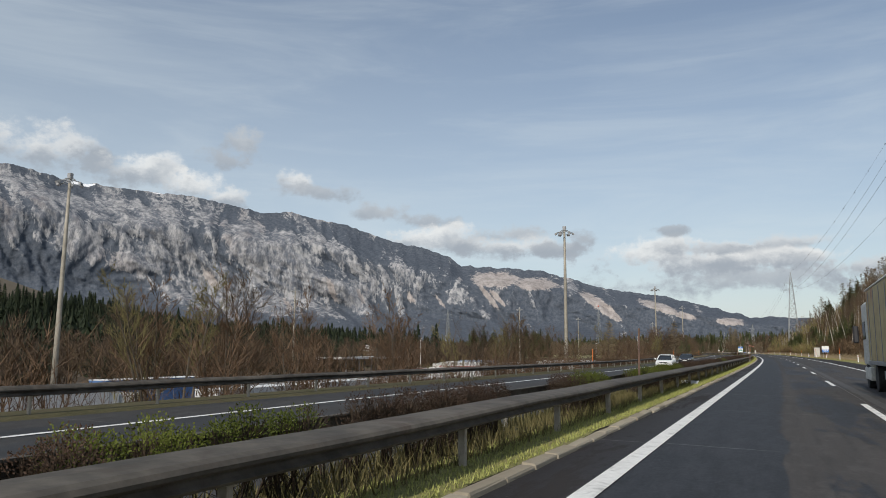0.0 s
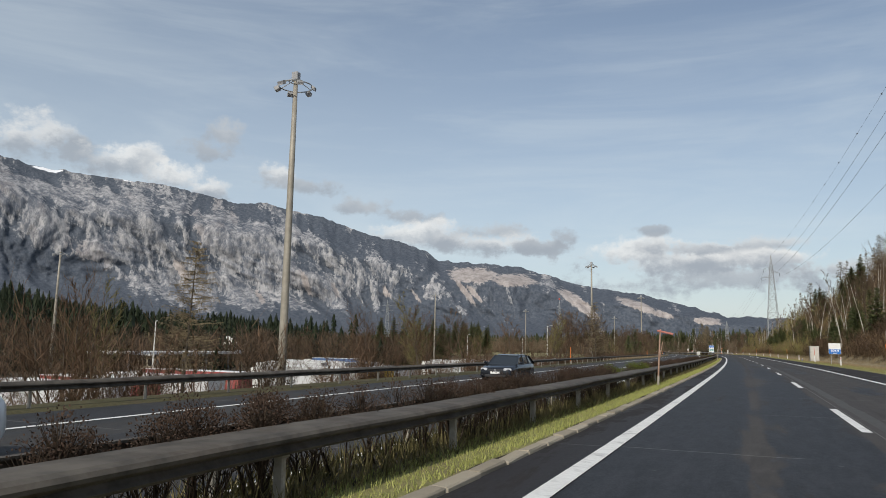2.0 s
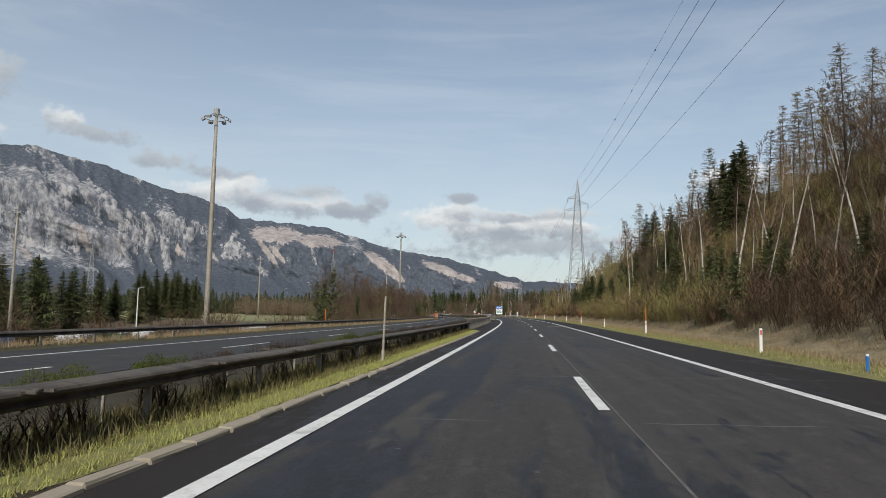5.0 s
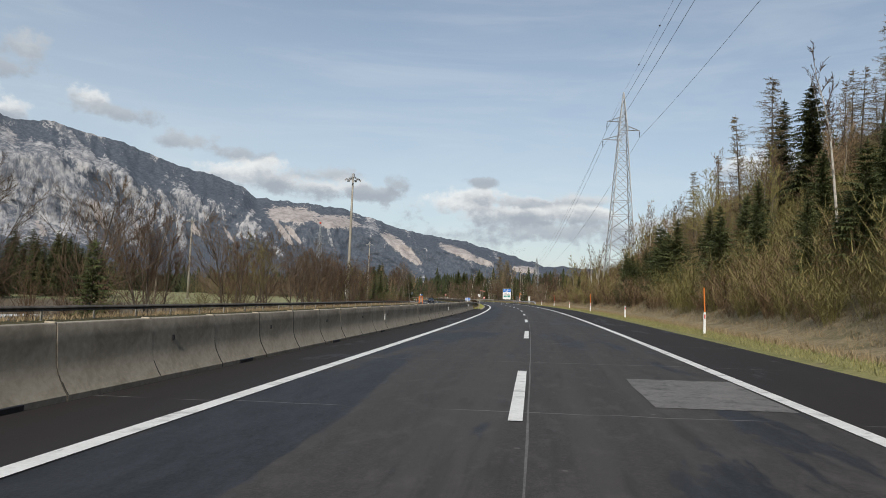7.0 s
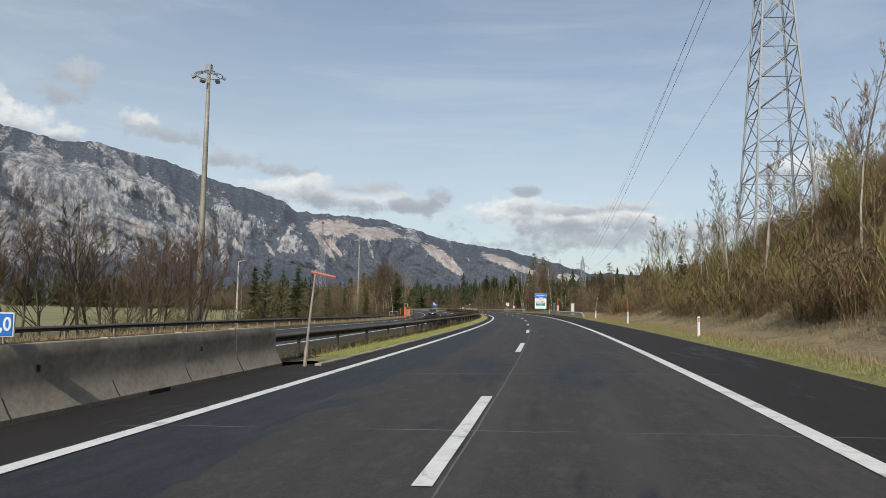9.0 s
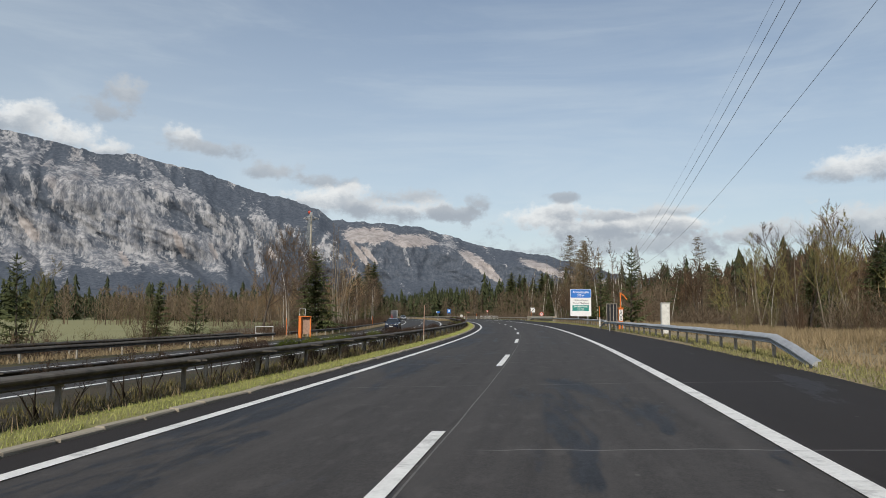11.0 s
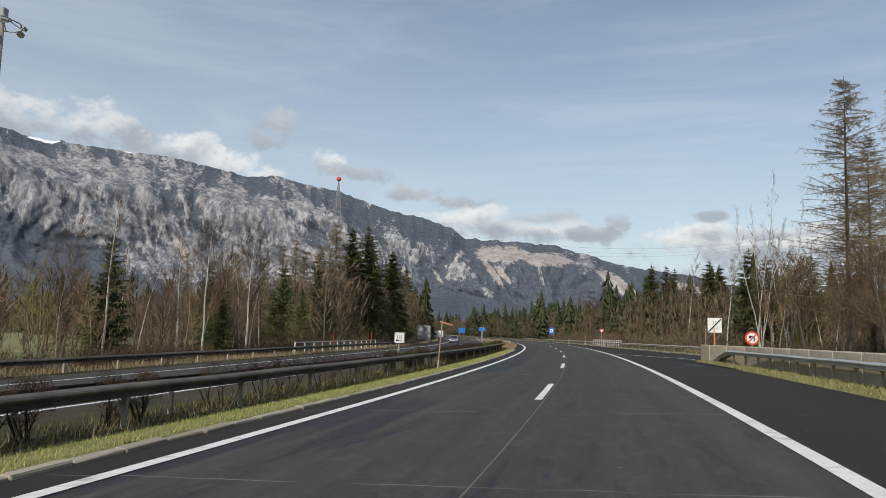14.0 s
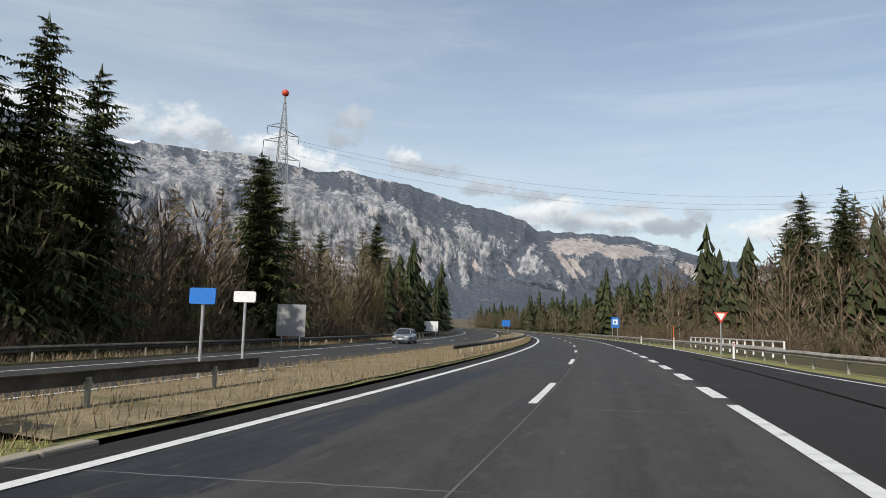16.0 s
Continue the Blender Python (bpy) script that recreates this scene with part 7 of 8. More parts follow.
def small_bare(r, n=120):
    """A leafless tree far off: trunk, a few limbs, and a rounded crown of fine upward twigs."""
    sh = Shape()
    sh.limb((0, 0, -0.05), (0.01, 0, 0.5), 0.012, 0.008, 4)
    sh.limb((0.01, 0, 0.5), (0.0, 0.02, 0.95), 0.008, 0, 3)
    for k in range(9):
        z, a = r.uniform(0.22, 0.7), r.uniform(0, 6.28)
        L = r.uniform(0.16, 0.3) * (1.1 - z)
        sh.limb((0, 0, z), (math.cos(a) * L, math.sin(a) * L, z + L * r.uniform(0.8, 1.6)), 0.006, 0, 3)
    for k in range(n):
        z = r.uniform(0.16, 0.93)
        wide_here = 0.27 * math.sin(math.pi * min(1, (z + 0.12) / 1.12)) ** 0.7
        a, q = r.uniform(0, 6.28), r.random() ** 0.5
        p = Vector((math.cos(a) * wide_here * q, math.sin(a) * wide_here * q, z))
        e = p + Vector((math.cos(a) * 0.05 + r.uniform(-0.04, 0.04), math.sin(a) * 0.05 + r.uniform(-0.04, 0.04), r.uniform(0.04, 0.13)))
        g = Vector((r.uniform(-1, 1), r.uniform(-1, 1), 0)).normalized() * 0.009
        sh.tri(p - g, p + g, e)
    return sh


def small_bush(r, n=24):
    sh = Shape()
    for k in range(n):
        a, b = r.uniform(0, 6.28), r.uniform(0.1, 1.0)
        p = Vector((math.cos(a) * 0.2 * r.random(), math.sin(a) * 0.2 * r.random(), -0.05))
        L = r.uniform(0.45, 1.05)
        m = p + Vector((math.cos(a) * b * L * 0.25, math.sin(a) * b * L * 0.25, L * 0.5))
        a += r.uniform(-0.8, 0.8)
        e = m + Vector((math.cos(a) * b * L * 0.45, math.sin(a) * b * L * 0.45, L * 0.4))
        sh.limb(p, m, 0.0042, 0.003, 3)
        sh.limb(m, e, 0.003, 0, 3)
        for _ in range(11):
            q = m.lerp(e, r.uniform(0.0, 0.9)) if r.random() < 0.7 else p.lerp(m, r.uniform(0.4, 1.0))
            a2 = r.uniform(0, 6.28)
            g = Vector((math.sin(a2), -math.cos(a2), r.uniform(-0.6, 0.6))) * 0.0048
            sh.tri(q - g, q + g, q + Vector((math.cos(a2) * 0.22, math.sin(a2) * 0.22, r.uniform(0.05, 0.3))) * L * r.uniform(0.5, 1.3))
    return sh


def by_distance(n, s0, s1, seed, bands):
    """Brush in two tones along the slope: (share, tone, first s, last s)."""
    for k, (share, m, a, b, low, high, label) in enumerate(bands):
        scatter(small_bush(r1), spots(int(n * share), (a, b), lambda r, s: 15.2 + r.random() ** 1.35 * 34, (low, high), seed + k, False), m, "slope_brush", label, "brush")


def spots(n, s_range, d_of, h_range, seed, hill=True):
    r = random.Random(seed)
    out = []
    while len(out) < n:
        s = r.uniform(*s_range)
        d = d_of(r, s)
        p = land(s, d)
        z = p.z + (100 * math.exp(-(((p.x + 560) / 240) ** 2 + ((p.y - 640) / 330) ** 2)) if hill else 0)
        out.append((p.x, p.y, z - 0.2, r.uniform(*h_range), r.uniform(0, 6.28)))
    return out


r1 = random.Random(3)
scatter(small_conifer(r1), spots(1500, (150, 760), lambda r, s: -r.uniform(168, 330) if s < 430 else -r.uniform(250, 520), (12, 21), 11), NEEDLE_FAR, "far_spruce_wood", "dark spruce wood along the valley floor", "forest")
scatter(small_conifer(r1), spots(1000, (20, 440), lambda r, s: -r.uniform(200, 560), (13, 20), 12), NEEDLE_FAR, "far_spruce_wood", "dark spruce wood on the low hill", "forest")
scatter(small_bare(r1), spots(1500, (60, 640), lambda r, s: -r.uniform(140, 290) if s < 430 else -r.uniform(205, 330), (6, 12), 13), TWIG, "far_bare_wood", "brown leafless wood behind the lorry park", "forest")
scatter(small_bare(r1), spots(520, (40, 340), lambda r, s: -r.uniform(102, 150), (7, 12), 56), TWIG, "far_bare_wood", "grey-brown thicket behind the lorry park", "forest")
scatter(small_conifer(r1), spots(170, (60, 340), lambda r, s: -r.uniform(112, 175), (6, 12), 57), NEEDLE_FAR, "far_spruce_wood", "scattered dark spruces in the thicket", "forest")
scatter(small_bare(r1), spots(420, (100, 640), lambda r, s: -r.uniform(140, 200) if s < 430 else -r.uniform(200, 250), (5, 9), 51), TWIG_OLIVE, "far_bare_wood", "olive budding wood behind the meadow", "forest")
scatter(small_bare(r1), spots(520, (604, 760), lambda r, s: -24 - 90 * r.random() ** 2, (6, 12), 14), TWIG_MID, "far_bare_wood", "brown leafless wood along the curve", "forest")
scatter(small_conifer(r1), spots(900, (700, 1190), lambda r, s: -21 - 190 * r.random() ** 1.6, (8, 19), 15), NEEDLE_MID, "far_spruce_wood", "dark spruce wood where the road bends", "forest")
scatter(small_bare(r1), spots(260, (700, 1100), lambda r, s: -20 - 60 * r.random(), (5, 9), 52), TWIG_OLIVE, "far_bare_wood", "olive budding trees before the spruce wood", "forest")
scatter(small_conifer(r1), spots(900, (660, 1190), lambda r, s: 26 + 170 * r.random() ** 1.5, (9, 20), 16), NEEDLE_MID, "far_spruce_wood", "dark spruce wood right of the curve", "forest")
scatter(small_bare(r1), spots(800, (600, 1190), lambda r, s: r.uniform(19, 80), (6, 13), 17), TWIG_MID, "far_bare_wood", "brown leafless wood right of the curve", "forest")
scatter(small_bare(r1), spots(300, (540, 660), lambda r, s: r.uniform(36, 60), (4.5, 9), 31, False), TWIG_MID, "edge_wood", "brown leafless thicket behind the meadow", "forest")
scatter(small_bare(r1), spots(900, (425, 640), lambda r, s: r.uniform(58, 130), (8, 14), 18), TWIG_RED, "far_bare_wood", "brown leafless wood beyond the dry meadow", "forest")
scatter(small_conifer(r1), spots(330, (430, 660), lambda r, s: r.uniform(52, 150), (9, 18), 19), NEEDLE_MID, "far_spruce_wood", "green spruce wood beyond the dry meadow", "forest")
by_distance(4800, 118, 432, 41, ((0.12, TWIG, 118, 262, 1.5, 3.2, "dark brown leafless brush on the slope"), (0.14, TWIG_RED, 118, 270, 1.6, 3.4, "reddish leafless brush on the slope"), (0.20, BRUSH, 118, 310, 1.4, 3.2, "pale brown brush on the slope"),
                                (0.14, BRUSH_OLIVE, 235, 330, 1.6, 3.4, "olive budding brush above the verge"),
                                (0.26, BRUSH, 262, 432, 1.5, 3.4, "light brown leafless brush on the slope"), (0.08, TWIG_RED, 300, 432, 1.6, 3.4, "reddish brush on the slope by the pylon"), (0.14, BRUSH_OLIVE, 285, 432, 1.6, 3.6, "olive budding brush on the slope")))
scatter(small_bush(r1), spots(700, (-20, 280), lambda r, s: outside(s) - 6.0 - r.random() ** 1.3 * 15, (1.4, 3.8), 24, False), TWIG_RED, "bank_brush", "reddish brush on the bank above the lorry park", "brush")
scatter(small_bush(r1), spots(420, (60, 475), lambda r, s: outside(s) - 6.0 - r.random() ** 1.3 * 15, (1.0, 2.6), 54, False), TWIG, "bank_brush", "dark brown brush on the bank", "brush")
scatter(small_bush(r1), spots(420, (280, 475), lambda r, s: outside(s) - 6.0 - r.random() ** 1.3 * 15, (1.0, 2.4), 55, False), TWIG_RED, "bank_brush", "reddish brush on the bank by the rail", "brush")
scatter(small_bush(r1), spots(420, (475, 585), lambda r, s: outside(s) - 5.2 - r.random() ** 1.4 * 9, (1.0, 2.4), 53, False), TWIG_RED, "bank_brush", "low brown undergrowth behind the far rail", "brush")
scatter(small_bush(r1), spots(1000, (585, 760), lambda r, s: outside(s) - 5.2 - r.random() ** 1.2 * 22, (1.4, 3.4), 25, False), TWIG_MID, "bank_brush", "brown undergrowth in the wood by the rail", "brush")
scatter(small_bush(r1), spots(1100, (440, 760), lambda r, s: (26 if s < 600 else 18) + r.random() * 26, (1.4, 3.6), 26, False), TWIG_MID, "field_brush", "brown undergrowth at the wood's edge", "brush")

# ---- vehicles ----


def loft(rows):
    """A closed skin through rings of equal length."""
    bm = bmesh.new()
    rings = [[bm.verts.new(p) for p in row] for row in rows]
    n = len(rings[0])
    for a, b in zip(rings[:-1], rings[1:]):
        for k in range(n):
            bm.faces.new((a[k], a[(k + 1) % n], b[(k + 1) % n], b[k]))
    bm.faces.new(rings[0][::-1])
    bm.faces.new(rings[-1])
    bmesh.ops.recalc_face_normals(bm, faces=bm.faces)
    return bm


def wheel(root, x, y, r, w, side):
    bm = bmesh.new()
    add_tube(bm, [(x - w / 2, y, r), (x - w * 0.42, y, r), (x + w * 0.42, y, r), (x + w / 2, y, r)], [r * 0.9, r, r, r * 0.9], 22)
    t = part("wheel", bm, RUBBER, root, "black tyre on a silver rim", True)
    bm = bmesh.new()
    xo = x + side * w * 0.5
    add_tube(bm, [(xo - side * 0.02, y, r), (xo + side * 0.008, y, r)], [r * 0.66, r * 0.62], 20)
    rim = part("rim", bm, CHROME, t, "silver spoked rim")
    for k in range(5):
        a = 2 * math.pi * k / 5
        part("spoke_gap", block((xo + side * 0.008, y + math.cos(a) * r * 0.4, r + math.sin(a) * r * 0.4 - 0.04), (0.012, 0.09, 0.09)), PLASTIC, t)


def car(s, d, paint, label, L, W_, H, tall=0.0, estate=False):
    """A passenger car whose front points back along the road; L, W_, H: its size."""
    root = stand("car", s, d, label, "car")
    h2, w = L / 2, W_ / 2
    zb = 0.2 + tall * 0.5
    rows = []
    for t, b, z, k in ((-1.0, 0.16, 0.62, 0.78), (-0.985, 0.05, 0.70, 0.88), (-0.93, 0.0, 0.76, 0.94), (-0.78, 0.0, 0.84, 0.985), (-0.45, 0.0, 0.93, 1.0), (0.0, 0.0, 0.95, 1.0), (0.55, 0.0, 0.98, 1.0), (0.84, 0.0, 1.0, 0.97), (0.95, 0.06, 0.98, 0.92), (0.995, 0.14, 0.9, 0.86), (1.0, 0.2, 0.8, 0.8)):
        y, zz0, zz = t * h2, zb + b, (z * H / 1.45) + tall
        ww = w * k
        mid = zz0 + (zz - zz0) * 0.55
        rows.append([(-ww * 0.9, y, zz0), (-ww, y, zz0 + 0.12), (-ww, y, mid), (-ww * 0.955, y, zz - 0.05), (-ww * 0.86, y, zz), (ww * 0.86, y, zz), (ww * 0.955, y, zz - 0.05), (ww, y, mid), (ww, y, zz0 + 0.12), (ww * 0.9, y, zz0)])
    part("body", loft(rows), paint, root, "painted body with bonnet", True)
    belt = 0.92 * H / 1.45 + tall
    roof = H + tall * 0.2
    back = 0.93 if estate else 0.86
    cab = [(-0.50, belt, 0.84), (-0.14, roof - 0.05, 0.66), (0.05, roof, 0.655), (0.5, roof - 0.01, 0.65), (back - 0.2, roof - 0.06, 0.64), (back + 0.05, belt + 0.05, 0.8)]
    rows = []
    for t, z, k in cab:
        y = t * h2
        rows.append([(-w * 0.87, y, belt - 0.03), (-w * (0.87 if z < belt + 0.1 else k + 0.09), y, max(belt, z - 0.1)), (-w * k, y, z), (w * k, y, z), (w * (0.87 if z < belt + 0.1 else k + 0.09), y, max(belt, z - 0.1)), (w * 0.87, y, belt - 0.03)])
    part("glasshouse", loft(rows), GLASS, root, "dark tinted windows")
    part("roof", loft([[(-w * 0.68, t * h2, z + 0.005), (-w * 0.6, t * h2, z + 0.03), (w * 0.6, t * h2, z + 0.03), (w * 0.68, t * h2, z + 0.005)] for t, z in ((-0.15, roof - 0.055), (0.05, roof), (0.5, roof - 0.01), (back - 0.2, roof - 0.06))]), paint, root, "painted roof")
    for sx in (-1, 1):
        for a, b in (((-0.5, belt), (-0.14, roof - 0.05)), ((0.12, belt), (0.12, roof)), ((0.52, belt), (0.5, roof - 0.02)), ((back + 0.04, belt + 0.05), (back - 0.2, roof - 0.06))):
            part("pillar", tube([(sx * w * 0.885, a[0] * h2, a[1]), (sx * w * 0.70, b[0] * h2, b[1])], 0.045, 5), paint, root)
        for y in (-0.62 * h2, 0.64 * h2):
            bm = bmesh.new()
            add_tube(bm, [(sx * (w - 0.06), y, 0.33 + tall * 0.3), (sx * (w + 0.004), y, 0.33 + tall * 0.3)], 0.385 + tall * 0.2, 22)
            part("wheel_arch", bm, PLASTIC, root)
            wheel(root, sx * (w - 0.1), y, 0.32 + tall * 0.2, 0.22, sx)
        part("mirror", block((sx * (w + 0.09), -0.38 * h2, belt + 0.02), (0.2, 0.12, 0.14), 0.04), paint, root)
        part("headlight", block((sx * w * 0.70, -0.955 * h2, 0.60 * H / 1.45 + tall), (0.42, 0.14, 0.15), 0.04, turn=Matrix.Rotation(sx * 0.35, 3, "Z")), LAMP_GLASS, root, "clear headlight")
        part("fog_lamp", block((sx * w * 0.66, -0.985 * h2, 0.34 + tall * 0.6), (0.3, 0.06, 0.10), 0.02), PLASTIC, root)
        part("door_line", block((sx * (w + 0.001), 0.12 * h2, zb + 0.16), (0.006, 0.012, belt - zb - 0.2)), PLASTIC, root)
    part("grille", block((0, -0.995 * h2, 0.60 * H / 1.45 + tall), (w * 0.9, 0.05, 0.10), 0.015), PLASTIC, root)
    part("badge", block((0, -1.012 * h2, 0.605 * H / 1.45 + tall), (0.11, 0.02, 0.10), 0.02), CHROME, root)
    part("intake", block((0, -0.995 * h2, 0.28 + tall * 0.6), (w * 1.25, 0.05, 0.14), 0.02), PLASTIC, root)
    part("number_plate", block((0, -1.012 * h2, 0.45 + tall * 0.7), (0.5, 0.02, 0.11), 0.004), WHITE, root, "plain white number plate")
    part("underside", block((0, 0, 0.16), (W_ * 0.8, L * 0.85, 0.12)), PLASTIC, root)
    return root


car(79.0, -9.0, CAR_WHITE, "white compact hatchback on the opposite carriageway", 4.05, 1.75, 1.46)
car(112.2, -10.3, CAR_BLACK, "black saloon car on the opposite carriageway", 4.7, 1.85, 1.43, estate=True)
car(511.0, -12.4, CAR_NAVY, "dark blue estate car on the opposite carriageway", 4.7, 1.9, 1.55, 0.08, True)
car(668.0, -13.0, CAR_SILVER, "silver car far down the opposite carriageway", 4.3, 1.8, 1.5)


def bars(parent, x, y0, z, n, m, size=0.5):
    """Writing that is not spelled out, as plain bars on a side wall."""
    for k in range(n):
        part("lettering_bar", block((x, y0 + k * size * 1.15, z), (0.012, size * 0.8, size * (0.9 if k % 3 else 0.6)), 0.003), m, parent)


def lorry(s, d, tarp, label, length=13.6, cab=True, turn=0.0, on_land=True, mark=None, low=0.0):
    """An articulated lorry; its cab points along the road."""
    root = stand("lorry", s, d, label, "lorry", "lorries", on_land=on_land, turn=turn)
    part("box", block((0, -length / 2, 1.15), (2.5, length, 2.85 - low), 0.05), tarp, root, "curtain-sided trailer box")
    n = int(length / 1.7)
    for sx in (-1, 1):
        for k in range(n):
            part("strap", block((sx * 1.262, -0.9 - k * 1.7, 1.16), (0.02, 0.06, 2.7 - low)), GREY, root)
        part("side_rail", block((sx * 1.24, -length / 2, 1.02), (0.08, length, 0.16), 0.02), GREY, root)
        for k in range(3):
            bm = bmesh.new()
            y = -length + 2.2 + k * 1.32
            add_tube(bm, [(sx * 1.22, y, 0.5), (sx * 0.9, y, 0.5)], 0.5, 18)
            t = part("wheel", bm, RUBBER, root)
            bm = bmesh.new()
            add_tube(bm, [(sx * 1.18, y, 0.5), (sx * 1.235, y, 0.5)], [0.3, 0.26], 14)
            part("rim", bm, CHROME, t)
        part("side_guard", block((sx * 1.2, -length * 0.45, 0.55), (0.04, 4.2, 0.3), 0.01), GREY, root)
    part("roof_edge", block((0, -length / 2, 3.98 - low), (2.56, length + 0.05, 0.07), 0.02), WHITE, root)
    if mark:
        for sx in (-1, 1):
            bars(root, sx * 1.262, -length * 0.7, 2.4, 7, mark)
    if cab:
        c = part("cab", block((0, 1.35, 0.9), (2.46, 2.1, 2.75), 0.14), WHITE_OLD, root, "pale driver's cab")
        part("windscreen", block((0, 2.39, 2.0), (2.2, 0.04, 0.95), 0.02), GLASS, c)
        for sx in (-1, 1):
            part("side_window", block((sx * 1.235, 1.6, 2.05), (0.03, 1.0, 0.75), 0.02), GLASS, c)
            part("mirror", block((sx * 1.5, 2.15, 1.9), (0.22, 0.16, 0.75), 0.05), PLASTIC, c)
            for y in (1.5, -1.6):
                bm = bmesh.new()
                add_tube(bm, [(sx * 1.2, y, 0.52), (sx * 0.88, y, 0.52)], 0.52, 18)
                part("wheel", bm, RUBBER, root)
        part("chassis", block((0, 0.0, 0.55), (0.9, 5.5, 0.35)), PLASTIC, root)
        part("skirt", block((0, 1.4, 0.35), (2.44, 1.9, 0.55), 0.05), WHITE_OLD, root)
    return root


lorry(33.0, 6.42, CREAM, "cream and rust-red curtain-sided lorry in the slow lane", on_land=False, mark=None)
PARK = [(60, -42, TARP, 0, GREY), (78, -44, TARP, 0, None), (96, -41, TARP, 2, GREY), (40, -46, TARP, -3, TARP_RED), (66, -62, TARP_BLUE, 0, WHITE), (118, -58, TARP, 88, None), (125, -61, TARP_RED, 86, None), (131, -59, TARP, 88, None), (139, -62, TARP_RED, 90, WHITE),
        (192, -57, YELLOW, 1, BLACK), (168, -66, TARP, 88, None), (178, -68, TARP, 91, None), (204, -66, TARP, 0, None), (222, -50, TARP, 2, None), (236, -66, TARP, 88, TARP_RED), (246, -64, TARP, 90, None), (256, -66, TARP_RED, 88, None), (264, -68, TARP_BLUE, 90, WHITE),
        (272, -64, TARP, 87, None), (283, -66, TARP_GREEN, 90, None), (296, -50, TARP, 0, TARP_RED), (312, -52, TARP_GREEN, 3, WHITE), (333, -48, TARP, -2, TARP_RED), (200, -88, TARP, 88, None), (210, -90, TARP, 90, None), (225, -92, TARP_BLUE, 88, None)]
for s, d, tarp, turn, mark in PARK:
    lorry(s, d, tarp, {TARP: "parked white curtain-sided lorry", TARP_BLUE: "parked blue curtain-sided lorry", TARP_RED: "parked red curtain-sided lorry", TARP_GREEN: "parked green curtain-sided lorry", YELLOW: "parked yellow lorry with dark lettering bars"}[tarp] + " in the lorry park", mark=mark, turn=turn)

# ---- customs buildings behind the lorry park ----


def hall(s, d, w, l, h, label, tower=False, turn=0):
    root = stand("service_building", s, d, label, "building", "lorry park buildings", on_land=True, turn=turn)
    part("wall", block((0, 0, -0.5), (w, l, h + 0.5), 0.05), CONCRETE_PALE, root, "pale rendered wall")
    part("roof", block((0, 0, h), (w + 2.4, l + 2.4, 0.55), 0.05), WHITE, root, "flat white overhanging roof")
    for k in range(int(l / 2.6)):
        y = -l / 2 + 1.4 + k * 2.6
        wd = part("window", block((w / 2 + 0.01, y, 1.0), (0.06, 1.9, h - 1.9), 0.01), GLASS, root)
        part("sill", block((w / 2 + 0.06, y, 0.9), (0.16, 2.0, 0.1)), GREY, wd)
    for k in range(int(w / 2.6)):
        part("window", block((-w / 2 + 1.4 + k * 2.6, -l / 2 - 0.01, 1.0), (1.9, 0.06, h - 1.9), 0.01), GLASS, root)
    if tower:
        part("tower", block((w * 0.1, l * 0.2, h), (3.2, 3.2, 3.0), 0.05), WHITE_OLD, root, "square roof tower")
        part("tank", tube([(w * 0.1 + 1.0, l * 0.2, h + 3), (w * 0.1 + 1.0, l * 0.2, h + 4.4)], 0.5, 12), WHITE, root)
        part("sign_cube", block((w * 0.1 - 0.6, l * 0.2, h + 3.4), (1.5, 0.4, 1.5), 0.05), WHITE, root, "white sign panel")
        part("mark", slab(w * 0.1 - 1.0, w * 0.1 - 0.2, h + 3.8, h + 4.5, l * 0.2 - 0.22), GREY, root)
    return root


hall(262, -150, 12, 26, 4.2, "low white service building with an overhanging flat roof", True)
hall(300, -176, 14, 20, 4.0, "flat-roofed white service hall behind the lorry park")
hall(228, -140, 8, 16, 3.6, "small flat-roofed pale office building")
canopy = stand("canopy", 205, -118, "long white flat canopy over the lorry lanes", "canopy", on_land=True)
part("roof", block((0, 0, 4.6), (9, 40, 0.6), 0.06), WHITE, canopy)
for y in (-16, -8, 0, 8, 16):
    for x in (-3.5, 3.5):
        part("column", block((x, y, -0.2), (0.3, 0.3, 4.9)), GREY, canopy)
box = stand("loose_sheet", 31, -2.0 + 0.0, "pale sheet lying in the grass strip", "sheet", z=0.1)
part("sheet", block((0.35, 0, 0), (0.7, 0.9, 0.03), 0.005, turn=Matrix.Rotation(0.15, 3, "X")), WHITE, box)

# ---- grass ----


def blades(name, m, label, n, place, h, seed, width=0.012):
    """Single blades, each a bent triangle pair. place(rng, n) gives s, d arrays."""
    rng = np.random.default_rng(seed)
    s, d, on_land = place(rng, n)
    x, y, a = np.interp(s, S_GRID, X_GRID), np.interp(s, S_GRID, Y_GRID), np.interp(s, S_GRID, A_GRID)
    px, py = x + d * np.cos(a), y + d * np.sin(a)
    pz = (terrain(s, d) + 0.05) if on_land else (level(s, d) + 0.05)
    t = rng.uniform(0, 2 * np.pi, n)
    hh = rng.uniform(h[0], h[1], n)
    lx, ly = rng.normal(0, 0.35, n) * hh, rng.normal(0, 0.35, n) * hh
    wx, wy = np.cos(t) * width, np.sin(t) * width
    v = np.empty((n, 3, 3))
    v[:, 0] = np.stack([px - wx, py - wy, pz], 1)
    v[:, 1] = np.stack([px + wx, py + wy, pz], 1)
    v[:, 2] = np.stack([px + lx, py + ly, pz + hh], 1)
    return fast_mesh(name, v.reshape(-1, 3), np.arange(n * 3).reshape(-1, 3), m, label, "grass")


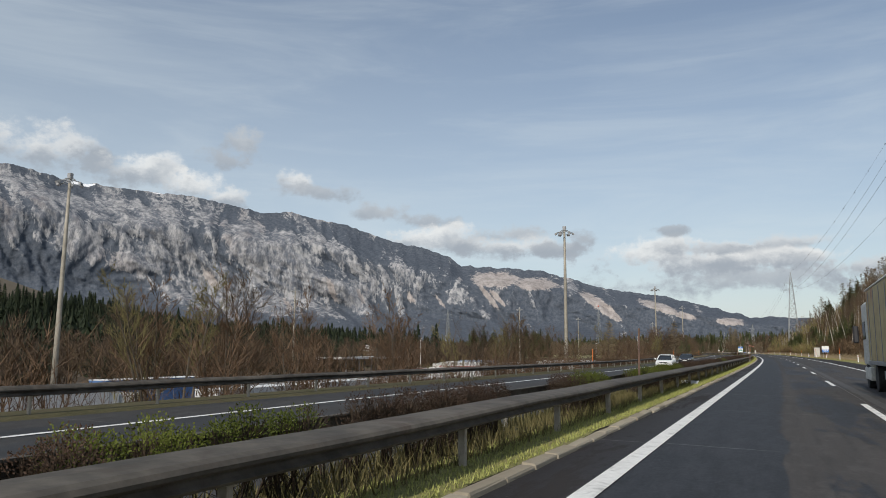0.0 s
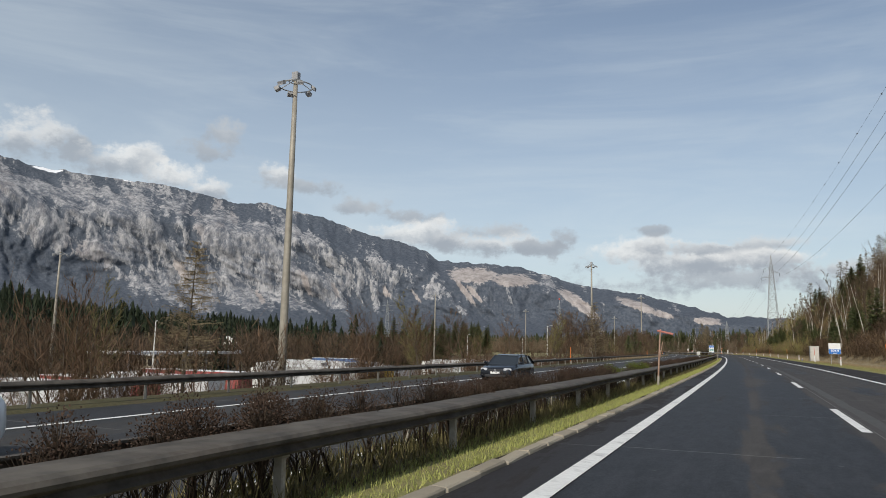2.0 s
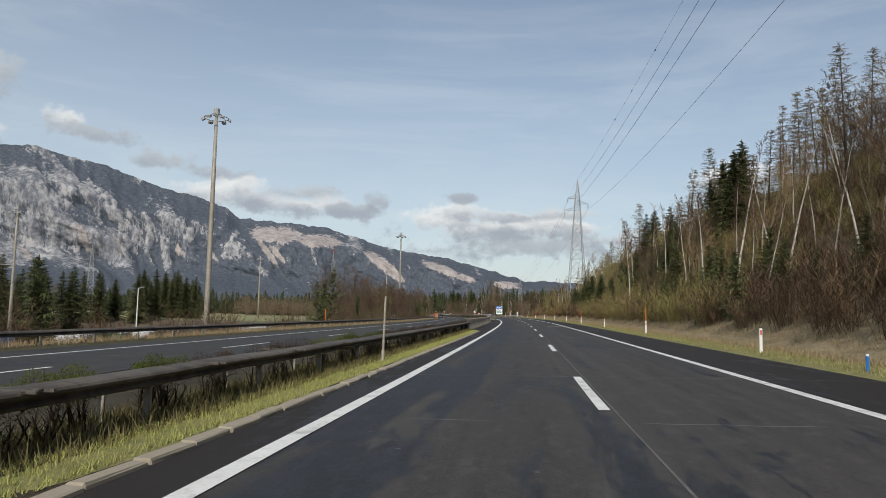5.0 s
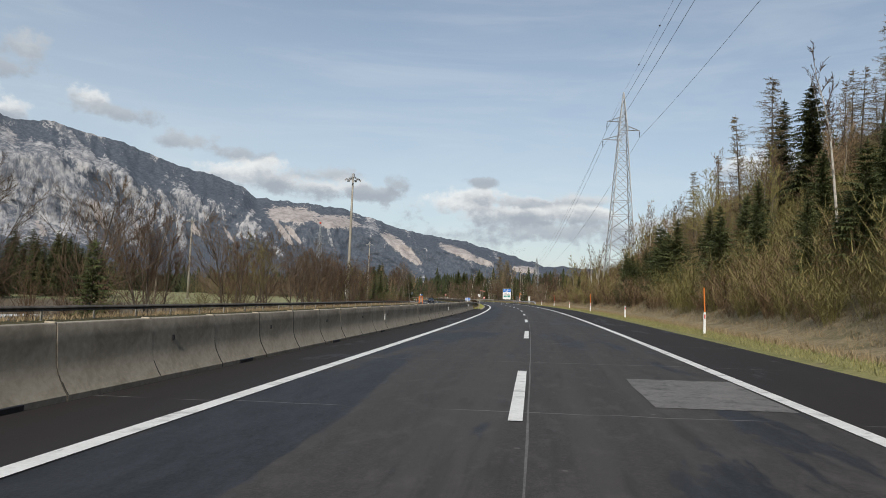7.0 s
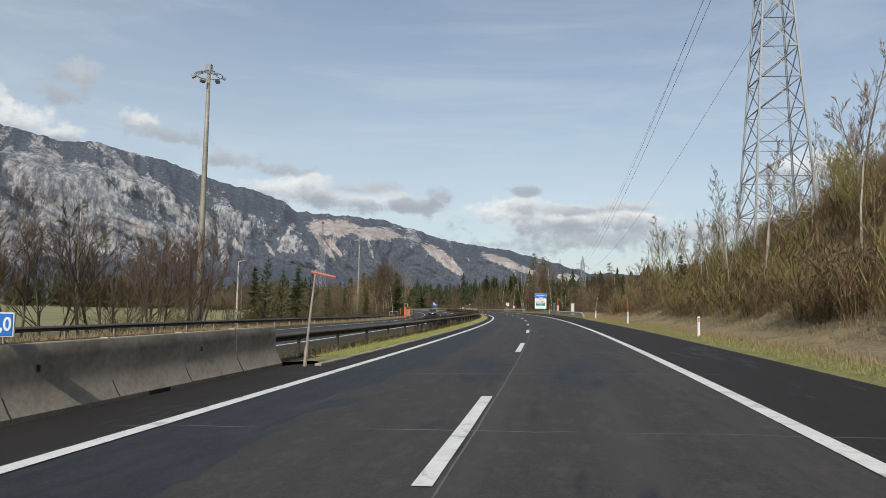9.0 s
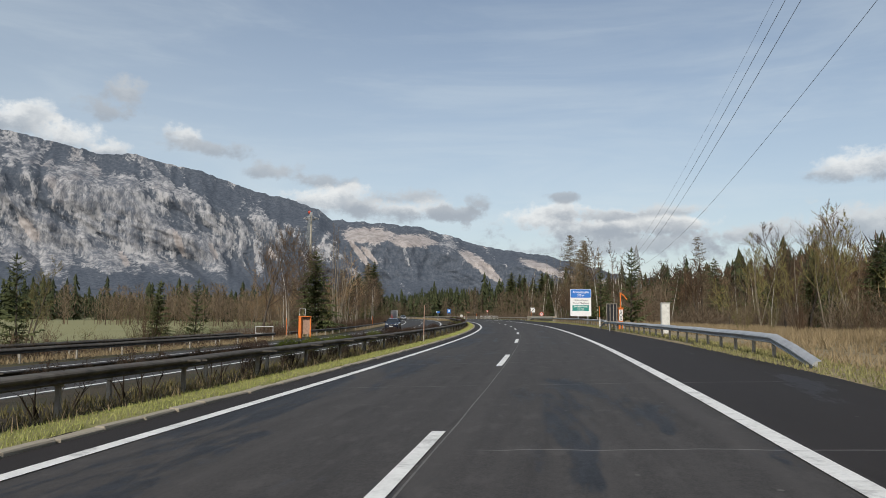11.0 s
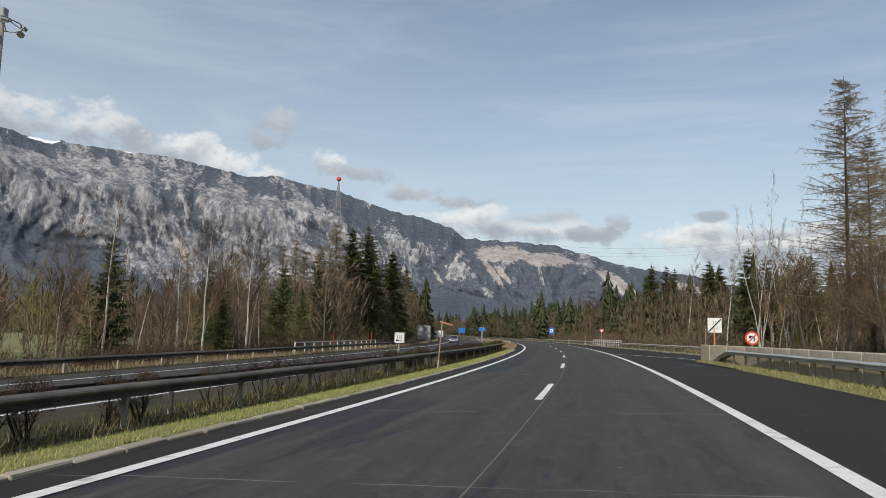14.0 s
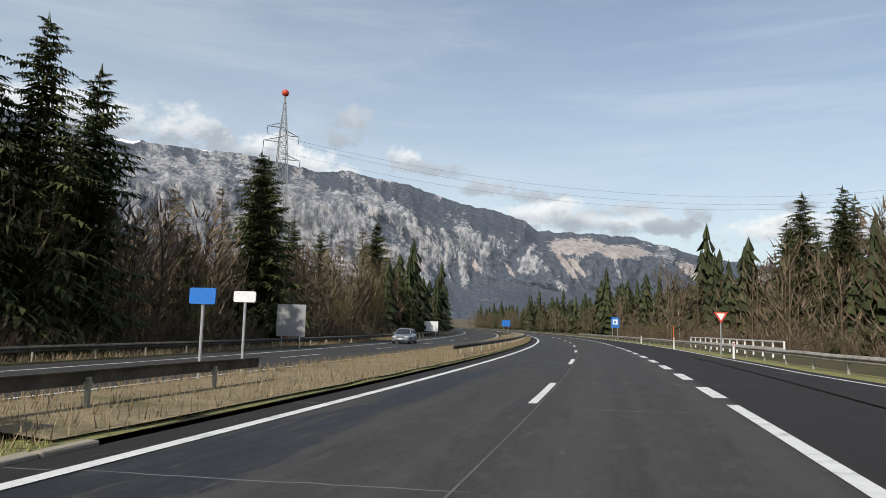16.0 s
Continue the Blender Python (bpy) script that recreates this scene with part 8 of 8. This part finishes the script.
def strip_place(s0, s1, d0, d1, on_land=False, skip=None):
    def f(rng, n):
        s = rng.uniform(s0, s1, n)
        if skip:
            s = np.where((s > skip[0]) & (s < skip[1]), rng.uniform(s0, skip[0], n), s)
        u = rng.random(n)
        return s, d0 + (d1 - d0) * u, on_land
    return f


blades("verge_grass", BLADE, "green grass along the kerb", 150000, strip_place(0, 330, -1.12, -1.9, skip=(248, 354)), (0.03, 0.11), 1, 0.008)
blades("verge_grass", BLADE, "green grass along the kerb", 120000, strip_place(356, 604, -1.12, -2.0), (0.03, 0.11), 2, 0.008)
blades("verge_grass", BLADE_DULL, "dull grass under the guard rail", 90000, strip_place(0, 248, -1.55, -3.2), (0.06, 0.3), 3)
blades("verge_grass", BLADE_DULL, "dull grass under the guard rail", 40000, strip_place(356, 604, -1.85, -3.9), (0.05, 0.22), 4)
blades("verge_grass", BLADE_DRY, "dry tufts under the guard rail", 9000, strip_place(356, 604, -1.8, -2.6), (0.08, 0.3), 14, 0.01)
blades("verge_grass", BLADE_DRY, "tall dry grass between the carriageways", 26000, strip_place(602, 720, -1.2, -6.0), (0.12, 0.4), 5, 0.016)
blades("verge_grass", BLADE_PALE, "faded green grass beside the hard shoulder", 60000, strip_place(120, 440, 11.0, 12.7), (0.04, 0.13), 6, 0.014)
blades("verge_grass", BLADE_DRY, "dry beige grass at the foot of the slope", 110000, strip_place(125, 440, 12.3, 19.0, True), (0.08, 0.28), 7, 0.02)
blades("verge_grass", BLADE_DRY, "dry beige meadow grass behind the rail", 44000, strip_place(430, 562, 14.2, 30.0, True), (0.15, 0.5), 8, 0.024)
blades("verge_grass", BLADE_DRY, "dry beige meadow grass beyond the slip road", 14000, strip_place(566, 620, 18.4, 30.0, True), (0.15, 0.5), 18, 0.024)
blades("verge_grass", BLADE_PALE, "grass beside the galvanised rail", 16000, strip_place(430, 566, 11.5, 12.8), (0.05, 0.16), 9, 0.016)
blades("verge_grass", BLADE_DRY, "dry grass beside the far rail", 40000, lambda rng, n: (lambda s: (s, outer(s) - 3.0 - 3.5 * rng.random(n), True))(rng.uniform(210, 700, n)), (0.12, 0.4), 10, 0.02)

# ---- kerb stones ----
kerb = stand("kerb", -20, -1.0, "row of worn pale kerb stones beside the asphalt", "kerb", kind="structure")
stone_data = []
for k in range(6):
    bm = block((0, 0, -0.10), (0.19 + 0.02 * (k % 2), 0.95 + 0.02 * (k % 3), 0.152), 0.02)
    for v in bm.verts:
        v.co += Vector((random.uniform(-0.008, 0.008), random.uniform(-0.012, 0.012), random.uniform(-0.008, 0.008)))
    stone_data.append(data_of(bm, "kerb_stone", KERB))
rest = bmesh.new()
for i, s in enumerate(np.arange(-20, 700, 1.0)):
    if 247 < s < 354 or 604 < s:
        continue
    m = pose(*road(float(s), -1.0 + random.uniform(-0.015, 0.015), random.uniform(-0.012, 0.008)), random.uniform(-0.8, 0.8), random.uniform(-1.5, 1.5), heading(float(s)) + random.uniform(-0.8, 0.8))
    if 0 < s < 150 or 450 < s < 598:
        put("kerb_stone", stone_data[i % 6], kerb, m)
    else:
        n0 = len(rest.verts)
        rest.from_mesh(stone_data[i % 6])
        rest.verts.ensure_lookup_table()
        bmesh.ops.transform(rest, matrix=m, verts=rest.verts[n0:])
me = data_of(rest, "kerb_rest", KERB)
adopt(tagged(new("kerb_rest", me), kind="stuff"), kerb)
